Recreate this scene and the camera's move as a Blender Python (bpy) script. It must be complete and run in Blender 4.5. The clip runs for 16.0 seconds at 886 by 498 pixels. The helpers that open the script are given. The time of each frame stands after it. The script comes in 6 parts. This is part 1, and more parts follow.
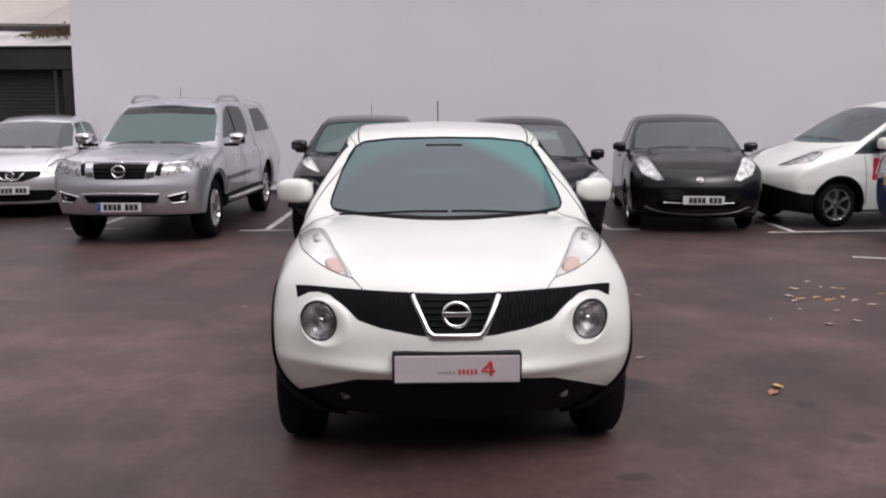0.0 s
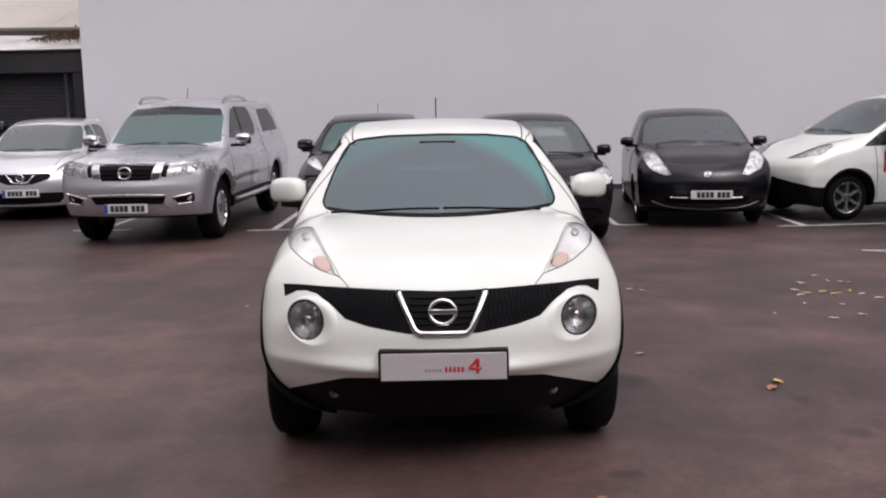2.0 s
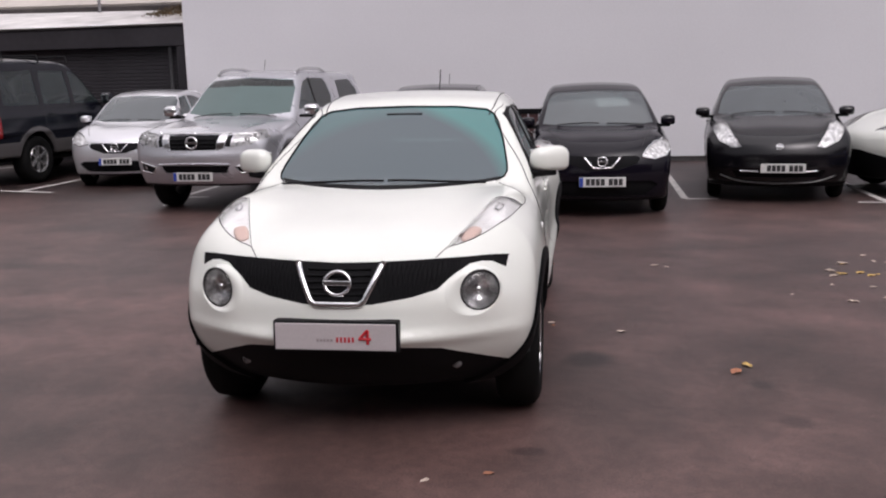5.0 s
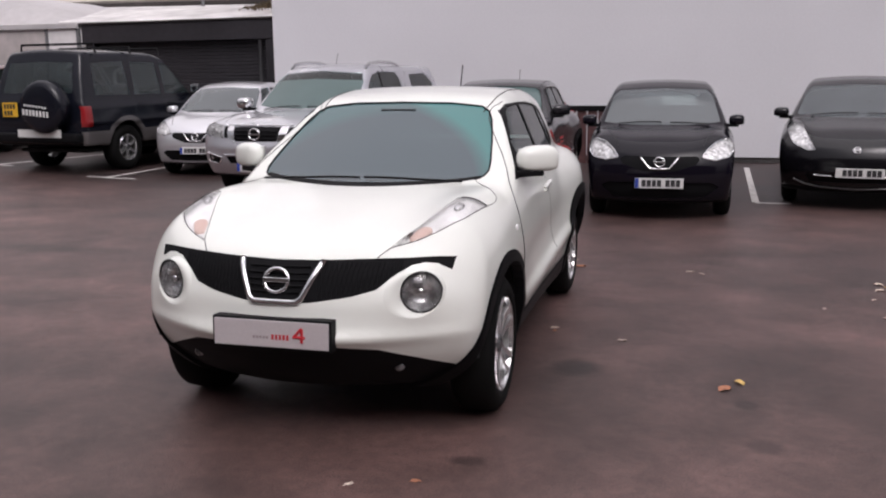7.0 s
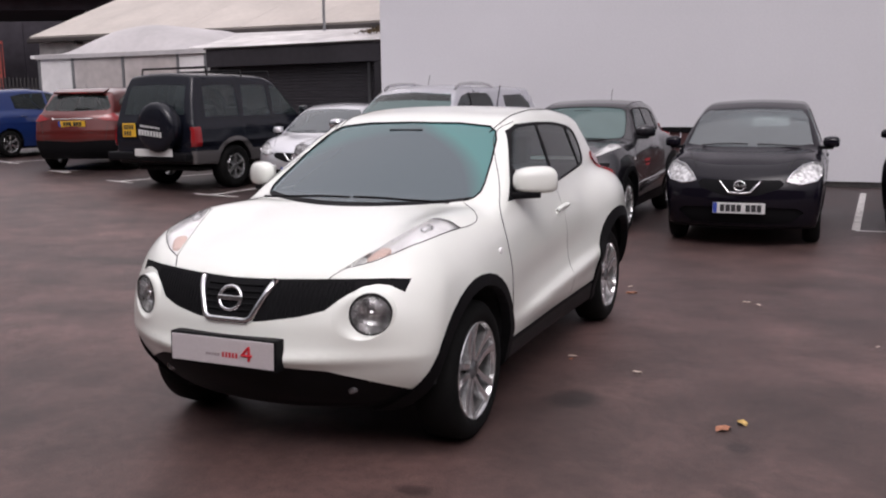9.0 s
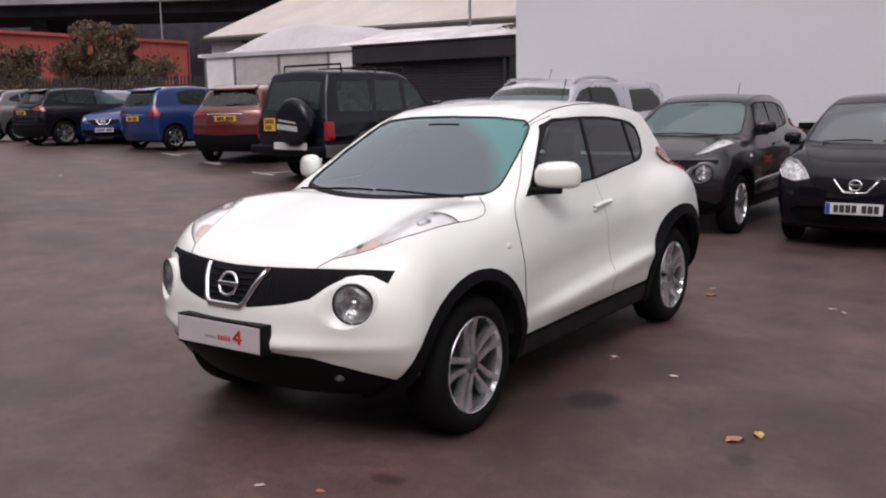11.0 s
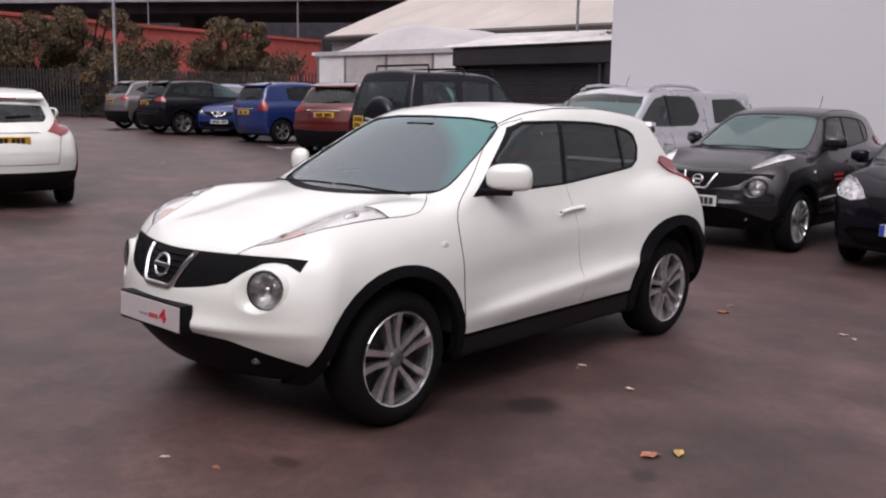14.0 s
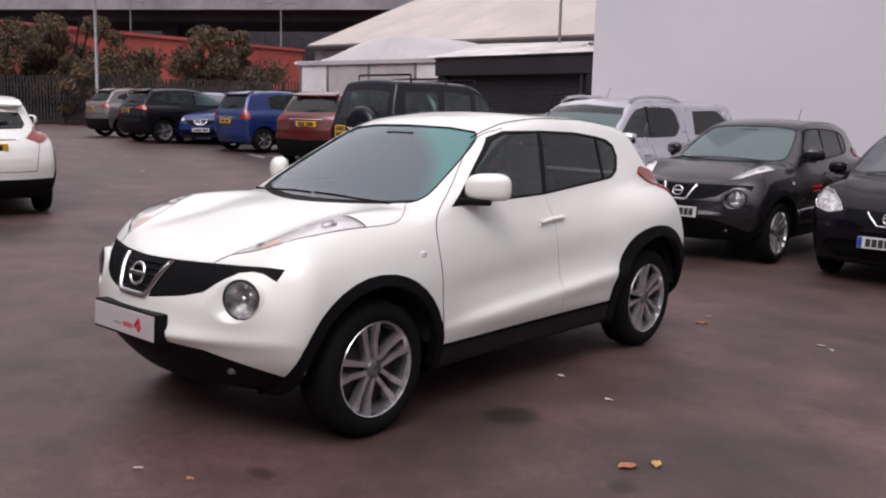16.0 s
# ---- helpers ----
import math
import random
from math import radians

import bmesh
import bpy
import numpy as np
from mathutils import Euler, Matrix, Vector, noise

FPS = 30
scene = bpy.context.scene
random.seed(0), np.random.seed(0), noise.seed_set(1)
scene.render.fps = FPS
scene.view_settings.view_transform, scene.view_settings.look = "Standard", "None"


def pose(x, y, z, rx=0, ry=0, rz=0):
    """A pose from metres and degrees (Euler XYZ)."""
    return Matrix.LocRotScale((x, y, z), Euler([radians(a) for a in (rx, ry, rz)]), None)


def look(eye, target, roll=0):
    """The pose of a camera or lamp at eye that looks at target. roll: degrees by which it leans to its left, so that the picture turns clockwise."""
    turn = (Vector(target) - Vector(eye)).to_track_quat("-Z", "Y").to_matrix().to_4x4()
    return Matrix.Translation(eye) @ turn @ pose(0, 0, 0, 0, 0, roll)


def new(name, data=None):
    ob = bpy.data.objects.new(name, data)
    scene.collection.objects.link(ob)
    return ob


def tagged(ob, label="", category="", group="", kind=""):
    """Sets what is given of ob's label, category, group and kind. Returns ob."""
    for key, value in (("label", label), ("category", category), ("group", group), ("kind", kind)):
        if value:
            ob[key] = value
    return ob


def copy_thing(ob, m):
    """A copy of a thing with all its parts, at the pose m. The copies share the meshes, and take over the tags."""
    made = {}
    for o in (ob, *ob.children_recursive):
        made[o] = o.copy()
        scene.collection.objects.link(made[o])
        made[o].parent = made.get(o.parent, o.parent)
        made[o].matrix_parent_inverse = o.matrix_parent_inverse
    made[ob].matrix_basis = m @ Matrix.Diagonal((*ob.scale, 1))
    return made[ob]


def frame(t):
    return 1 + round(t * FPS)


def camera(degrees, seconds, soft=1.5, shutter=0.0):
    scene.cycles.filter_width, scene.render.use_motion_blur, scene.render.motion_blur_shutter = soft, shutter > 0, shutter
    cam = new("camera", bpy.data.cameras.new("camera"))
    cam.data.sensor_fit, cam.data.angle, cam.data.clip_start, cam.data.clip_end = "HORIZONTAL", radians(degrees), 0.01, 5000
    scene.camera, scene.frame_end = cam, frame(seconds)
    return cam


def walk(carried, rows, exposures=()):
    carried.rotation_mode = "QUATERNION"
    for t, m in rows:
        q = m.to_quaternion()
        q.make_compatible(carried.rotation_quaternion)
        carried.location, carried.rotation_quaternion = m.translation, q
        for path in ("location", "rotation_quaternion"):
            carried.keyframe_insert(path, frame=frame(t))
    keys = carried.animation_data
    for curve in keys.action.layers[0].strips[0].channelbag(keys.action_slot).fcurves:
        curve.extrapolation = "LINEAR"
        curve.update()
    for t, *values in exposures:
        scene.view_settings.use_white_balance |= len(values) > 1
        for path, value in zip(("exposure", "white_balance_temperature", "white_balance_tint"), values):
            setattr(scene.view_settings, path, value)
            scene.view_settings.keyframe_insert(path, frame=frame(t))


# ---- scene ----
cam = camera(51.5, 16.0, soft=2.1)
PATH = [
    (0, (-0.166, -4.548, 1.634), (-0.109, -2.572, 1.332), -0.1),
    (0.5, (-0.167, -4.562, 1.636), (-0.108, -2.586, 1.337), -0.2),
    (1, (-0.16, -4.533, 1.63), (-0.104, -2.556, 1.334), -0.4),
    (1.5, (-0.116, -4.533, 1.628), (-0.065, -2.555, 1.336), -0.6),
    (2, (-0.033, -4.529, 1.625), (-0.013, -2.552, 1.319), -0.9),
    (2.5, (0.065, -4.473, 1.62), (0.071, -2.498, 1.305), -0.9),
    (3, (0.198, -4.44, 1.626), (0.151, -2.469, 1.292), -0.0),
    (3.5, (0.403, -4.457, 1.618), (0.26, -2.494, 1.263), -1.3),
    (4, (0.6, -4.498, 1.625), (0.411, -2.539, 1.264), -0.4),
    (6.3, (1.455, -4.358, 1.614), (1.035, -2.437, 1.248), -1.5),
    (6.5, (1.514, -4.295, 1.606), (1.059, -2.381, 1.245), -0.4),
    (7, (1.691, -4.237, 1.622), (1.171, -2.342, 1.249), -0.6),
    (7.5, (1.958, -4.195, 1.616), (1.306, -2.339, 1.256), -1.7),
    (8, (2.134, -4.128, 1.611), (1.433, -2.286, 1.271), -0.9),
    (8.5, (2.232, -3.967, 1.606), (1.51, -2.13, 1.284), 0.5),
    (9, (2.401, -3.88, 1.6), (1.593, -2.079, 1.276), -0.8),
    (9.5, (2.648, -3.856, 1.596), (1.731, -2.105, 1.288), -0.3),
    (9.7, (2.7, -3.808, 1.592), (1.767, -2.067, 1.281), -0.6),
    (11.8, (3.34, -3.355, 1.571), (2.142, -1.787, 1.243), -0.8),
    (12, (3.391, -3.309, 1.563), (2.193, -1.74, 1.24), -0.8),
    (12.5, (3.504, -3.171, 1.553), (2.285, -1.616, 1.243), 0.0),
    (13, (3.664, -3.069, 1.552), (2.392, -1.562, 1.223), 0.1),
    (13.5, (3.839, -3.015, 1.56), (2.512, -1.554, 1.236), 0.9),
    (14, (3.859, -2.974, 1.557), (2.516, -1.526, 1.237), 1.0),
    (14.5, (3.851, -2.954, 1.553), (2.5, -1.51, 1.259), 0.8),
    (15, (3.854, -2.945, 1.549), (2.517, -1.484, 1.263), 1.2),
    (15.5, (3.864, -2.949, 1.549), (2.537, -1.482, 1.256), 1.2),
    (16, (3.863, -2.948, 1.554), (2.546, -1.473, 1.256), 1.4),
]
walk(cam, [(t, look(eye, target, roll)) for t, eye, target, roll in PATH], exposures=[(0, -0.63, 6500, 18), (16, -0.59, 6500, 21)])


# ---------------------------------------------------------------- light
world = bpy.data.worlds.new("overcast_sky")
scene.world = world
world.use_nodes = True
wn, wl = world.node_tree.nodes, world.node_tree.links
sky = wn.new("ShaderNodeTexSky")
sky.sky_type = "NISHITA"
sky.sun_disc = False
sky.sun_elevation, sky.sun_rotation = radians(52), radians(150)
sky.air_density, sky.dust_density, sky.ozone_density = 1.0, 5.0, 1.0
grey = wn.new("ShaderNodeHueSaturation")
grey.inputs["Saturation"].default_value = 0.15
grey.inputs["Value"].default_value = 1.55
wl.new(sky.outputs["Color"], grey.inputs["Color"])
bg = wn["Background"]
bg.inputs["Strength"].default_value = 0.14
# an overcast sky is darker towards the horizon
way, rise, lift = wn.new("ShaderNodeTexCoord"), wn.new("ShaderNodeSeparateXYZ"), wn.new("ShaderNodeMapRange")
lift.inputs["From Min"].default_value, lift.inputs["From Max"].default_value, lift.inputs["To Min"].default_value, lift.inputs["To Max"].default_value = 0.0, 0.9, 0.28, 1.48
fade = wn.new("ShaderNodeMix")
fade.data_type, fade.blend_type = "RGBA", "MULTIPLY"
fade.inputs["Factor"].default_value = 1
wl.new(way.outputs["Generated"], rise.inputs[0]), wl.new(rise.outputs["Z"], lift.inputs["Value"])
wl.new(grey.outputs["Color"], fade.inputs[6]), wl.new(lift.outputs["Result"], fade.inputs[7])
wl.new(fade.outputs[2], bg.inputs["Color"])
sun = new("sun", bpy.data.lights.new("sun", "SUN"))
sun.data.energy, sun.data.angle, sun.data.color = 1.38, radians(85), (1.0, 0.97, 0.95)
sun.matrix_world = look((-5.2, 5.4, 11), (0, 0, 0))


# ---------------------------------------------------------------- materials
def mat(name, color, rough=0.5, metal=0.0, grain=0.0, scale=40.0, bump=0.0, coat=0.0, spec=0.5, vary=0.0, big=1.5, tint=None):
    """A principled surface with colour variation at two scales and a fine relief."""
    m = bpy.data.materials.new(name)
    m.use_nodes = True
    n, l = m.node_tree.nodes, m.node_tree.links
    b = n["Principled BSDF"]
    b.inputs["Base Color"].default_value = (*color, 1)
    b.inputs["Roughness"].default_value = rough
    b.inputs["Metallic"].default_value = metal
    b.inputs["Coat Weight"].default_value = coat
    b.inputs["Coat Roughness"].default_value = 0.05
    b.inputs["Specular IOR Level"].default_value = spec
    co = n.new("ShaderNodeTexCoord").outputs["Object"]
    if grain or vary:
        fine, wide = n.new("ShaderNodeTexNoise"), n.new("ShaderNodeTexNoise")
        fine.inputs["Scale"].default_value, fine.inputs["Detail"].default_value = scale, 6
        wide.inputs["Scale"].default_value, wide.inputs["Detail"].default_value = big, 4
        l.new(co, fine.inputs["Vector"]), l.new(co, wide.inputs["Vector"])
        mix1, mix2 = n.new("ShaderNodeMix"), n.new("ShaderNodeMix")
        for mx in (mix1, mix2):
            mx.data_type, mx.blend_type = "RGBA", "MULTIPLY"
            mx.inputs["Factor"].default_value = 1
        r1, r2 = n.new("ShaderNodeValToRGB"), n.new("ShaderNodeValToRGB")
        for r, a in ((r1, grain), (r2, vary)):
            r.color_ramp.elements[0].position, r.color_ramp.elements[1].position = 0.3, 0.7
            r.color_ramp.elements[0].color = (1 - a, 1 - a, 1 - a, 1)
            c1 = tuple(1 + a * 0.6 * (tint[i] if tint else 1) for i in range(3))
            r.color_ramp.elements[1].color = (*c1, 1)
        l.new(fine.outputs["Fac"], r1.inputs["Fac"]), l.new(wide.outputs["Fac"], r2.inputs["Fac"])
        mix1.inputs[6].default_value = (*color, 1)
        l.new(r1.outputs["Color"], mix1.inputs[7])
        l.new(mix1.outputs[2], mix2.inputs[6]), l.new(r2.outputs["Color"], mix2.inputs[7])
        l.new(mix2.outputs[2], b.inputs["Base Color"])
        ro = n.new("ShaderNodeMapRange")
        ro.inputs["To Min"].default_value, ro.inputs["To Max"].default_value = max(0, rough - 0.12 * rough), min(1, rough + 0.12 * rough)
        l.new(wide.outputs["Fac"], ro.inputs["Value"]), l.new(ro.outputs["Result"], b.inputs["Roughness"])
        if bump:
            bp = n.new("ShaderNodeBump")
            bp.inputs["Strength"].default_value, bp.inputs["Distance"].default_value = bump, 0.01
            l.new(fine.outputs["Fac"], bp.inputs["Height"]), l.new(bp.outputs["Normal"], b.inputs["Normal"])
    return m


def glass(name, color, clear=0.6, ior=1.5, haze=0.0, film=(0.3, 0.4, 0.4)):
    """Tinted car glass: part clear, a diffuse film that paints in the sky's reflection, and a Fresnel gloss."""
    m = bpy.data.materials.new(name)
    m.use_nodes = True
    n, l = m.node_tree.nodes, m.node_tree.links
    n.remove(n["Principled BSDF"])
    out = n["Material Output"]
    tr, gl, fr, mx = n.new("ShaderNodeBsdfTransparent"), n.new("ShaderNodeBsdfGlossy"), n.new("ShaderNodeFresnel"), n.new("ShaderNodeMixShader")
    tr.inputs["Color"].default_value = (*[c * clear for c in color], 1)
    gl.inputs["Roughness"].default_value = 0.02
    fr.inputs["IOR"].default_value = ior
    df, m2, nz, mr = n.new("ShaderNodeBsdfDiffuse"), n.new("ShaderNodeMixShader"), n.new("ShaderNodeTexNoise"), n.new("ShaderNodeMapRange")
    df.inputs["Color"].default_value = (*film, 1)
    nz.inputs["Scale"].default_value, nz.inputs["Detail"].default_value = 2.2, 5
    l.new(n.new("ShaderNodeTexCoord").outputs["Object"], nz.inputs["Vector"])
    mr.inputs["To Min"].default_value, mr.inputs["To Max"].default_value = haze * 0.88, haze * 1.12
    l.new(nz.outputs["Fac"], mr.inputs["Value"])
    l.new(mr.outputs["Result"], m2.inputs[0]), l.new(tr.outputs[0], m2.inputs[1]), l.new(df.outputs[0], m2.inputs[2])
    l.new(fr.outputs[0], mx.inputs[0]), l.new(m2.outputs[0], mx.inputs[1]), l.new(gl.outputs[0], mx.inputs[2])
    l.new(mx.outputs[0], out.inputs["Surface"])
    return m


def wiped_screen(name):
    """A damp windscreen: a grey film paints the sky's reflection in the wipers' arc, the unwiped corners keep a film of
    fine drops.
    """
    m = glass(name, (0.60, 0.92, 0.92), 0.38, 1.62, 0.45, (0.25, 0.275, 0.29))
    n, l = m.node_tree.nodes, m.node_tree.links
    df = next(k for k in n if k.type == "BSDF_DIFFUSE")
    two = next(k for k in n if k.type == "MIX_SHADER" and k.inputs[2].links[0].from_node == df)
    sep = n.new("ShaderNodeSeparateXYZ")
    l.new(n.new("ShaderNodeTexCoord").outputs["Object"], sep.inputs[0])
    nz = next(k for k in n if k.type == "TEX_NOISE")

    def calc(kind, a, c):
        node = n.new("ShaderNodeMath")
        node.operation = kind
        for i, q in enumerate((a, c)):
            if isinstance(q, (int, float)):
                node.inputs[i].default_value = q
            else:
                l.new(q, node.inputs[i])
        return node.outputs[0]

    def beyond(x0, z0, r, grow):
        """How far a place lies outside the wiper's arc, 0 to 1."""
        u, w = calc("SUBTRACT", sep.outputs["X"], x0), calc("MULTIPLY", calc("SUBTRACT", sep.outputs["Z"], z0), 2.0)
        d = calc("SQRT", calc("ADD", calc("MULTIPLY", u, u), calc("MULTIPLY", w, w)), 0.0)
        d = calc("ADD", d, calc("MULTIPLY", calc("SUBTRACT", nz.outputs["Fac"], 0.5), 0.05))
        mr = n.new("ShaderNodeMapRange")
        mr.inputs["From Min"].default_value, mr.inputs["From Max"].default_value = r, r + grow
        l.new(d, mr.inputs["Value"])
        return mr.outputs["Result"]
    film = calc("MAXIMUM", beyond(ARC[0], ARC[1], ARC[2], 0.10), calc("MULTIPLY", beyond(0.14, 1.0, 0.80, 0.12), 0.35))
    mx, amt = n.new("ShaderNodeMix"), n.new("ShaderNodeMapRange")
    mx.data_type = "RGBA"
    mx.inputs[6].default_value, mx.inputs[7].default_value = (0.190, 0.250, 0.282, 1), (0.14, 0.41, 0.40, 1)
    amt.inputs["To Min"].default_value, amt.inputs["To Max"].default_value = 0.45, 0.52
    l.new(film, mx.inputs[0]), l.new(film, amt.inputs["Value"])
    l.new(mx.outputs[2], df.inputs["Color"]), l.new(amt.outputs["Result"], two.inputs[0])
    return m


ARC = (-0.482, 0.946, 1.098)


def paint(name, color, metal=0.0, rough=0.28, flake=0.0, coat=0.9, spec=0.5):
    return mat(name, color, rough, metal, grain=0.02 + flake, scale=900, coat=coat, vary=0.04, big=2.5, spec=spec)


M = {
    "white": paint("white_paint", (0.80, 0.822, 0.772), rough=0.35),
    "silver": paint("silver_paint", (0.55, 0.555, 0.595), 0.6, 0.28, 0.06),
    "silver_b": paint("pale_silver_paint", (0.72, 0.72, 0.75), 0.7, 0.30, 0.06),
    "slate": paint("slate_grey_paint", (0.017, 0.016, 0.020), 0.5, 0.24, 0.06, 0.7),
    "black": paint("black_paint", (0.005, 0.005, 0.008), rough=0.12, coat=0.0, spec=0.32),
    "night": paint("night_violet_paint", (0.005, 0.004, 0.008), rough=0.12, coat=0.0, spec=0.30),
    "plum": paint("dark_plum_metallic", (0.0050, 0.0046, 0.0065), 0.2, 0.2, 0.05, 0.22),
    "navy": paint("dark_navy_paint", (0.006, 0.007, 0.012), rough=0.2, coat=0.0, spec=0.4),
    "red": paint("copper_red_paint", (0.10, 0.010, 0.008), 0.3, 0.3, 0.06),
    "blue": paint("bright_blue_paint", (0.006, 0.026, 0.13), 0.15, 0.3, 0.05),
    "grey": paint("mid_grey_paint", (0.16, 0.15, 0.15), 0.5, 0.32, 0.05),
    "trim": mat("black_plastic", (0.005, 0.005, 0.006), 0.6, grain=0.15, scale=300, bump=0.06, vary=0.15, spec=0.12),
    "sill": mat("grey_sill_plastic", (0.011, 0.010, 0.011), 0.55, grain=0.15, scale=200, bump=0.06, vary=0.2, big=3, spec=0.25),
    "gap": mat("panel_gap", (0.02, 0.02, 0.02), 0.8, grain=0.1, scale=200),
    "tyre": mat("tyre_rubber", (0.006, 0.006, 0.006), 0.8, grain=0.2, scale=120, bump=0.2, vary=0.25, big=6, spec=0.12),
    "ash": paint("ash_grey_paint", (0.075, 0.072, 0.075), 0.5, 0.3, 0.05),
    "alloy": mat("alloy_silver", (0.70, 0.70, 0.71), 0.24, 0.9, grain=0.06, scale=200, vary=0.1, big=8),
    "barrel": mat("rim_barrel_grey", (0.30, 0.30, 0.30), 0.35, 0.8, grain=0.2, scale=60, vary=0.3, big=8),
    "hubdark": mat("brake_dark", (0.02, 0.02, 0.02), 0.7, 0.3, grain=0.2, scale=60),
    "chrome": mat("chrome", (0.78, 0.78, 0.79), 0.1, 1.0, grain=0.02, scale=50),
    "lining": mat("cabin_lining", (0.014, 0.014, 0.015), 0.9, grain=0.2, scale=120, bump=0.1),
    "seat": mat("seat_cloth", (0.025, 0.025, 0.027), 0.95, grain=0.25, scale=200, bump=0.15),
    "glass": glass("green_tinted_glass", (0.62, 0.95, 0.93), 0.75, 1.6, 0.07, (0.28, 0.36, 0.38)),
    "privacy": glass("privacy_glass", (0.70, 0.92, 0.90), 0.34, 1.5, 0.03),
    # the screens' film colours stand in for the reflected sky
    "screen": glass("dusty_windscreen", (0.55, 0.97, 0.94), 0.36, 1.65, 0.42, (0.20, 0.26, 0.27)),
    "screen_teal": glass("teal_sky_film_windscreen", (0.5, 0.95, 0.92), 0.34, 1.6, 0.45, (0.175, 0.275, 0.27)),
    "screen_wiped": wiped_screen("wiped_windscreen"),
    "cup": mat("lamp_mirror_cup", (0.72, 0.72, 0.73), 0.26, 0.85, grain=0.55, scale=24, vary=0.5, big=16),
    "screen_grey": glass("grey_sky_film_windscreen", (0.7, 0.9, 0.9), 0.36, 1.65, 0.42, (0.23, 0.26, 0.275)),
    "lens": glass("clear_lens", (1.0, 1.0, 1.0), 0.95, 1.45),
    "lampin": mat("lamp_reflector", (0.62, 0.62, 0.63), 0.28, 0.55, grain=0.45, scale=28, vary=0.4, big=16),
    "lampgrey": mat("lamp_housing_grey", (0.90, 0.90, 0.90), 0.35, 0.1, grain=0.10, scale=25, vary=0.16, big=9),
    "lampmix": mat("lamp_housing_silver", (0.88, 0.88, 0.89), 0.3, 0.25, grain=0.5, scale=26, vary=0.45, big=13),
    "lampdark": mat("lamp_bowl_dark", (0.16, 0.16, 0.165), 0.25, 0.6, grain=0.5, scale=22, vary=0.5, big=12),
    "amber": mat("amber_lens", (0.66, 0.48, 0.42), 0.35, grain=0.1, scale=80, coat=0.6),
    "redlens": mat("red_lens", (0.26, 0.010, 0.012), 0.15, grain=0.15, scale=80, coat=0.8),
    "dealer": mat("dealer_print_grey", (0.50, 0.46, 0.47), 0.45, grain=0.05, scale=60, vary=0.08),
    "plate": mat("plate_white", (0.62, 0.62, 0.61), 0.45, grain=0.04, scale=60, vary=0.05),
    "platey": mat("plate_yellow", (0.72, 0.42, 0.03), 0.45, grain=0.04, scale=60, vary=0.05),
    "ink": mat("plate_ink", (0.02, 0.02, 0.022), 0.5, grain=0.05),
    "inkred": mat("plate_red", (0.5, 0.02, 0.03), 0.5, grain=0.05),
    "inkgrey": mat("plate_grey", (0.3, 0.25, 0.26), 0.5, grain=0.05),
    "band": mat("plate_blue_band", (0.02, 0.05, 0.3), 0.5, grain=0.05),
    "grille": mat("grille_black", (0.007, 0.007, 0.008), 0.65, grain=0.1, scale=150, spec=0.08),
    "paper": mat("white_paper", (0.75, 0.75, 0.74), 0.8, grain=0.05),
}


# ---------------------------------------------------------------- mesh helpers
def mesh_of(name, verts, faces, material, smooth=True):
    me = bpy.data.meshes.new(name)
    me.from_pydata([tuple(v) for v in verts], [], [tuple(f) for f in faces])
    me.materials.append(material)
    if smooth:
        me.polygons.foreach_set("use_smooth", [True] * len(me.polygons))
    me.update()
    return me


def bm_mesh(name, bm, material, smooth=False):
    me = bpy.data.meshes.new(name)
    bm.to_mesh(me)
    bm.free()
    me.materials.append(material)
    if smooth:
        me.polygons.foreach_set("use_smooth", [True] * len(me.polygons))
    return me


def put(name, me, parent=None, m=None, label=""):
    ob = new(name, me)
    if parent is not None:
        ob.parent = parent
    if m is not None:
        ob.matrix_local = m
    if label:
        ob["label"] = label
    return ob


def part(name, bm, material, parent, label="", smooth=False):
    return put(name, bm_mesh(name, bm, material, smooth), parent, None, label)


def box_bm(x0, x1, y0, y1, z0, z1, bevel=0.0, seg=2):
    bm = bmesh.new()
    bmesh.ops.create_cube(bm, size=1)
    for v in bm.verts:
        v.co = Vector(((x0 + x1) / 2 + v.co.x * (x1 - x0), (y0 + y1) / 2 + v.co.y * (y1 - y0), (z0 + z1) / 2 + v.co.z * (z1 - z0)))
    if bevel:
        bmesh.ops.bevel(bm, geom=bm.edges[:], offset=bevel, segments=seg, profile=0.6, affect="EDGES")
    return bm


def lathe(profile, steps=40, axis="x"):
    """Turns (along, radius) points round the x axis. Returns verts and faces."""
    v, f = [], []
    k = len(profile)
    for i in range(steps):
        a = 2 * math.pi * i / steps
        for p, r in profile:
            v.append((p, r * math.cos(a), r * math.sin(a)) if axis == "x" else (r * math.cos(a), r * math.sin(a), p))
    for i in range(steps):
        j = (i + 1) % steps
        for s in range(k - 1):
            f.append((i * k + s, j * k + s, j * k + s + 1, i * k + s + 1))
    return v, f


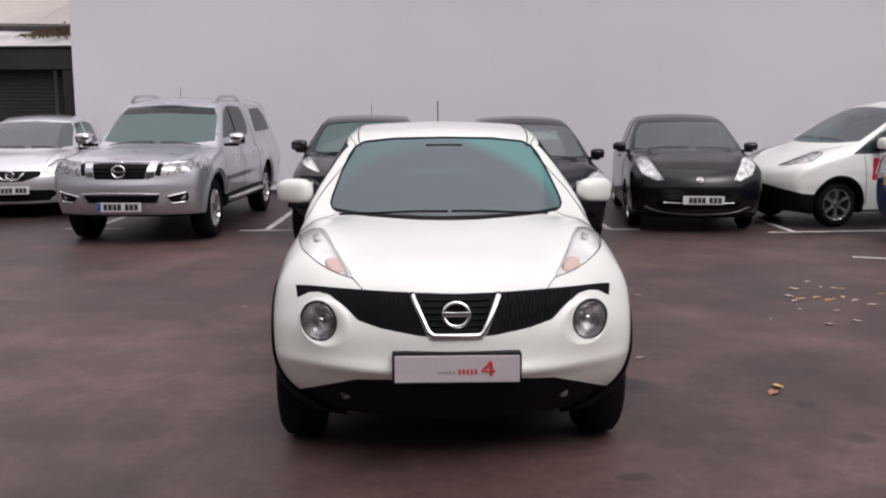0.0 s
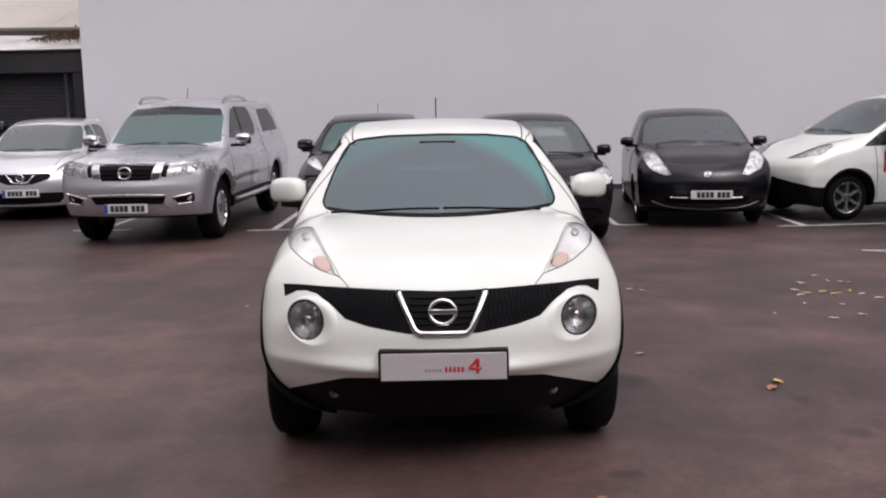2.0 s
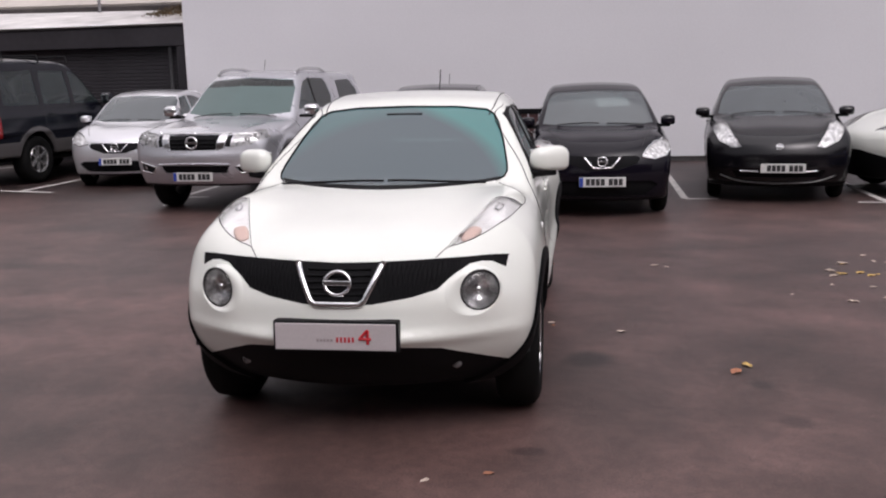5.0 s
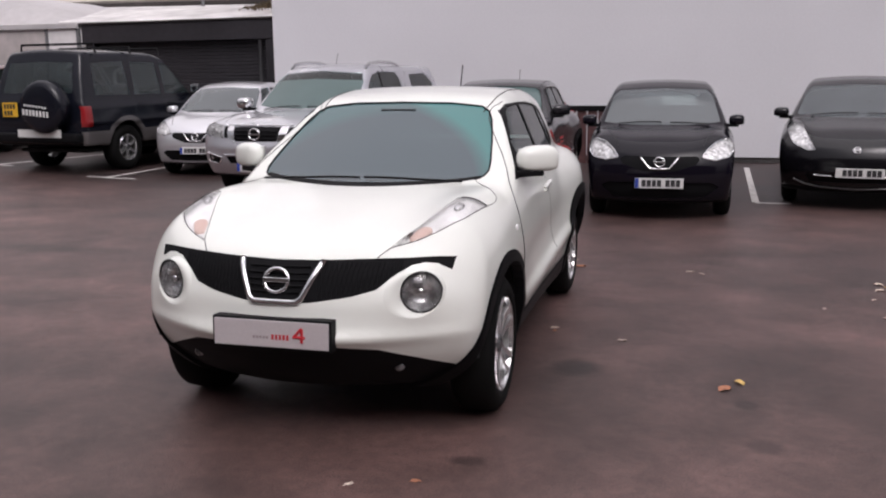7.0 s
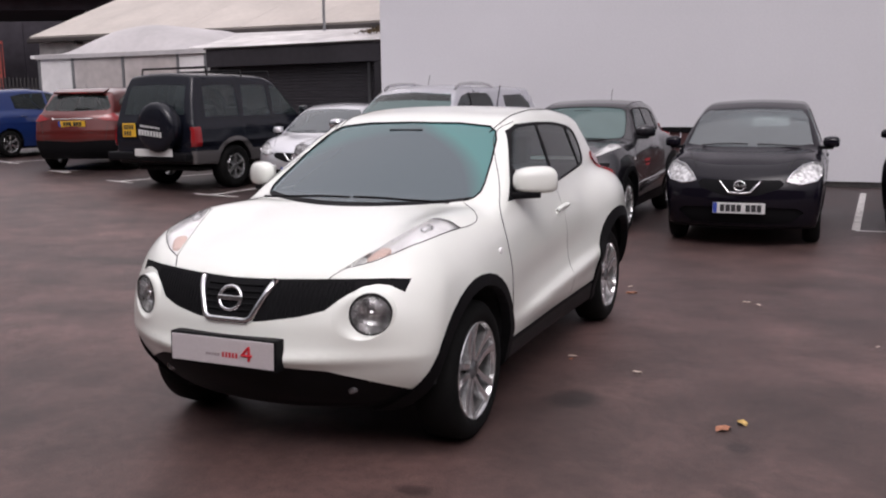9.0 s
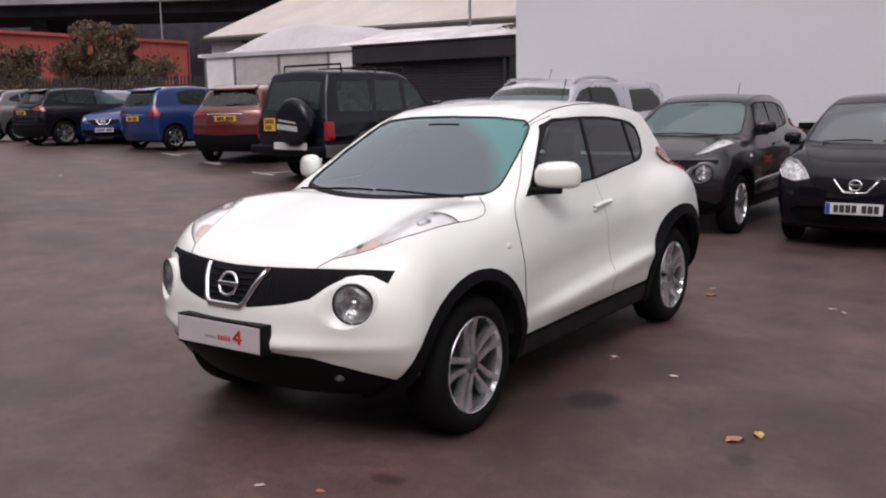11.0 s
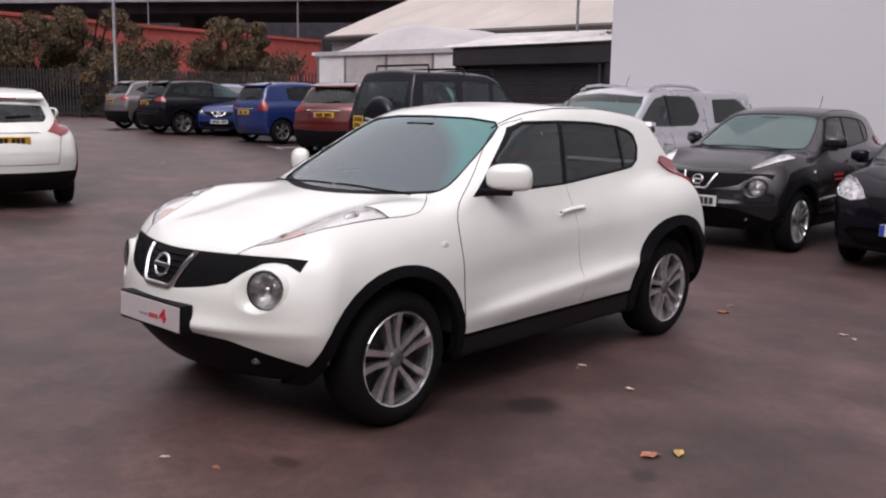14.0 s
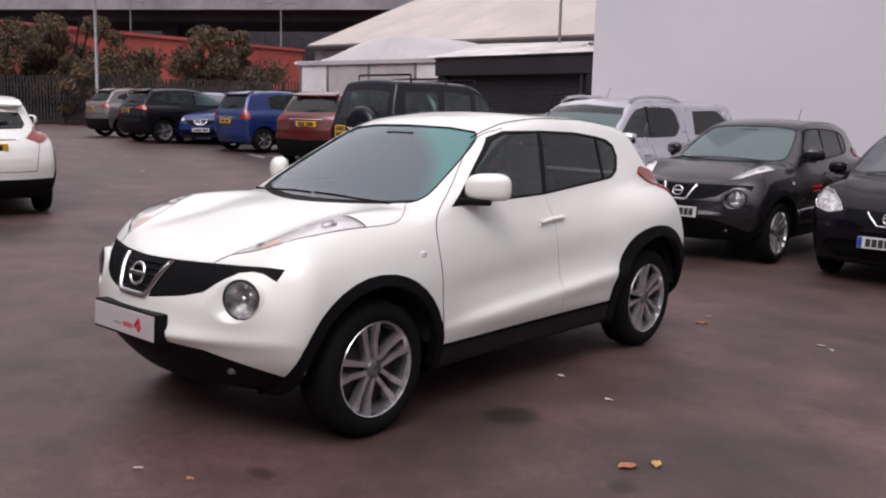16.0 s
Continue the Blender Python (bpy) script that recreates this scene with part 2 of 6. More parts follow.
def tube(points, radius, sides=6, flat=1.0, close=False):
    """A round or flattened bar along points. Returns verts and faces."""
    pts = [Vector(p) for p in points]
    v, f, n = [], [], len(pts)
    rise = sum(abs(b.z - a.z) for a, b in zip(pts, pts[1:]))
    run = sum((b - a).length for a, b in zip(pts, pts[1:]))
    steep = Vector((0.02, 1, 0.03)) if rise > 0.5 * run else Vector((0, 0.01, 1))
    for i, p in enumerate(pts):
        d = (pts[(i + 1) % n if close else min(i + 1, n - 1)] - pts[i - 1 if (close or i) else 0]).normalized()
        up = steep
        a = d.cross(up).normalized()
        b = a.cross(d).normalized()
        for s in range(sides):
            t = 2 * math.pi * s / sides
            v.append(p + a * math.cos(t) * radius * flat + b * math.sin(t) * radius)
    for i in range(n if close else n - 1):
        j = (i + 1) % n
        for s in range(sides):
            q = (s + 1) % sides
            f.append((i * sides + s, i * sides + q, j * sides + q, j * sides + s))
    if not close:
        f.append(tuple(range(sides)))
        f.append(tuple((n - 1) * sides + s for s in reversed(range(sides))))
    return v, f


# ---------------------------------------------------------------- car bodies as smooth solids
def curve_of(points, sigma=0.06):
    """A smooth curve through points (a, b), as a function."""
    a, b = np.array([p[0] for p in points], float), np.array([p[1] for p in points], float)
    g = np.arange(a[0] - 1.5, a[-1] + 1.5, 0.01)
    lo = b[0] + (b[1] - b[0]) / (a[1] - a[0]) * (g - a[0])
    hi = b[-1] + (b[-1] - b[-2]) / (a[-1] - a[-2]) * (g - a[-1])
    t = np.where(g < a[0], lo, np.where(g > a[-1], hi, np.interp(g, a, b)))
    if sigma > 0:
        k = np.arange(-int(4 * sigma / 0.01) - 1, int(4 * sigma / 0.01) + 2) * 0.01
        w = np.exp(-(k / sigma) ** 2 / 2)
        r = len(k) // 2
        t = np.convolve(np.pad(t, r, mode="edge"), w / w.sum(), mode="valid")
    slope = np.gradient(t, 0.01)
    return lambda x: np.interp(x, g, t), lambda x: np.interp(x, g, slope)


def smin(a, b, k):
    h = np.maximum(k - np.abs(a - b), 0) / k
    return np.minimum(a, b) - h * h * k / 4


def smax(a, b, k):
    return -smin(-a, -b, k)


def field_of(S):
    """The solid of a car from its profiles: a lower body and a cabin, melted together."""
    top, dtop = curve_of(S["top"], S.get("top_soft", 0.07))
    fr, _ = curve_of(S["front"], 0.04)
    re, _ = curve_of(S["rear"], 0.05)
    plan, _ = curve_of(S["plan"], 0.12)
    side, _ = curve_of(S["side"], 0.04)
    roof, droof = curve_of(S["roof"], S.get("roof_soft", 0.06))
    cab, _ = curve_of(S["cab"], 0.05)
    taper, _ = curve_of(S["taper"], 0.12)
    fc, fp = S["front_bend"]
    rc, rp = S["rear_bend"]
    bumps = S.get("bumps", ())
    bottom = S.get("bottom", 0.22)

    def f(x, y, z):
        x = np.abs(x)
        w, t, e = plan(y) + side(z), top(y) - S.get("crown", 0.10) * x * x, fr(z) + fc * x ** fp
        for kind, p, q, sp, sq, h in bumps:
            if kind == "side":
                w = w + h * np.exp(-((y - p) / sp) ** 2 - ((z - q) / sq) ** 2)
            elif kind == "crease":
                # a ridge that rises along the doors, hollow above it
                d, on = z - (q + sq * (y - p)), h * np.exp(-((y - p) / sp) ** 4)
                w = w + on * (np.exp(-(d / np.where(d > 0, 0.045, 0.085)) ** 2) - 0.55 * np.exp(-((d - 0.17) / 0.11) ** 2))
            elif kind == "ring":
                # a flare round a wheel arch
                w = w + h * np.exp(-((np.sqrt((y - p) ** 2 + (z - q) ** 2) - sp) / sq) ** 2)
            elif kind == "top":
                t = t + h * np.exp(-((x - p) / sp) ** 2 - ((y - q) / sq) ** 2)
            else:
                e = e - h * np.exp(-((x - p) / sp) ** 2 - ((z - q) / sq) ** 2)
        body = smax((z - t) / np.sqrt(1 + dtop(y) ** 2), x - w, S.get("shoulder", 0.10))
        body = smax(body, smax(e - y, y - (re(z) - rc * x ** rp), 0.05), S.get("nose", 0.08))
        body = smax(body, bottom - z, 0.05)
        yy = y - S.get("screen_bend", 0.22) * x * x
        c = smax((z - roof(yy) + S.get("roof_crown", 0.10) * x * x) / np.sqrt(1 + droof(yy) ** 2), x - cab(z) * taper(y), S.get("rail", 0.09))
        c = smax(c, y - (re(z) - rc * x ** rp), 0.06)
        c = smax(c, 0.75 - z, 0.05)
        return smin(body, c, S.get("blend", 0.05))

    return f


def grad_of(f, p, e=0.004):
    x, y, z = p[:, 0], p[:, 1], p[:, 2]
    return np.stack([f(x + e, y, z) - f(x - e, y, z), f(x, y + e, z) - f(x, y - e, z), f(x, y, z + e) - f(x, y, z - e)], 1) / (2 * e)


def settle(f, p, times=3, centre=True):
    """Brings points onto the solid's skin."""
    keep = np.abs(p[:, 0]) < 1e-6
    for _ in range(times):
        g = grad_of(f, p)
        if centre:
            g[keep, 0] = 0
        p = p - (f(p[:, 0], p[:, 1], p[:, 2]) / np.maximum((g * g).sum(1), 0.05))[:, None].clip(-0.05, 0.05) * g
    if centre:
        p[keep, 0] = 0
    return p


def skin(f, lo, hi, h):
    """The skin's half with x >= 0, as an even net of quads."""
    nx, ny, nz = int(hi[0] / h) + 3, int((hi[1] - lo[1]) / h) + 3, int((hi[2] - lo[2]) / h) + 3
    gx = (np.arange(nx) - 0.5) * h
    gy, gz_ = lo[1] + np.arange(ny) * h, lo[2] + np.arange(nz) * h
    X, Y, Z = np.meshgrid(gx, gy, gz_, indexing="ij")
    F = f(X, Y, Z)
    inside = F < 0
    cells = np.zeros((nx - 1, ny - 1, nz - 1), int)
    for a in (0, 1):
        for b in (0, 1):
            for c in (0, 1):
                cells += inside[a:nx - 1 + a, b:ny - 1 + b, c:nz - 1 + c]
    act = (cells > 0) & (cells < 8)
    idx = -np.ones(act.shape, int)
    idx[act] = np.arange(act.sum())
    i, j, k = np.nonzero(act)
    p = np.stack([gx[i] + h / 2, gy[j] + h / 2, gz_[k] + h / 2], 1)
    p[i == 0, 0] = 0
    quads = []
    for ax in range(3):
        sl0, sl1 = [slice(None)] * 3, [slice(None)] * 3
        sl0[ax], sl1[ax] = slice(0, -1), slice(1, None)
        d = inside[tuple(sl0)].astype(int) - inside[tuple(sl1)].astype(int)
        a, b, c = np.nonzero(d)
        s = d[a, b, c]
        u, v = [(1, 2), (2, 0), (0, 1)][ax]
        q = np.stack([a, b, c], 1)
        ok = (q[:, u] > 0) & (q[:, v] > 0) & (q[:, u] < act.shape[u]) & (q[:, v] < act.shape[v])
        q, s = q[ok], s[ok]
        corners = []
        for du, dv in ((1, 1), (0, 1), (0, 0), (1, 0)):
            w = q.copy()
            w[:, u] -= du
            w[:, v] -= dv
            corners.append(idx[w[:, 0], w[:, 1], w[:, 2]])
        cq = np.stack(corners, 1)
        cq[s < 0] = cq[s < 0][:, ::-1]
        quads.append(cq[(cq >= 0).all(1)])
    quads = np.concatenate(quads)
    p = settle(f, p, 5)
    # even out the net, then bring it back
    for _ in range(3):
        acc, cnt = np.zeros_like(p), np.zeros(len(p))
        for c in range(4):
            np.add.at(acc, quads[:, c], p[quads].mean(1))
            np.add.at(cnt, quads[:, c], 1)
        q = acc / np.maximum(cnt, 1)[:, None]
        q[i == 0, 0] = 0
        p = settle(f, np.where(cnt[:, None] > 0, 0.5 * p + 0.5 * q, p), 2)
    return p, quads


def inside_of(poly):
    """Edges of a convex 2D outline, as (point, outward normal)."""
    area = sum(poly[i][0] * poly[(i + 1) % len(poly)][1] - poly[(i + 1) % len(poly)][0] * poly[i][1] for i in range(len(poly)))
    if area < 0:
        poly = poly[::-1]
    for i in range(len(poly)):
        (a, b), (c, d) = poly[i], poly[(i + 1) % len(poly)]
        yield (a, b), (d - b, a - c)


AXES = {"x": (1, 2), "y": (0, 2), "z": (0, 1)}


def cut(bm, layer, value, axis, poly, test, only=None):
    """Cuts a convex outline, seen along axis, out of the skin and gives its faces a number."""
    u, v = AXES[axis]
    us, vs = [q[0] for q in poly], [q[1] for q in poly]
    lo, hi = (min(us) - 0.06, min(vs) - 0.06), (max(us) + 0.06, max(vs) + 0.06)
    cand = []
    for fc in bm.faces:
        c = fc.calc_center_median()
        if lo[0] < c[u] < hi[0] and lo[1] < c[v] < hi[1] and (only is None or fc[layer] in only) and test(c, fc.normal):
            cand.append(fc)
    for (a, b), (n0, n1) in inside_of(poly):
        if not cand:
            return
        co, no = Vector((0, 0, 0)), Vector((0, 0, 0))
        co[u], co[v], no[u], no[v] = a, b, n0, n1
        no.normalize()
        geom = set(cand)
        for fc in cand:
            geom.update(fc.edges)
            geom.update(fc.verts)
        res = bmesh.ops.bisect_plane(bm, geom=list(geom), dist=1e-5, plane_co=co, plane_no=no)
        cand = [g for g in res["geom"] if isinstance(g, bmesh.types.BMFace) and (g.calc_center_median() - co).dot(no) < 0]
    for fc in cand:
        fc[layer] = value


def disc(u, v, r, n=28, squash=1.0):
    return [(u + r * math.cos(2 * math.pi * i / n), v + r * squash * math.sin(2 * math.pi * i / n)) for i in range(n)]


def cut_shell(f, S, h):
    """The car's skin, cut into numbered regions: returns the cut half net."""
    p, quads = skin(f, (0, S["y0"] - 0.1, 0.05), (1.1, S["y1"] + 0.1, S["z1"] + 0.1), h)
    bm = bmesh.new()
    vs = [bm.verts.new(q) for q in p]
    for q in quads:
        try:
            bm.faces.new([vs[i] for i in q])
        except ValueError:
            pass
    bm.normal_update()
    layer = bm.faces.layers.int.new("region")
    return bm, layer


def region_arrays(bm, layer):
    bm.verts.index_update()
    bm.normal_update()
    p = np.array([v.co[:] for v in bm.verts])
    out = {}
    for fc in bm.faces:
        out.setdefault(fc[layer], []).append([v.index for v in fc.verts])
    return p, out


def shell_mesh(name, f, p, faces, material, both=True, side=1, push=0.0, thick=0.0):
    """A mesh from some faces of a half skin: mirrored into one, or one side alone."""
    used = sorted({i for fc in faces for i in fc})
    back = {i: n for n, i in enumerate(used)}
    q = p[used]
    nrm = grad_of(f, q)
    nrm /= np.maximum(np.linalg.norm(nrm, axis=1), 1e-6)[:, None]
    nrm[np.abs(q[:, 0]) < 1e-5, 0] = 0
    fl = [[back[i] for i in fc] for fc in faces]
    q = q + nrm * push
    if thick:
        # a rim that goes down from the border, for depth
        edges = {}
        for fc in fl:
            for a, b in zip(fc, fc[1:] + fc[:1]):
                edges[(a, b)] = edges.get((a, b), 0) + 1
        rim = [e for e in edges if (e[1], e[0]) not in edges and not (abs(q[e[0]][0]) < 1e-4 and abs(q[e[1]][0]) < 1e-4)]
        ids = sorted({i for e in rim for i in e})
        low = {i: len(q) + n for n, i in enumerate(ids)}
        q = np.concatenate([q, q[ids] - nrm[ids] * thick])
        nrm = np.concatenate([nrm, nrm[ids]])
        fl = fl + [[b, a, low[a], low[b]] for a, b in rim]
    if side < 0 or both:
        mq, mn = q * (-1, 1, 1), nrm * (-1, 1, 1)
        mf = [fc[::-1] for fc in fl]
        if both:
            mid = {i: i for i in range(len(q)) if abs(q[i, 0]) < 1e-5}
            ren = [mid.get(i, i + len(q)) for i in range(len(q))]
            fl = fl + [[ren[i] for i in fc] for fc in mf]
            q, nrm = np.concatenate([q, mq]), np.concatenate([nrm, mn])
        else:
            fl, q, nrm = mf, mq, mn
    me = bpy.data.meshes.new(name)
    me.from_pydata(q.tolist(), [], fl)
    me.materials.append(material)
    me.polygons.foreach_set("use_smooth", [True] * len(me.polygons))
    me.update()
    if len(me.vertices) == len(nrm):
        me.normals_split_custom_set_from_vertices(nrm.tolist())
    return me


def meet(f, origin, way, far=2.5, n=120):
    """Where rays meet the skin from outside; one point for each origin."""
    o, w = np.array(origin, float), np.array(way, float)
    t = np.zeros(len(o))
    for _ in range(n):
        q = o + w * t[:, None]
        d = f(q[:, 0], q[:, 1], q[:, 2])
        t = np.where((d > 0.0005) & (t < far), t + np.maximum(d * 0.6, 0.0004), t)
    return o + w * t[:, None]


def on_front(f, pts, off=0.0, y0=-2.0):
    q = meet(f, [(x, y0, z) for x, z in pts], (0, 1, 0))
    return q + np.array((0, -off, 0))


def on_side(f, pts, off=0.0):
    q = meet(f, [(1.6, y, z) for y, z in pts], (-1, 0, 0))
    return q + np.array((off, 0, 0))


def on_top(f, pts, off=0.0):
    q = meet(f, [(x, y, 2.4) for x, y in pts], (0, 0, -1))
    return q + np.array((0, 0, off))


def dense(pts, step=0.03):
    out = [pts[0]]
    for a, b in zip(pts, pts[1:]):
        n = max(1, int(math.dist(a, b) / step))
        out += [tuple(a[k] + (b[k] - a[k]) * i / n for k in range(len(a))) for i in range(1, n + 1)]
    return out


def rounded(pts, times=2):
    """A line with its corners rounded off."""
    for _ in range(times):
        out = [pts[0]]
        for a, b in zip(pts, pts[1:]):
            out += [tuple(p * 0.75 + q * 0.25 for p, q in zip(a, b)), tuple(p * 0.25 + q * 0.75 for p, q in zip(a, b))]
        pts = out + [pts[-1]]
    return pts


def mirror_pts(q):
    return [(-a, b, c) for a, b, c in q]


# ---------------------------------------------------------------- car parts
def tests(kind, S):
    belt = S.get("belt", 1.0)
    return {
        "front": lambda c, n: n.y < -0.15 and c.y < 0.3,
        "side": lambda c, n: n.x > 0.25 and c.x > 0.35,
        "arch": lambda c, n: c.x > 0.5,
        "low": lambda c, n: c.y < 0.0,
        "nose": lambda c, n: c.y < -0.3 and (n.z < 0.93 or (c.x > 0.5 and c.z < 0.848)),
        "flank": lambda c, n: c.x > 0.45 and n.x > 0.05,
        "rear": lambda c, n: c.y > S["wb"] - 0.1 and n.y > 0.03,
        "top": lambda c, n: n.z > 0.2,
        "screen": lambda c, n: n.y < -0.12 and n.z > 0.1 and c.z > belt - 0.1,
        "back": lambda c, n: n.y > 0.2 and c.y > S["wb"] + 0.3,
    }[kind]


def wheel_meshes(R, rim, width, style):
    """Tyre, rim and brake disc, turned round x; the outer face at x = 0."""
    w = width
    tyre = [(-w + 0.01, rim), (-w, rim + 0.02), (-w + 0.005, R - 0.04), (-w + 0.03, R - 0.006), (-w / 2, R), (-0.03, R - 0.006), (-0.006, R - 0.035), (0.003, R - 0.065), (-0.004, rim + 0.012), (-0.014, rim - 0.004)]
    t = mesh_of("tyre", *lathe(tyre, 48), M["tyre"])
    v, f = lathe([(-0.016, rim - 0.003), (-0.010, rim), (-0.006, rim - 0.003), (-0.009, rim - 0.008), (-0.03, rim - 0.014)], 48)
    barrel = mesh_of("barrel", *lathe([(-w + 0.02, rim - 0.006), (-0.05, rim - 0.022), (-0.028, rim - 0.017)], 48), M["barrel"])
    pairs, n = style
    hub = 0.036
    for i in range(n):
        mid = 2 * math.pi * i / n + 0.5
        for s in ((-1, 1) if pairs else (0,)):
            k0 = rim / 0.232
            row = ((0.040, 0.020, 0.0150, -0.030), (0.13, 0.0305, 0.0185, -0.028), (0.224, 0.047, 0.0245, -0.008)) if pairs else ((0.042, 0.0, 0.030, -0.030), (0.13, 0.0, 0.028, -0.022), (0.219, 0.0, 0.034, -0.010))
            d, e = Vector((0, math.cos(mid), math.sin(mid))), Vector((0, -math.sin(mid), math.cos(mid)))
            base = len(v)
            for r, off, wd, x0 in row:
                for k, x in ((-1.0, x0 - 0.04), (-0.72, x0), (0.72, x0), (1.0, x0 - 0.04)):
                    q = (d * r + e * (s * off + wd * k)) * k0
                    v.append((x, q.y, q.z))
            for g in (0, 4):
                for k in range(3):
                    f.append((base + g + k, base + g + k + 1, base + g + 5 + k, base + g + 4 + k))
    r = mesh_of("rim", v, f, M["alloy"], smooth=False)
    c = mesh_of("hub_cap", *lathe([(-0.05, hub + 0.012), (-0.026, hub + 0.008), (-0.02, hub - 0.012), (-0.018, 0.02), (-0.018, 0.001)], 24), M["lampdark"])
    d = mesh_of("brake_disc", *lathe([(-0.10, rim - 0.04), (-0.085, rim - 0.04), (-0.085, 0.03), (-0.10, 0.001)], 32), M["hubdark"])
    return t, r, c, d, barrel


def mirror_mesh(name, sx, sy, sz, material):
    """A rounded mirror shell."""
    bm = bmesh.new()
    bmesh.ops.create_uvsphere(bm, u_segments=24, v_segments=14, radius=1)
    for v in bm.verts:
        x, y, z = v.co
        s = lambda a, p: math.copysign(abs(a) ** p, a)
        v.co = Vector((s(x, 0.64) * sx, s(y, 0.78) * sy * (1 if y < 0 else 0.75), s(z, 0.70 if z > 0 else 0.45) * sz * (1 + 0.08 * x) * (1 if z > 0 else 0.86)))
    return bm_mesh(name, bm, material, True)


def plate(parent, yellow, m, width=0.52, bars=((0.03, 0.045), (0.085, 0.045), (0.14, 0.045), (0.195, 0.045), (0.285, 0.045), (0.34, 0.045), (0.395, 0.045)), band=True):
    """A number plate whose characters are plain bars."""
    ob = part("number_plate", box_bm(-width / 2, width / 2, -0.004, 0.006, -0.055, 0.055, 0.003, 1), M["platey" if yellow else "plate"], parent, "yellow number plate with dark bars" if yellow else "white number plate with dark bars")
    ob.matrix_local = m
    for x, w in bars:
        x0 = -width / 2 + 0.045 + x
        part("character_bar", box_bm(x0, x0 + w, -0.0065, -0.003, -0.037, 0.037), M["ink"], ob)
    if band:
        part("blue_band", box_bm(-width / 2 + 0.003, -width / 2 + 0.045, -0.0062, -0.003, -0.052, 0.052), M["band"], ob)
    return ob


def ring_badge(parent, m, r, key="chrome"):
    """A ring with a bar across it."""
    pts = [(r * math.cos(2 * math.pi * i / 28), 0, r * math.sin(2 * math.pi * i / 28) * 0.92) for i in range(28)]
    v, f = tube(pts, r * 0.16, 8, close=True)
    ob = put("badge", mesh_of("badge", v, f, M[key]), parent, m, "chrome ring badge with a bar across")
    part("badge_bar", box_bm(-r * 1.12, r * 1.12, -0.012, 0.0, -r * 0.19, r * 0.19, 0.003, 1), M[key], ob)
    return ob


def seats(parent, S):
    """Two front seats, a bench, a dashboard and a steering wheel."""
    y, z = S["seat_y"], S.get("seat_z", 0.55)
    for x in (-0.37, 0.37):
        bm = box_bm(x - 0.24, x + 0.24, y - 0.25, y + 0.25, z - 0.2, z, 0.06, 3)
        st = part("front_seat", bm, M["seat"], parent, smooth=True)
        bm = box_bm(x - 0.23, x + 0.23, -0.06, 0.06, 0, 0.62, 0.05, 3)
        bmesh.ops.rotate(bm, verts=bm.verts, cent=(x, 0, 0), matrix=Matrix.Rotation(radians(-16), 3, "X"))
        bmesh.ops.translate(bm, verts=bm.verts, vec=(0, y + 0.24, z - 0.06))
        part("seat_back", bm, M["seat"], st, smooth=True)
        bm = box_bm(x - 0.12, x + 0.12, y + 0.37, y + 0.46, z + 0.56, z + 0.73, 0.035, 3)
        part("headrest", bm, M["seat"], st, smooth=True)
    part("rear_bench", box_bm(-0.6, 0.6, y + 0.85, y + 1.35, z - 0.2, z, 0.05, 2), M["seat"], parent, smooth=True)
    part("rear_backrest", box_bm(-0.6, 0.6, y + 1.28, y + 1.42, z - 0.05, z + 0.5, 0.05, 2), M["seat"], parent, smooth=True)
    d = S["dash_y"]
    part("dashboard", box_bm(-0.66, 0.66, d, d + 0.5, z - 0.1, S["dash_z"], 0.07, 3), M["lining"], parent, smooth=True)
    part("cabin_floor", box_bm(-0.68, 0.68, d + 0.1, y + 1.7, 0.3, 0.36, 0.02, 1), M["lining"], parent)
    pts = [(-0.37 + 0.185 * math.cos(a), d + 0.62 + 0.09 * math.sin(a), S["dash_z"] - 0.06 + 0.165 * math.sin(a)) for a in [2 * math.pi * i / 24 for i in range(24)]]
    put("steering_wheel", mesh_of("steering_wheel", *tube(pts, 0.014, 6, close=True), M["trim"]), parent)
    if "mirror_in" in S:
        x, yy, zz = S["mirror_in"]
        part("rear_view_mirror", box_bm(x - 0.11, x + 0.11, yy - 0.02, yy + 0.015, zz - 0.035, zz + 0.035, 0.012, 2), M["trim"], parent, smooth=True)


def line_part(name, parent, pts, radius, material, sides=6, flat=1.0, both=False, label=""):
    v, f = tube(pts, radius, sides, flat)
    put(name, mesh_of(name, v, f, material), parent, None, label)
    if both:
        v, f = tube(mirror_pts([tuple(p) for p in pts])[::-1], radius, sides, flat)
        put(name, mesh_of(name, v, f, material), parent, None, label)


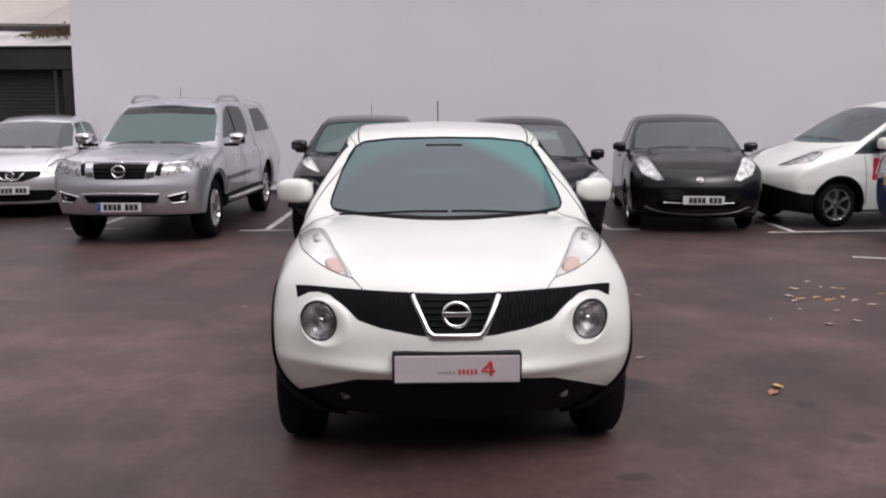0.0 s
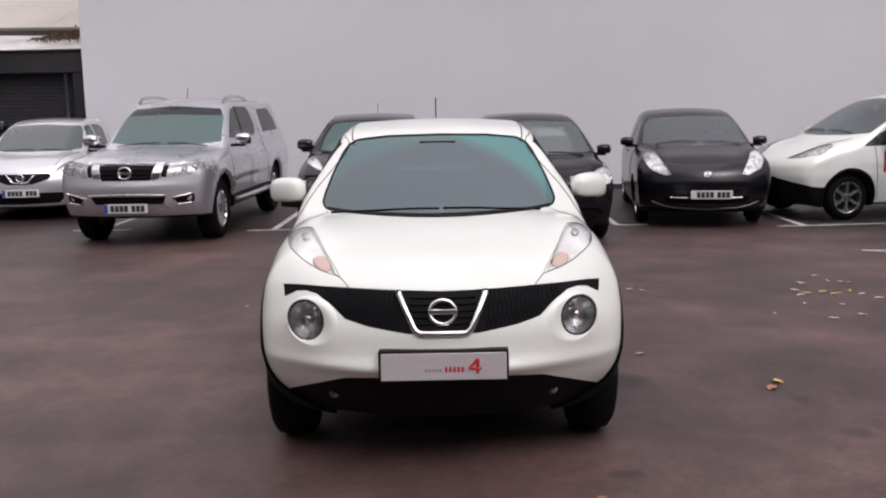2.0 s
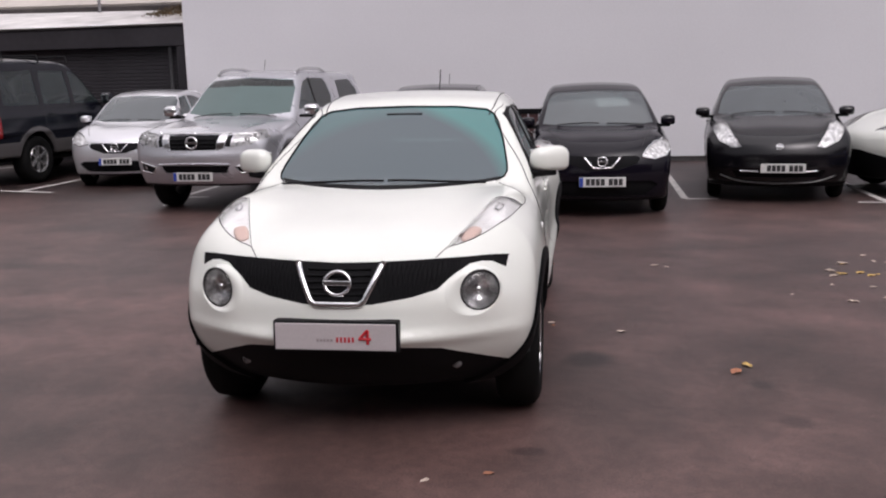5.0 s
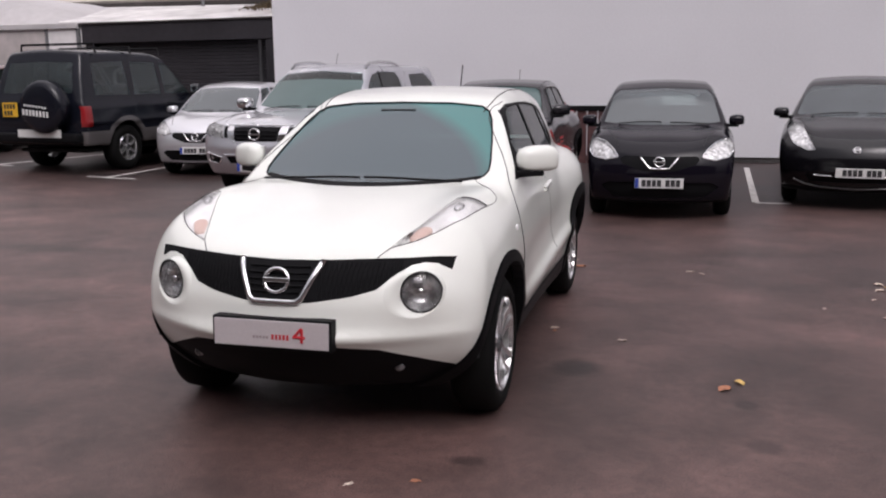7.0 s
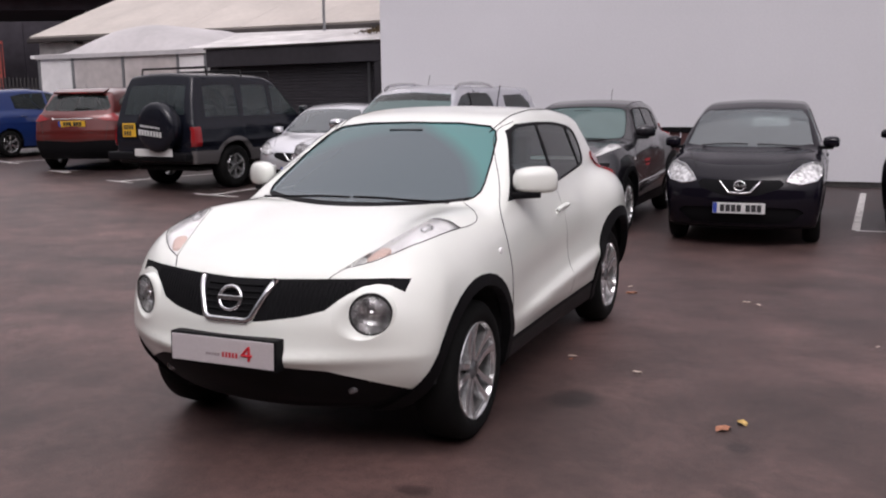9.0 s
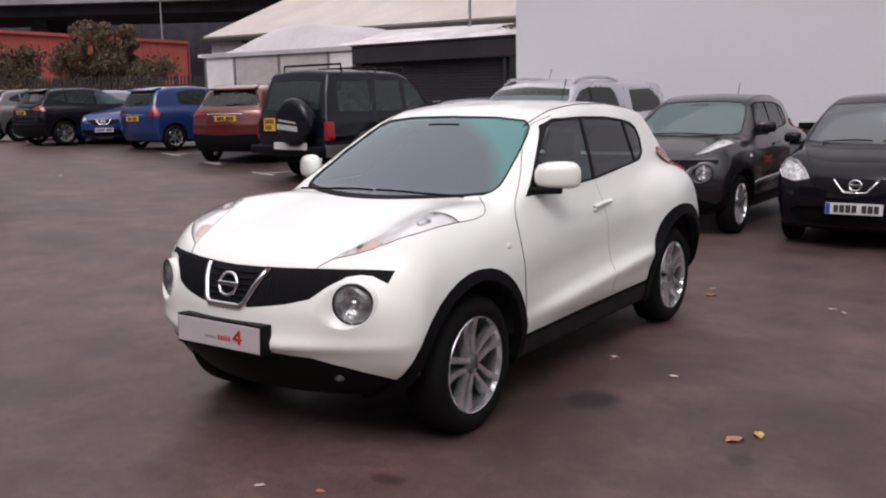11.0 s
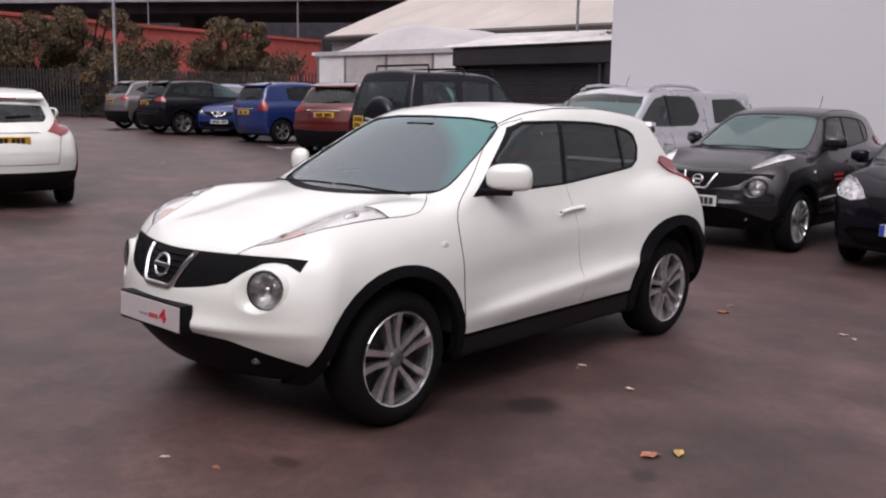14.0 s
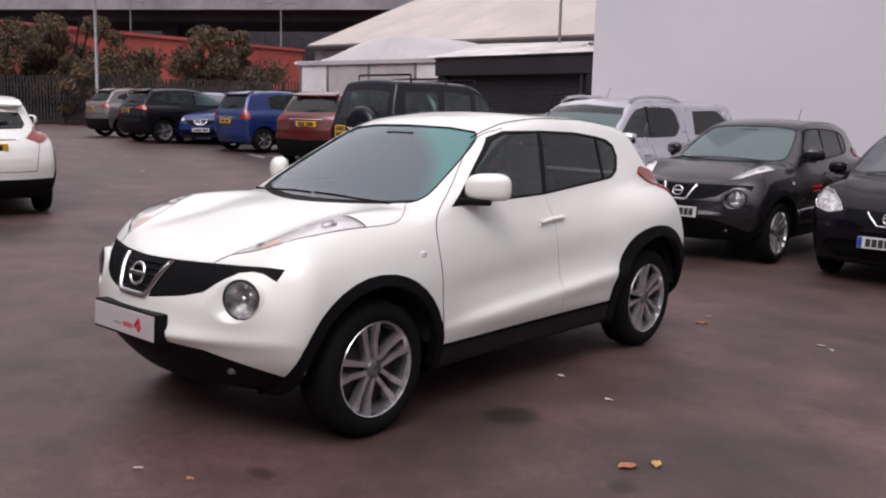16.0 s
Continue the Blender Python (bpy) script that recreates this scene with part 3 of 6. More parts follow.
REGION_LOOK = {
    # name: material, one mesh (True) or one a side, push, rim depth
    "windscreen": ("screen", True, -0.004, 0.0),
    "rear_window": ("privacy", True, -0.004, 0.0),
    "front_window": ("glass", False, -0.005, 0.0),
    "rear_door_window": ("privacy", False, -0.005, 0.0),
    "quarter_window": ("privacy", False, -0.005, 0.0),
    "headlamp": ("lens", False, 0.002, 0.02),
    "upper_lamp": ("lens", False, 0.004, 0.02),
    "lower_bumper": ("trim", True, -0.006, 0.03),
    "grille": ("grille", True, -0.004, 0.015),
    "air_intake": ("grille", True, -0.02, 0.02),
    "front_arch_trim": ("trim", False, 0.014, 0.05),
    "rear_arch_trim": ("trim", False, 0.014, 0.05),
    "sill_trim": ("trim", False, 0.006, 0.03),
    "tail_lamp": ("redlens", False, 0.016, 0.03),
    "canopy_window": ("privacy", False, -0.003, 0.01),
    "fog_recess": ("trim", False, -0.012, 0.02),
    "underside": ("trim", True, 0.0, 0.0),
    "cowl": ("trim", True, -0.003, 0.0),
    "sun_strip": ("privacy", True, -0.004, 0.0),
    "lamp_trim": ("grille", False, -0.006, 0.01),
    "front_sill_trim": ("slate", False, 0.006, 0.03),
    "rear_sill_trim": ("slate", False, 0.006, 0.03),
    "chrome_patch": ("chrome", False, 0.006, 0.02),
    "rear_plastic": ("trim", True, 0.004, 0.03),
    "window_surround": ("trim", False, 0.001, 0.01),
}


def build_car(name, S, key, label, category="car", h=0.035, group=""):
    """A whole car at the origin: front axle over (0, 0), nose towards -y."""
    root = tagged(new(name), label, category, group)
    f = field_of(S)
    bm, layer = cut_shell(f, S, h)
    names = ["body"]

    low = S.get("bottom", 0.22) + 0.03
    bmesh.ops.bisect_plane(bm, geom=bm.verts[:] + bm.edges[:] + bm.faces[:], dist=1e-5, plane_co=(0, 0, low), plane_no=(0, 0, 1))
    bm.normal_update()
    for fc in bm.faces:
        if fc.calc_center_median().z < low:
            fc[layer] = 1
    names.append("underside")
    for region, axis, poly, test in S["cuts"]:
        if region not in names:
            names.append(region)
        cut(bm, layer, names.index(region), axis, poly, tests(test, S))
    if "hole" not in names:
        names.append("hole")
    for wy in (0, S["wb"]):
        if S.get("clad"):
            names.append("front_arch_trim" if wy == 0 else "rear_arch_trim")
            ring = disc(wy, S["R"], S["clad"], 36)
            if wy and "clad_rear" in S:
                # the rear arch swells forward and up
                r0, r1 = S["clad_rear"]
                ring = [(wy + r * math.cos(a), S["R"] + r * math.sin(a)) for a, r in ((k * math.pi / 18, r0 + r1 * math.exp(-((k * 10 - 138) / 34) ** 2)) for k in range(36))]
            cut(bm, layer, len(names) - 1, "x", ring, tests("arch", S))
        cut(bm, layer, names.index("hole"), "x", disc(wy, S["R"], S["arch"] + (S.get("arch_rear", 0.0) if wy else 0.0), 36), tests("arch", S))
    p, regions = region_arrays(bm, layer)
    bm.free()
    shell = None
    for i, faces in sorted(regions.items()):
        nm = names[i]
        if nm == "hole":
            continue
        if nm == "body":
            shell = put("body", shell_mesh("body", f, p, faces, M[key], thick=0.02), root)
            put("cabin_lining", shell_mesh("cabin_lining", f, p, faces, M["lining"], push=-0.022), root)
            continue
        look_, both, push, rim = REGION_LOOK[nm]
        look_ = S.get("looks", {}).get(nm, look_)
        for s in ((1,) if both else (1, -1)):
            ob = put(nm, shell_mesh(nm, f, p, faces, M[look_], both, s, push, rim), root)
            if look_ == "lens":
                put("lamp_bowl", shell_mesh("lamp_bowl", f, p, faces, M[S.get("bowl", "lampgrey")], both, s, -0.022, -0.022), ob, None, "silvery lamp housing")
            if look_ in ("glass", "privacy", "lens") or look_.startswith("screen"):
                ob.visible_shadow = False
    # wheels
    t, r, c, d, barrel = wheel_meshes(S["R"], S["rim"], S.get("tyre_w", 0.21), S.get("style", (False, 5)))
    for wy in (0, S["wb"]):
        for sx in (1, -1):
            m = pose(sx * S["face"], wy, S["R"], 0, 0, 0 if sx > 0 else 180)
            w = put("wheel", t, root, m)
            put("rim", r, w, None, S.get("rim_label", "silver alloy rim"))
            put("hub_cap", c, w)
            put("brake_disc", d, w)
            put("barrel", barrel, w)
            a0, a1 = 0.12, math.pi - 0.12
            v, fcs = [], []
            for i in range(19):
                a = a0 + (a1 - a0) * i / 18
                for x in (S["face"] - 0.035, 0.42):
                    v.append((sx * x, wy + (S["arch"] + 0.012) * math.cos(a), S["R"] + (S["arch"] + 0.012) * math.sin(a)))
            fcs = [(2 * i, 2 * i + 1, 2 * i + 3, 2 * i + 2) for i in range(18)]
            n0 = len(v)
            v += [(sx * 0.42, wy + (S["arch"] + 0.012) * math.cos(a0 + (a1 - a0) * i / 18), S["R"] + (S["arch"] + 0.012) * math.sin(a0 + (a1 - a0) * i / 18)) for i in range(19)]
            fcs.append(tuple(range(n0, n0 + 19)))
            put("arch_liner", mesh_of("arch_liner", v, fcs, M["lining"], False), root)
    part("floor_pan", box_bm(-0.42, 0.42, 0.2, S["wb"], S.get("bottom", 0.22) - 0.04, S.get("bottom", 0.22) + 0.1, 0.02, 1), M["trim"], root)
    # mirrors
    mx, my, mz = S["mirror"]
    sx_, sy_, sz_ = S.get("mirror_size", (0.095, 0.11, 0.07))
    for s in (1, -1):
        ob = put("door_mirror", mirror_mesh("door_mirror", sx_, sy_, sz_, M[S.get("mirror_key", key)]), root, pose(s * mx, my, mz, 0, 0, s * S.get("mirror_turn", 8)))
        part("mirror_foot", box_bm(-s * (sx_ + 0.06) if s > 0 else -0.02, 0.02 if s > 0 else sx_ + 0.06, -0.05, 0.05, -sz_ - 0.012, -sz_ + 0.025, 0.01, 2), M["trim"], ob, smooth=True)
        part("mirror_glass", box_bm(-sx_ * 0.8, sx_ * 0.8, sy_ * 0.66, sy_ * 0.72, -sz_ * 0.7, sz_ * 0.75, 0.002, 1), M["chrome"], ob)
    seats(root, S)
    # panel gaps laid along the skin
    for kind, pts, rad in S.get("gaps", ()):
        q = {"side": on_side, "top": on_top, "front": on_front}[kind](f, dense(rounded(pts)))
        line_part("panel_gap", root, [tuple(a) for a in q], rad, M["gap"], 4, both=True)
    for kind, pts, rad, key_, nm in S.get("bars", ()):
        q = {"side": on_side, "top": on_top, "front": on_front}[kind](f, dense(pts), 0.004)
        line_part(nm, root, [tuple(a) for a in q], rad, M[key_], 8, both=True)
    for pts in S.get("handles", ()):
        q = on_side(f, dense(pts), 0.008)
        line_part("door_handle", root, [tuple(a) for a in q], 0.013, M[S.get("handle_key", key)], 8, both=True)
    if "plate" in S:
        x, z, tilt, push = S["plate"]
        q = on_front(f, [(x, z)], push)[0]
        plate(root, False, pose(q[0], q[1], q[2], tilt, 0, 0), band=S.get("plate_band", True))
    if "plate_rear" in S:
        z, push, tilt = S["plate_rear"]
        q = meet(f, [(0, S["y1"] + 0.6, z)], (0, -1, 0))[0]
        plate(root, True, pose(0, q[1] + push, z, tilt, 0, 180), bars=((0.05, 0.045), (0.105, 0.045), (0.16, 0.045), (0.25, 0.045), (0.305, 0.045), (0.36, 0.045)))
    if "badge" in S:
        z, r, tilt, push = S["badge"]
        q = on_front(f, [(0, z)], push)[0]
        ring_badge(root, pose(0, q[1], z, tilt, 0, 0), r)
    if "aerial" in S:
        y, z, ln = S["aerial"]
        line_part("aerial", root, [(0, y, z), (0, y + ln * 0.45, z + ln)], 0.0042, M["trim"])
    for pts in S.get("wipers", ()):
        q = on_top(f, dense(pts, 0.05), 0.012)
        line_part("wiper", root, [tuple(a) for a in q], 0.0065, M["trim"], 5)
    return root, f


def repaint(ob, old, key):
    """Gives a copied car another paint, on the object and not on the shared mesh."""
    for o in (ob, *ob.children_recursive):
        if o.type == "MESH" and o.material_slots and o.material_slots[0].material == M[old]:
            o.material_slots[0].link = "OBJECT"
            o.material_slots[0].material = M[key]


# ---------------------------------------------------------------- the ground's height
def ground_z(x):
    """Level round the show car, rising gently beyond the parked row."""
    return 0.032 * 1.2 * math.log1p(math.exp((-max(x, -21.5) - 7.5) / 1.2))


def park(ob, x, y, turn, wb=2.6):
    """Stands a car on the ground, pitched with its slope."""
    zf, zr = ground_z(x), ground_z(x - wb * math.sin(radians(turn)))
    ob.matrix_basis = pose(x, y, zf, 0, 0, turn) @ pose(0, 0, 0, math.degrees(math.asin((zr - zf) / wb)), 0, 0)
    return ob


# ---------------------------------------------------------------- the show car
COWL_X, COWL_Z = (-0.05, 0.15, 0.30, 0.42, 0.52, 0.61), (1.061, 1.062, 1.065, 1.069, 1.074, 1.083)
COWL = [("cowl", "y", [(COWL_X[i], COWL_Z[i]), (COWL_X[i + 1], COWL_Z[i + 1]), (COWL_X[i + 1], COWL_Z[i + 1] + 0.016), (COWL_X[i], COWL_Z[i] + 0.016)], "screen") for i in range(5)]
COMPACT = dict(
    y0=-0.83, y1=3.33, z1=1.57, wb=2.53, R=0.333, rim=0.232, face=0.84, tyre_w=0.215, arch=0.405, clad=0.458, clad_rear=(0.498, 0.040), arch_rear=0.03, style=(True, 5), belt=1.08, bottom=0.24,
    top=[(-0.9, 0.76), (-0.70, 0.862), (-0.45, 0.945), (0.0, 1.035), (0.30, 1.078), (0.8, 1.10), (2.0, 1.12), (2.7, 1.12), (3.3, 1.06)],
    front=[(0.2, -0.53), (0.30, -0.65), (0.40, -0.742), (0.50, -0.80), (0.60, -0.805), (0.68, -0.79), (0.76, -0.75), (0.85, -0.715), (0.95, -0.64)], front_bend=(0.50, 2.0),
    rear=[(0.2, 3.1), (0.4, 3.28), (0.7, 3.31), (0.92, 3.23), (1.05, 3.11), (1.2, 2.98), (1.45, 2.76)], rear_bend=(0.42, 2.2),
    plan=[(-0.8, 0.785), (-0.4, 0.828), (0.0, 0.858), (0.5, 0.856), (1.2, 0.852), (1.9, 0.865), (2.53, 0.888), (2.9, 0.87), (3.3, 0.80)],
    side=[(0.2, -0.06), (0.38, -0.03), (0.55, -0.002), (0.74, -0.006), (0.88, -0.026), (1.05, -0.064), (1.2, -0.14)],
    roof=[(-0.3, 0.75), (0.28, 1.062), (0.62, 1.245), (1.02, 1.452), (1.2, 1.512), (1.55, 1.552), (2.0, 1.545), (2.5, 1.495), (2.86, 1.42), (3.25, 0.92)], screen_bend=0.2,
    cab=[(0.6, 0.755), (0.85, 0.785), (0.99, 0.797), (1.09, 0.788), (1.42, 0.622), (1.56, 0.54)], taper=[(-0.2, 0.9), (0.5, 1.0), (1.4, 1.0), (2.2, 0.96), (2.8, 0.845), (3.3, 0.72)],
    crown=0.09, roof_crown=0.085, rail=0.06, shoulder=0.13, nose=0.07, blend=0.045,
    bumps=[("side", 0.0, 0.70, 0.40, 0.17, 0.014), ("side", 2.53, 0.74, 0.42, 0.18, 0.022), ("crease", 1.35, 0.512, 0.85, 0.07, 0.033), ("side", 1.55, 0.42, 0.60, 0.05, 0.012),
           ("top", 0.66, -0.12, 0.15, 0.40, 0.065), ("top", 0.80, 2.45, 0.16, 0.45, 0.03), ("side", 2.50, 0.93, 0.33, 0.13, 0.030), ("side", 1.93, 0.99, 0.17, 0.13, -0.012), ("nose", 0.592, 0.700, 0.12, 0.11, 0.030), ("nose", 0.0, 0.528, 0.66, 0.034, 0.030), ("nose", 0.0, 0.625, 0.50, 0.05, -0.008)],
    cuts=[
        ("windscreen", "y", [(-0.05, 1.062), (0.4, 1.068), (0.59, 1.080), (0.625, 1.095), (0.640, 1.120), (0.634, 1.16), (0.604, 1.26), (0.563, 1.365), (0.532, 1.41), (0.48, 1.438), (0.3, 1.457), (-0.05, 1.463)], "screen"),
        *COWL,
        ("rear_window", "y", [(-0.05, 1.13), (0.46, 1.14), (0.51, 1.2), (0.46, 1.345), (-0.05, 1.37)], "rear"),
        ("window_surround", "x", [(0.565, 1.068), (0.80, 1.232), (1.07, 1.412), (1.20, 1.447), (1.54, 1.450), (1.37, 1.090)], "flank"),
        ("window_surround", "x", [(1.37, 1.090), (1.54, 1.450), (1.9, 1.440), (2.16, 1.414), (2.08, 1.142)], "flank"),
        ("window_surround", "x", [(2.08, 1.142), (2.16, 1.414), (2.29, 1.392), (2.362, 1.355), (2.366, 1.28), (2.29, 1.195), (2.18, 1.152)], "flank"),
        ("front_window", "x", [(0.76, 1.092), (0.83, 1.238), (1.09, 1.400), (1.20, 1.434), (1.520, 1.438), (1.362, 1.101)], "side"),
        ("rear_door_window", "x", [(1.392, 1.104), (1.550, 1.438), (1.9, 1.428), (2.145, 1.403), (2.068, 1.154)], "side"),
        ("quarter_window", "x", [(2.088, 1.156), (2.166, 1.400), (2.28, 1.380), (2.345, 1.345), (2.350, 1.285), (2.28, 1.207), (2.18, 1.164)], "side"),
        ("grille", "y", [(-0.05, 0.684), (0.15, 0.684), (0.32, 0.708), (0.32, 0.856), (-0.05, 0.850)], "nose"),
        ("grille", "y", [(0.32, 0.708), (0.42, 0.733), (0.42, 0.857), (0.32, 0.856)], "nose"),
        ("grille", "y", [(0.42, 0.733), (0.475, 0.780), (0.475, 0.857), (0.42, 0.857)], "nose"),
        ("grille", "y", [(0.475, 0.780), (0.55, 0.826), (0.55, 0.857), (0.475, 0.857)], "nose"),
        ("grille", "y", [(0.55, 0.826), (0.60, 0.834), (0.60, 0.857), (0.55, 0.857)], "nose"),
        ("grille", "y", [(0.60, 0.834), (0.645, 0.828), (0.645, 0.856), (0.60, 0.857)], "nose"),
        ("grille", "y", [(0.645, 0.828), (0.705, 0.797), (0.716, 0.850), (0.645, 0.856)], "nose"),
        ("lower_bumper", "y", [(-0.05, 0.1), (-0.05, 0.502), (0.25, 0.498), (0.43, 0.477), (0.56, 0.428), (0.67, 0.380), (0.76, 0.338), (0.95, 0.246), (0.95, 0.1)], "low"),
        ("hole", "y", disc(0.570, 0.713, 0.119, 32, 0.86), "nose"),
        ("upper_lamp", "z", [(0.449, -0.545), (0.555, -0.478), (0.640, -0.395), (0.700, -0.29), (0.730, -0.15), (0.750, -0.004), (0.622, -0.055), (0.545, -0.29)], "top"),
        ("sill_trim", "x", [(0.3, 0.1), (0.3, 0.372), (2.2, 0.392), (2.2, 0.1)], "side"),
        ("lower_bumper", "x", [(0.42, 0.350), (0.42, 0.372), (2.1, 0.391), (2.1, 0.366)], "side"),
        ("tail_lamp", "x", [(2.60, 1.165), (2.90, 1.005), (3.03, 0.955), (3.06, 1.02), (2.85, 1.165), (2.66, 1.205)], "side"),
        ("rear_plastic", "x", [(2.8, 0.1), (2.8, 0.46), (3.5, 0.5), (3.5, 0.1)], "side"),
        ("rear_plastic", "y", [(-0.05, 0.1), (-0.05, 0.5), (0.9, 0.5), (0.9, 0.1)], "back"),
    ],
    looks={"windscreen": "screen_wiped", "sill_trim": "sill"}, mirror=(0.862, 0.755, 1.162), mirror_turn=36, mirror_size=(0.122, 0.066, 0.077), seat_y=1.35, seat_z=0.62, dash_y=0.42, dash_z=1.03, mirror_in=(0, 0.98, 1.39),
    gaps=[("side", [(1.22, 1.462), (1.06, 1.425), (0.823, 1.282), (0.613, 1.143), (0.469, 1.043), (0.425, 0.985), (0.414, 0.898), (0.424, 0.796), (0.433, 0.662), (0.443, 0.539), (0.458, 0.377)], 0.0028), ("side", [(1.38, 1.08), (1.46, 0.8), (1.48, 0.395)], 0.0007),
          ("top", [(0.750, -0.004), (0.761, 0.10), (0.753, 0.215), (0.70, 0.298), (0.60, 0.41)], 0.002), ("top", [(0.449, -0.545), (0.403, -0.613)], 0.0022),
          ("top", [(0.449, -0.545), (0.555, -0.478), (0.640, -0.395), (0.700, -0.29), (0.730, -0.15), (0.750, -0.004)], 0.0026), ("top", [(0.750, -0.004), (0.622, -0.055)], 0.0016), ("top", [(0.449, -0.545), (0.545, -0.29), (0.622, -0.055)], 0.0014),
          ("top", [(0.50, 1.03), (0.53, 1.2), (0.53, 1.9), (0.47, 2.7)], 0.004)],
    handles=[[(1.275, 0.936), (1.38, 0.950), (1.51, 0.954)]], aerial=(2.45, 1.50, 0.19),
    wipers=[[(0.54, 0.352), (0.3, 0.312), (0.02, 0.296)], [(0.0, 0.292), (-0.3, 0.312), (-0.58, 0.358)]],
)
show_car, compact_f = build_car("show_car", COMPACT, "white", "white compact crossover with black arch trim on damp tarmac", h=0.024)


def compact_face(root, f, badge_z=0.772, dealer=True):
    """Chrome V, badge, slatted grille, fog lamps and bulbs of the crossover."""
    for z in (0.725, 0.75, 0.775, 0.80, 0.825):
        half = 0.140 if z > 0.74 else 0.112
        q = on_front(f, dense([(-half, z), (half, z)], 0.04), -0.001)
        line_part("grille_slat", root, [tuple(a) for a in q], 0.006, M["grille"], 5)
    # fine honeycomb of slanting bars on each side of the V
    for s in (1, -1):
        v, fc = [], []
        for k in range(17):
            x0 = 0.186 + k * 0.020
            lo = float(np.interp(x0, (0.15, 0.32, 0.42, 0.475, 0.55), (0.684, 0.708, 0.733, 0.780, 0.826))) + 0.012
            if lo > 0.83:
                continue
            for dx in (0.022, -0.022):
                pts = on_front(f, dense([(s * x0, lo), (s * (x0 + dx * (0.843 - lo) / 0.14), 0.843)], 0.04), -0.003)
                tv, tf = tube([tuple(a) for a in pts], 0.003, 4)
                fc += [tuple(i + len(v) for i in t) for t in tf]
                v += tv
        put("grille_mesh", mesh_of("grille_mesh", v, fc, M["grille"], False), root)
    edge = [(0.590, 1.080), (0.625, 1.095), (0.640, 1.12), (0.634, 1.16), (0.604, 1.26), (0.563, 1.365), (0.532, 1.41), (0.48, 1.438), (0.3, 1.457), (0.0, 1.463)]
    edge = edge + [(-x, z) for x, z in edge[-2::-1]]
    q = on_front(f, dense(edge, 0.03), 0.0, -0.6)
    line_part("screen_seal", root, [tuple(a) for a in q], 0.005, M["trim"], 5)
    q = on_front(f, dense([(-0.189, 0.848), (-0.118, 0.70), (-0.096, 0.686), (0.096, 0.686), (0.118, 0.70), (0.189, 0.848)], 0.02), 0.002)
    line_part("chrome_v", root, [tuple(a) for a in q], 0.0145, M["chrome"], 8, 1.0, label="bright chrome V round the badge")
    q = on_front(f, [(0, badge_z)], 0.006)[0]
    ring_badge(root, pose(0, q[1], badge_z, -18, 0, 0), 0.055)
    for s in (1, -1):
        n = 40
        ring = [(0.570 + 0.1205 * math.cos(2 * math.pi * k / n), 0.713 + 0.1205 * 0.86 * math.sin(2 * math.pi * k / n)) for k in range(n)]
        rim_ = on_front(f, ring, -0.001)
        c = on_front(f, [(0.598, 0.715)], 0)[0]
        tilt = math.radians(24)
        lens_, v, fc = [], [], []
        for k in range(n):
            a, r = 2 * math.pi * k / n, 0.088
            lens_.append((c[0] + r * math.cos(a) * math.cos(tilt), c[1] + 0.020 + r * math.cos(a) * math.sin(tilt), c[2] + r * math.sin(a)))
        for k in range(n):
            p0, p1 = Vector(rim_[k]), Vector(lens_[k])
            for w in (0.0, 0.25, 0.6, 1.0):
                q = p0.lerp(p1, w)
                v.append((s * q.x, q.y + 0.012 * math.sin(math.pi * w) * -1, q.z))
        for k in range(n):
            m = (k + 1) % n
            for w in range(3):
                quad = (k * 4 + w, m * 4 + w, m * 4 + w + 1, k * 4 + w + 1)
                fc.append(quad if s > 0 else quad[::-1])
        put("lamp_socket", mesh_of("lamp_socket", v, fc, M["white"]), root, None, "body-coloured funnel round the lamp")
        place = pose(s * c[0], c[1] + 0.020, c[2], 0, 0, s * 24)
        turn = place @ pose(0, 0, 0, 0, 0, 90) @ Matrix.Diagonal((1.1, 1.12, 1.12, 1))
        lamp = put("headlamp", mesh_of("headlamp", *lathe([(-0.022, 0.001), (-0.021, 0.03), (-0.014, 0.06), (0.0, 0.079), (0.01, 0.080)], 36), M["lens"]), root, turn, "round clear glass headlamp")
        lamp.visible_shadow = False
        put("reflector", mesh_of("reflector", *lathe([(0.05, 0.001), (0.048, 0.025), (0.035, 0.05), (0.018, 0.066), (0.004, 0.077)], 16), M["cup"], False), lamp)
        put("bulb_shield", mesh_of("bulb_shield", *lathe([(0.008, 0.001), (0.010, 0.012), (0.02, 0.016), (0.045, 0.016)], 24), M["chrome"]), lamp)
        put("bezel", mesh_of("bezel", *tube([(0.0, 0.0785 * math.cos(t), 0.0785 * math.sin(t)) for t in [i * math.pi / 18 for i in range(36)]], 0.005, 6, close=True), M["gap"]), lamp)
        q = on_front(f, [(s * 0.485, 0.375)], 0.0)[0]
        fog = put("fog_lamp", mesh_of("fog_lamp", *lathe([(0.0, 0.001), (0.0, 0.014), (0.004, 0.022), (0.03, 0.026)], 20), M["lampdark"]), root, pose(q[0], q[1] + 0.004, q[2], 0, 0, 90))
        # amber bulb in the upper lamp
        q = on_top(f, [(s * 0.545, -0.405)], -0.016)[0]
        a = put("amber_bulb", mirror_mesh("amber_bulb", 0.034, 0.070, 0.012, M["amber"]), root, pose(q[0], q[1], q[2], 24, s * 8, -s * 24))
        q = on_top(f, [(s * 0.65, -0.14)], -0.014)[0]
        put("side_lamp", mirror_mesh("side_lamp", 0.018, 0.045, 0.012, M["lampin"]), root, pose(q[0], q[1], q[2], 12, s * 18, -s * 10))
        q = on_side(f, [(0.303, 0.856)], 0.0)[0]
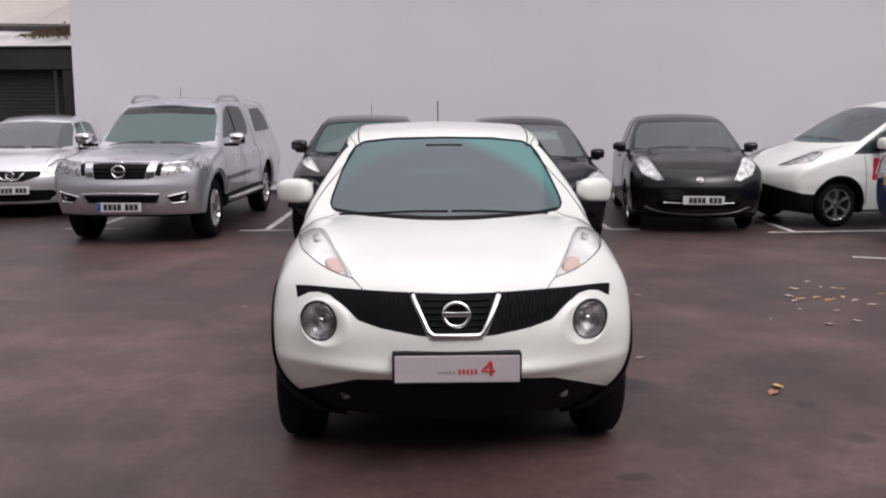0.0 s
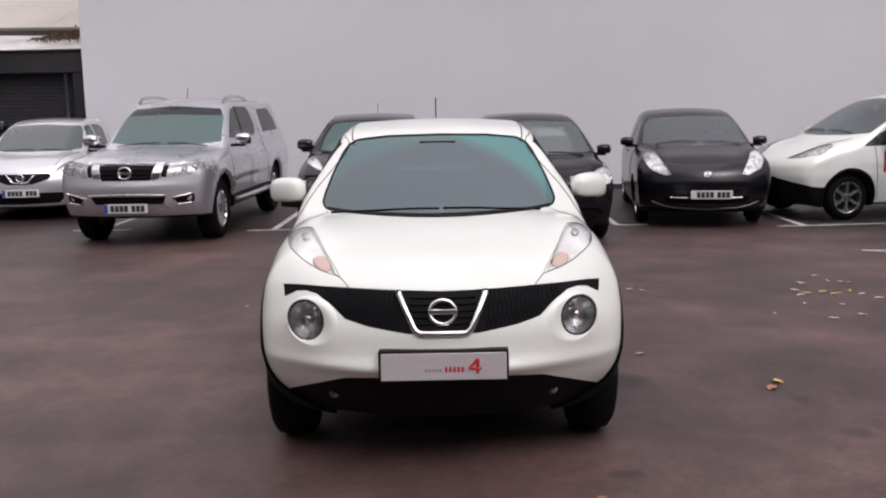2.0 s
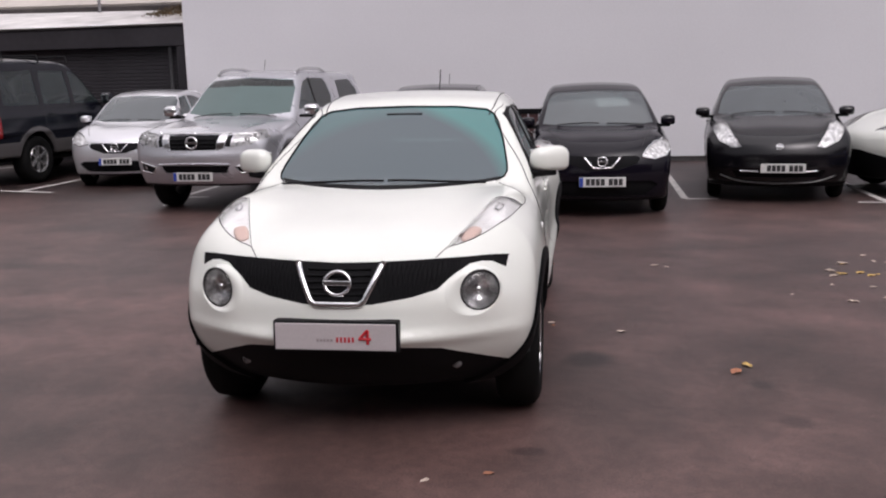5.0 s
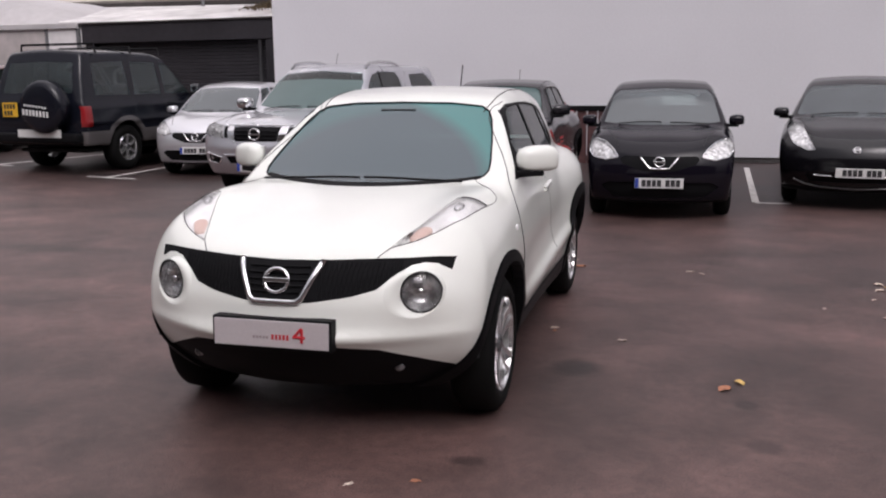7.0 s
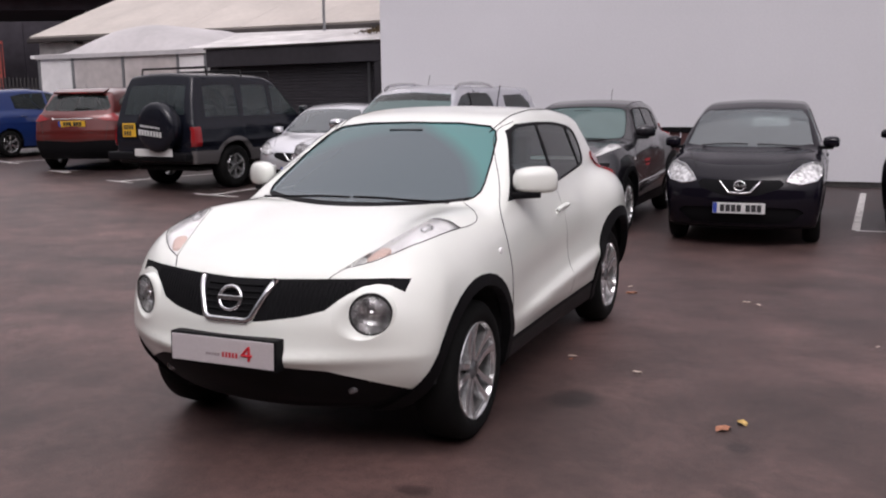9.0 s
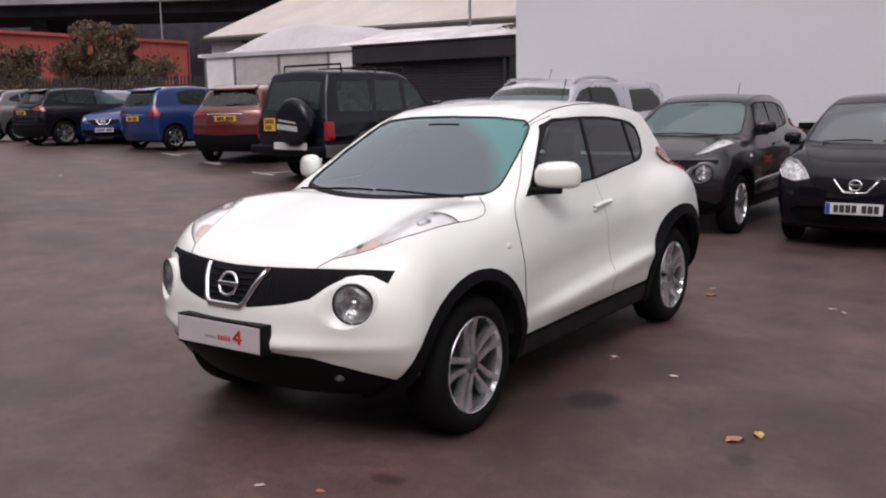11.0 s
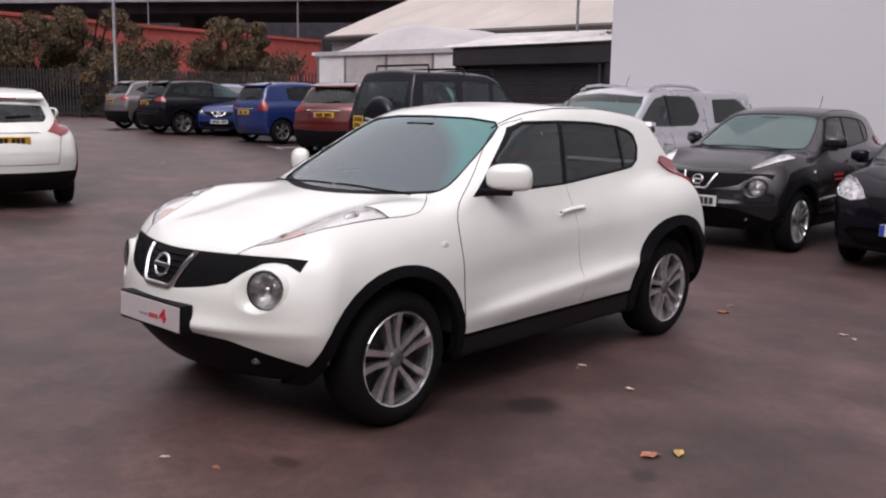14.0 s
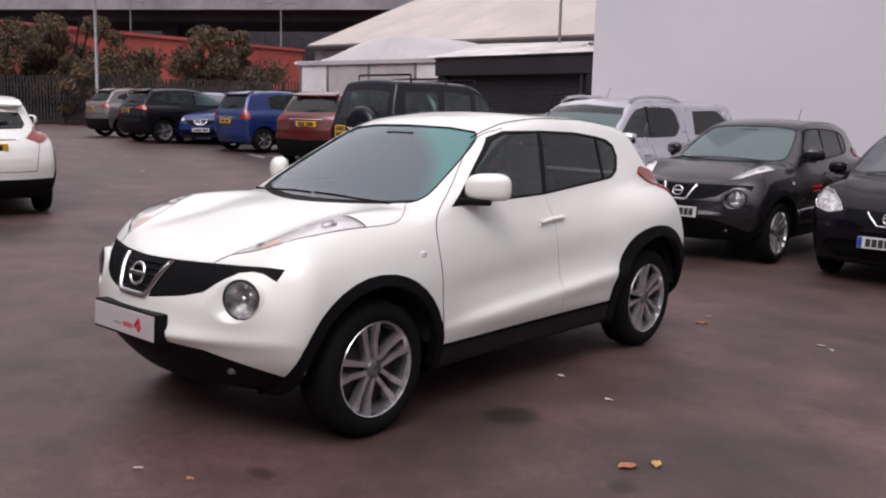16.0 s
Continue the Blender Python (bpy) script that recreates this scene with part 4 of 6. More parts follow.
        put("side_repeater", mirror_mesh("side_repeater", 0.006, 0.027, 0.016, M["lampgrey"]), root, pose(s * q[0], q[1], q[2], 0, 0, 0))
    if dealer:
        q = on_front(f, [(0, 0.56)], 0.0)[0]
        holder = part("plate_holder", box_bm(-0.272, 0.272, -0.012, 0.05, -0.068, 0.068, 0.006, 2), M["trim"], root, "black plate surround")
        holder.matrix_local = pose(0, q[1] - 0.004, 0.556, -3, 0, 0)
        face = part("dealer_plate", box_bm(-0.262, 0.262, -0.017, -0.010, -0.056, 0.058, 0.002, 1), M["dealer"], holder, "pale dealer plate with red and grey print")
        bars = [(-0.06, 0.012), (-0.045, 0.011), (0.005, 0.014), (0.022, 0.014), (0.039, 0.014), (0.056, 0.014), (0.073, 0.014)]
        for x, w in bars[2:]:
            part("print_bar", box_bm(x, x + w - 0.004, -0.0185, -0.0165, -0.022, 0.0), M["inkred"], holder)
        for x in (-0.05, -0.035, -0.02, -0.08, -0.065):
            part("print_bar", box_bm(x, x + 0.01, -0.0185, -0.0165, -0.02, -0.008), M["inkgrey"], holder)
        v, fc = [], []
        for pts in ([(0.105, -0.008), (0.142, 0.032)], [(0.142, 0.032), (0.142, -0.028)], [(0.103, -0.006), (0.158, -0.006)]):
            tv, tf = tube([(x, -0.018, z) for x, z in pts], 0.0062, 6, 1.0)
            fc += [tuple(i + len(v) for i in t) for t in tf]
            v += tv
        put("red_numeral", mesh_of("red_numeral", v, fc, M["inkred"], False), holder, None, "large red numeral")


compact_face(show_car, compact_f)


# ---------------------------------------------------------------- parked cars
def sides(front_win, rear_win, quarter=None):
    out = [("front_window", "x", front_win, "side"), ("rear_door_window", "x", rear_win, "side")]
    return out + ([("quarter_window", "x", quarter, "side")] if quarter else [])


HATCH = dict(
    y0=-0.76, y1=3.10, z1=1.54, wb=2.45, R=0.30, rim=0.195, face=0.79, tyre_w=0.18, arch=0.345, style=(False, 6), belt=1.0, bottom=0.20,
    top=[(-0.9, 0.66), (-0.66, 0.80), (-0.4, 0.91), (0.0, 0.985), (0.25, 1.02), (1.0, 1.03), (2.4, 1.05), (3.1, 1.0)],
    front=[(0.18, -0.62), (0.3, -0.70), (0.5, -0.745), (0.65, -0.725), (0.8, -0.64), (0.95, -0.5)], front_bend=(0.42, 2.2),
    rear=[(0.2, 2.95), (0.4, 3.06), (0.7, 3.08), (1.0, 3.03), (1.3, 2.88), (1.5, 2.72)], rear_bend=(0.3, 2.2),
    plan=[(-0.7, 0.75), (-0.3, 0.815), (0.2, 0.83), (1.2, 0.835), (2.2, 0.83), (3.0, 0.75)],
    side=[(0.2, -0.05), (0.4, -0.02), (0.6, 0.0), (0.8, -0.005), (1.0, -0.035), (1.12, -0.08)],
    roof=[(-0.4, 0.70), (0.08, 0.985), (0.72, 1.34), (0.95, 1.44), (1.25, 1.505), (1.7, 1.53), (2.3, 1.505), (2.75, 1.43), (3.1, 0.95)],
    cab=[(0.85, 0.81), (1.02, 0.765), (1.4, 0.62), (1.55, 0.55)], taper=[(-0.3, 0.9), (0.5, 1.0), (1.6, 1.0), (2.4, 0.95), (3.1, 0.82)],
    crown=0.09, rail=0.07, shoulder=0.12,
    bumps=[("top", 0.60, -0.2, 0.16, 0.4, 0.04)],
    cuts=[("windscreen", "y", [(-0.05, 1.015), (0.45, 1.02), (0.675, 1.045), (0.60, 1.34), (0.53, 1.41), (-0.05, 1.435)], "screen"),
          ("rear_window", "y", [(-0.05, 1.03), (0.5, 1.05), (0.58, 1.1), (0.48, 1.36), (-0.05, 1.39)], "back")]
    + sides([(0.44, 1.03), (0.92, 1.35), (1.02, 1.40), (1.33, 1.42), (1.33, 1.03)], [(1.39, 1.03), (1.39, 1.42), (1.95, 1.40), (2.25, 1.34), (2.22, 1.07)])
    + [("headlamp", "y", [(0.445, 0.705), (0.59, 0.675), (0.735, 0.705), (0.785, 0.77), (0.79, 0.86), (0.71, 0.895), (0.60, 0.868), (0.505, 0.79)], "front"),
       ("grille", "y", [(-0.05, 0.560), (0.17, 0.562), (0.39, 0.635), (0.43, 0.685), (0.39, 0.722), (-0.05, 0.718)], "front"),
       ("air_intake", "y", [(-0.05, 0.25), (0.50, 0.26), (0.64, 0.38), (0.56, 0.43), (-0.05, 0.45)], "front"),
       ("tail_lamp", "y", [(0.56, 0.80), (0.9, 0.80), (0.9, 1.06), (0.60, 1.04)], "back")],
    mirror=(0.86, 0.46, 1.06), mirror_size=(0.085, 0.09, 0.065), seat_y=1.2, seat_z=0.58, dash_y=0.3, dash_z=0.97,
    gaps=[("side", [(0.30, 1.0), (0.36, 0.7), (0.42, 0.3)], 0.004), ("side", [(1.36, 1.0), (1.38, 0.7), (1.34, 0.3)], 0.004), ("top", [(0.46, -0.52), (0.60, -0.1), (0.66, 0.2)], 0.004)],
    bars=[("front", [(0.208, 0.712), (0.105, 0.592), (0.0, 0.586)], 0.012, "chrome", "chrome_v"), ("front", [(0.445, 0.705), (0.59, 0.675), (0.735, 0.705), (0.785, 0.77)], 0.008, "chrome", "lamp_edge"), ("front", [(0.445, 0.705), (0.505, 0.79), (0.60, 0.868), (0.70, 0.893)], 0.006, "chrome", "lamp_edge")],
    handles=[[(1.08, 0.88), (1.26, 0.885)], [(2.0, 0.90), (2.16, 0.905)]], plate=(0, 0.432, -4, 0.012), plate_rear=(0.75, 0.008, 0), badge=(0.660, 0.055, -12, 0.01), bowl="lampmix",
    wipers=[[(0.55, 0.22), (0.1, 0.17)], [(0.0, 0.17), (-0.5, 0.23)]], looks={"windscreen": "screen_grey"},
)
ELECTRO = dict(
    HATCH, y0=-0.97, y1=3.5, z1=1.56, wb=2.7, R=0.316, rim=0.205, face=0.835, arch=0.36, belt=1.04,
    top=[(-1.1, 0.66), (-0.86, 0.80), (-0.5, 0.94), (0.0, 1.03), (0.2, 1.06), (1.0, 1.05), (2.7, 1.10), (3.5, 1.05)],
    front=[(0.18, -0.76), (0.3, -0.88), (0.45, -0.95), (0.6, -0.95), (0.75, -0.90), (0.9, -0.78), (1.0, -0.62)], front_bend=(0.42, 2.0),
    rear=[(0.2, 3.3), (0.4, 3.45), (0.8, 3.48), (1.1, 3.4), (1.4, 3.2), (1.55, 3.05)],
    plan=[(-0.9, 0.83), (-0.4, 0.875), (0.1, 0.885), (1.2, 0.885), (2.5, 0.88), (3.4, 0.78)],
    roof=[(-0.5, 0.70), (0.08, 1.03), (0.95, 1.43), (1.2, 1.505), (1.6, 1.55), (2.3, 1.53), (3.0, 1.43), (3.5, 1.0)],
    cab=[(0.85, 0.86), (1.05, 0.805), (1.42, 0.655), (1.58, 0.58)], taper=[(-0.3, 0.92), (0.5, 1.0), (1.6, 1.0), (2.6, 0.93), (3.5, 0.78)],
    bumps=[("top", 0.66, -0.3, 0.13, 0.45, 0.06), ("nose", 0.0, 0.44, 0.5, 0.05, 0.02)],
    cuts=[("windscreen", "y", [(-0.05, 1.045), (0.45, 1.05), (0.72, 1.075), (0.66, 1.32), (0.57, 1.42), (-0.05, 1.445)], "screen")]
    + sides([(0.52, 1.07), (1.05, 1.36), (1.2, 1.42), (1.5, 1.45), (1.5, 1.07)], [(1.56, 1.07), (1.56, 1.45), (2.2, 1.44), (2.6, 1.36), (2.65, 1.14)])
    + [("headlamp", "y", [(0.44, 0.715), (0.53, 0.70), (0.70, 0.775), (0.77, 0.88), (0.79, 0.97), (0.72, 1.0), (0.61, 0.975)], "front"),
       ("air_intake", "y", [(-0.05, 0.33), (0.5, 0.33), (0.56, 0.43), (-0.05, 0.45)], "front"),
       ("lower_bumper", "y", [(-0.05, 0.1), (0.9, 0.1), (0.9, 0.27), (-0.05, 0.27)], "low"),
       ("tail_lamp", "y", [(0.62, 0.75), (0.9, 0.75), (0.9, 1.2), (0.66, 1.2)], "back")],
    mirror=(0.925, 0.55, 1.09), mirror_size=(0.095, 0.09, 0.065), seat_y=1.35, seat_z=0.6, dash_y=0.4, dash_z=1.0,
    gaps=[("side", [(0.36, 1.02), (0.40, 0.7), (0.46, 0.3)], 0.004), ("top", [(0.47, -0.74), (0.62, -0.3), (0.70, 0.2)], 0.004)],
    bars=[("front", [(0.45, 0.418), (0.23, 0.415)], 0.011, "chrome", "chrome_strip"), ("front", [(0.68, 0.357), (0.55, 0.305), (0.40, 0.275), (0.0, 0.256)], 0.010, "ash", "lip")],
    handles=[[(1.25, 0.93), (1.43, 0.935)]], plate=(0.045, 0.46, -2, 0.014), plate_band=False, badge=(0.72, 0.038, -25, 0.004), bowl="lampmix",
    wipers=[[(0.6, 0.26), (0.1, 0.2)], [(0.0, 0.2), (-0.55, 0.26)]],
)
PICKUP = dict(
    HATCH, y0=-0.98, y1=4.4, z1=1.82, wb=3.15, R=0.385, rim=0.235, face=0.885, tyre_w=0.25, arch=0.455, belt=1.16, bottom=0.35, style=(True, 6),
    top=[(-1.2, 0.90), (-0.90, 1.00), (-0.6, 1.08), (0.0, 1.145), (0.35, 1.175), (1.0, 1.14), (4.4, 1.14)],
    front=[(0.3, -0.74), (0.42, -0.86), (0.55, -0.95), (0.75, -0.965), (0.95, -0.93), (1.1, -0.84)], front_bend=(0.30, 2.2),
    rear=[(0.3, 4.3), (0.6, 4.38), (1.2, 4.36), (1.5, 4.25), (1.8, 4.1)], rear_bend=(0.1, 2.2),
    plan=[(-0.9, 0.85), (-0.4, 0.915), (0.1, 0.925), (1.2, 0.90), (3.2, 0.92), (4.3, 0.90)],
    side=[(0.3, -0.05), (0.5, -0.02), (0.8, 0.0), (1.0, -0.01), (1.14, -0.04), (1.3, -0.09)],
    roof=[(-0.3, 0.75), (0.32, 1.16), (1.0, 1.64), (1.22, 1.745), (1.5, 1.79), (2.1, 1.805), (2.75, 1.795), (4.2, 1.79), (4.5, 1.74)],
    cab=[(0.9, 0.88), (1.15, 0.835), (1.6, 0.695), (1.8, 0.63)], taper=[(-0.3, 0.95), (0.5, 1.0), (4.5, 1.0)],
    bumps=[("ring", 0.0, 0.385, 0.51, 0.05, 0.028), ("ring", 3.15, 0.385, 0.51, 0.05, 0.028), ("top", 0.7, -0.3, 0.14, 0.6, 0.03), ("nose", 0.0, 0.72, 0.7, 0.07, 0.02)],
    cuts=[("windscreen", "y", [(-0.05, 1.18), (0.5, 1.19), (0.745, 1.215), (0.68, 1.54), (0.60, 1.66), (-0.05, 1.70)], "screen"), ("sun_strip", "y", [(-0.05, 1.585), (0.655, 1.560), (0.60, 1.66), (-0.05, 1.70)], "screen"),
          ("window_surround", "x", [(1.55, 1.24), (1.56, 1.68), (1.66, 1.68), (1.65, 1.24)], "side")]
    + sides([(0.78, 1.25), (1.18, 1.54), (1.34, 1.63), (1.60, 1.675), (1.585, 1.24)], [(1.615, 1.24), (1.63, 1.675), (2.28, 1.675), (2.40, 1.60), (2.46, 1.40), (2.36, 1.30), (2.22, 1.25)])
    + [("canopy_window", "x", [(2.84, 1.28), (2.90, 1.635), (3.66, 1.655), (3.95, 1.50), (3.95, 1.30)], "side"),
       ("headlamp", "y", [(0.485, 0.843), (0.70, 0.872), (0.88, 0.942), (0.90, 1.03), (0.82, 1.055), (0.505, 1.003)], "front"),
       ("lamp_trim", "y", [(0.408, 0.858), (0.472, 0.850), (0.495, 0.998), (0.435, 0.998)], "front"),
       ("chrome_patch", "y", [(0.298, 0.806), (0.398, 0.842), (0.428, 1.008), (0.342, 1.012)], "front"),
       ("grille", "y", [(-0.05, 0.815), (0.294, 0.815), (0.334, 0.998), (-0.05, 1.002)], "front"),
       ("air_intake", "y", [(-0.05, 0.52), (0.41, 0.52), (0.46, 0.622), (-0.05, 0.628)], "front"),
       ("fog_recess", "y", [(0.525, 0.605), (0.76, 0.655), (0.775, 0.60), (0.755, 0.545), (0.58, 0.522)], "front"),
       ("sill_trim", "x", [(0.4, 0.2), (0.4, 0.52), (2.8, 0.52), (2.8, 0.2)], "side")],
    mirror=(1.03, 0.66, 1.24), mirror_size=(0.11, 0.10, 0.085), mirror_key="chrome", seat_y=1.45, seat_z=0.8, dash_y=0.5, dash_z=1.13,
    gaps=[("side", [(0.50, 1.14), (0.52, 0.8), (0.60, 0.53)], 0.003), ("side", [(1.585, 1.15), (1.60, 0.9), (1.55, 0.53)], 0.003), ("side", [(2.6, 1.5), (2.6, 1.1), (2.62, 0.6)], 0.0035), ("top", [(0.56, -0.7), (0.68, -0.2), (0.76, 0.3)], 0.002)],
    bowl="lampin", looks={"lamp_trim": "trim", "windscreen": "screen_teal"}, bars=[("front", [(0.47, 1.012), (0.2, 1.012), (0.0, 1.012)], 0.014, "chrome", "grille_top_bar"), ("top", [(0.56, -0.80), (0.74, -0.72), (0.88, -0.58)], 0.006, "alloy", "lamp_brow"), ("front", [(0.31, 0.94), (0.0, 0.945)], 0.009, "trim", "grille_slat"), ("front", [(0.31, 0.895), (0.0, 0.897)], 0.009, "trim", "grille_slat"),
          ("front", [(0.31, 0.85), (0.0, 0.85)], 0.009, "trim", "grille_slat"), ("front", [(0.755, 0.545), (0.58, 0.522), (0.525, 0.605), (0.76, 0.655)], 0.011, "chrome", "fog_frame"), ("front", [(0.46, 0.635), (0.2, 0.648), (0.0, 0.65)], 0.012, "silver", "bumper_ridge")],
    handles=[[(1.30, 1.0), (1.50, 1.005)], [(2.3, 1.01), (2.5, 1.015)]], plate=(-0.02, 0.485, 0, 0.03), badge=(0.905, 0.075, -8, 0.02), aerial=(1.6, 1.75, 0.2),
    wipers=[[(0.6, 0.42), (0.1, 0.37)], [(0.0, 0.37), (-0.6, 0.42)]],
)
VAN = dict(
    HATCH, y0=-0.88, y1=3.7, z1=1.88, wb=2.725, R=0.315, rim=0.215, face=0.835, arch=0.375, clad=0.405, belt=1.14, style=(False, 6),
    top=[(-1.0, 0.66), (-0.74, 0.82), (-0.3, 1.01), (0.1, 1.12), (0.3, 1.15), (3.7, 1.16)],
    front=[(0.18, -0.68), (0.35, -0.80), (0.6, -0.86), (0.8, -0.82), (1.0, -0.68)], front_bend=(0.36, 2.0),
    rear=[(0.2, 3.55), (0.5, 3.66), (1.2, 3.66), (1.85, 3.55)], rear_bend=(0.06, 2.2),
    plan=[(-0.8, 0.78), (-0.3, 0.86), (0.2, 0.875), (3.6, 0.87)],
    roof=[(-0.6, 0.72), (0.02, 1.12), (0.75, 1.53), (1.05, 1.66), (1.4, 1.735), (2.2, 1.76), (3.7, 1.74)],
    cab=[(0.9, 0.86), (1.15, 0.835), (1.55, 0.76), (1.76, 0.68)], taper=[(-0.3, 0.94), (0.5, 1.0), (3.7, 1.0)], bumps=[("side", 0.0, 0.62, 0.5, 0.1, 0.012), ("top", 0.62, -0.3, 0.15, 0.4, 0.03)],
    cuts=[("windscreen", "y", [(-0.05, 1.14), (0.5, 1.15), (0.755, 1.18), (0.71, 1.52), (0.63, 1.62), (-0.05, 1.66)], "screen"),
          ("front_window", "x", [(0.20, 1.005), (0.52, 1.238), (0.90, 1.465), (1.14, 1.545), (1.6, 1.555), (1.6, 1.03)], "side"),
          ("headlamp", "z", [(0.38, -0.66), (0.41, -0.56), (0.63, -0.165), (0.72, -0.18), (0.78, -0.42), (0.62, -0.60)], "top"),
          ("lower_bumper", "y", [(-0.05, 0.1), (1.0, 0.1), (1.0, 0.455), (0.77, 0.50), (0.62, 0.588), (-0.05, 0.592)], "low")],
    mirror=(0.95, 0.60, 1.15), mirror_size=(0.085, 0.09, 0.09), seat_y=1.25, seat_z=0.75, dash_y=0.35, dash_z=1.1,
    gaps=[("side", [(0.36, 1.1), (0.40, 0.7), (0.44, 0.3)], 0.004), ("side", [(1.66, 1.65), (1.68, 0.9), (1.66, 0.3)], 0.004), ("top", [(0.38, -0.66), (0.41, -0.56), (0.63, -0.165), (0.72, -0.18), (0.78, -0.42), (0.62, -0.60), (0.38, -0.66)], 0.004), ("top", [(0.46, -0.62), (0.6, -0.1), (0.66, 0.15)], 0.004)], bars=[], handles=[[(1.35, 0.95), (1.55, 0.955)]], badge=(0.70, 0.05, -10, 0.006), bowl="lampmix",
)
del VAN["plate"], VAN["plate_rear"]
OFFROAD = dict(
    HATCH, y0=-0.78, y1=3.45, z1=1.93, wb=2.42, R=0.355, rim=0.205, face=0.90, tyre_w=0.26, arch=0.43, clad=0.50, belt=1.14, bottom=0.42, style=(False, 6),
    top=[(-0.8, 1.02), (-0.6, 1.08), (0.0, 1.12), (0.4, 1.14), (3.4, 1.16)],
    front=[(0.3, -0.72), (0.6, -0.77), (1.0, -0.74), (1.2, -0.7)], front_bend=(0.15, 2.2),
    rear=[(0.3, 3.36), (0.6, 3.42), (1.1, 3.40), (1.5, 3.30), (1.8, 3.18)], rear_bend=(0.07, 2.2),
    plan=[(-0.7, 0.86), (-0.2, 0.90), (0.3, 0.90), (3.3, 0.90)], side=[(0.3, -0.03), (0.6, 0.0), (1.0, 0.0), (1.16, -0.02), (1.3, -0.05)],
    roof=[(-0.3, 0.65), (0.40, 1.14), (0.95, 1.68), (1.15, 1.82), (1.4, 1.88), (2.2, 1.90), (3.2, 1.88), (3.6, 1.80)],
    cab=[(0.9, 0.90), (1.15, 0.865), (1.65, 0.76), (1.85, 0.70)], taper=[(-0.3, 1.0), (3.4, 1.0)], bumps=[],
    cuts=[("windscreen", "y", [(-0.05, 1.18), (0.72, 1.2), (0.64, 1.66), (-0.05, 1.70)], "screen"),
          ("rear_window", "y", [(-0.05, 1.22), (0.68, 1.22), (0.62, 1.68), (-0.05, 1.70)], "back"),
          ("front_window", "x", [(0.60, 1.18), (1.0, 1.65), (1.38, 1.70), (1.38, 1.18)], "side"), ("rear_door_window", "x", [(1.48, 1.18), (1.48, 1.70), (2.10, 1.70), (2.15, 1.18)], "side"),
          ("quarter_window", "x", [(2.26, 1.18), (2.26, 1.70), (3.0, 1.68), (3.05, 1.18)], "side"),
          ("tail_lamp", "x", [(3.22, 0.72), (3.22, 1.02), (3.6, 1.02), (3.6, 0.72)], "side"), ("front_sill_trim", "x", [(-0.9, 0.3), (-0.9, 0.64), (-0.1, 0.64), (-0.1, 0.3)], "side"), ("sill_trim", "x", [(0.1, 0.3), (0.1, 0.64), (2.6, 0.64), (2.6, 0.3)], "side"),
          ("rear_sill_trim", "x", [(2.8, 0.3), (2.8, 0.64), (3.6, 0.64), (3.6, 0.3)], "side")],
    looks={"front_arch_trim": "grey", "rear_arch_trim": "grey", "sill_trim": "grey", "front_sill_trim": "grey", "rear_sill_trim": "grey", "rear_window": "glass", "rear_door_window": "glass", "quarter_window": "glass"}, mirror=(1.02, 0.72, 1.25), mirror_size=(0.10, 0.09, 0.09), seat_y=1.4, seat_z=0.8, dash_y=0.55, dash_z=1.1,
    gaps=[("side", [(0.45, 1.12), (0.47, 0.65)], 0.005), ("side", [(1.43, 1.66), (1.43, 0.65)], 0.005), ("side", [(2.2, 1.66), (2.2, 0.9)], 0.005)], bars=[], handles=[[(1.2, 1.03), (1.36, 1.03)], [(1.95, 1.03), (2.1, 1.03)]],
)
del OFFROAD["plate"], OFFROAD["plate_rear"], OFFROAD["badge"]
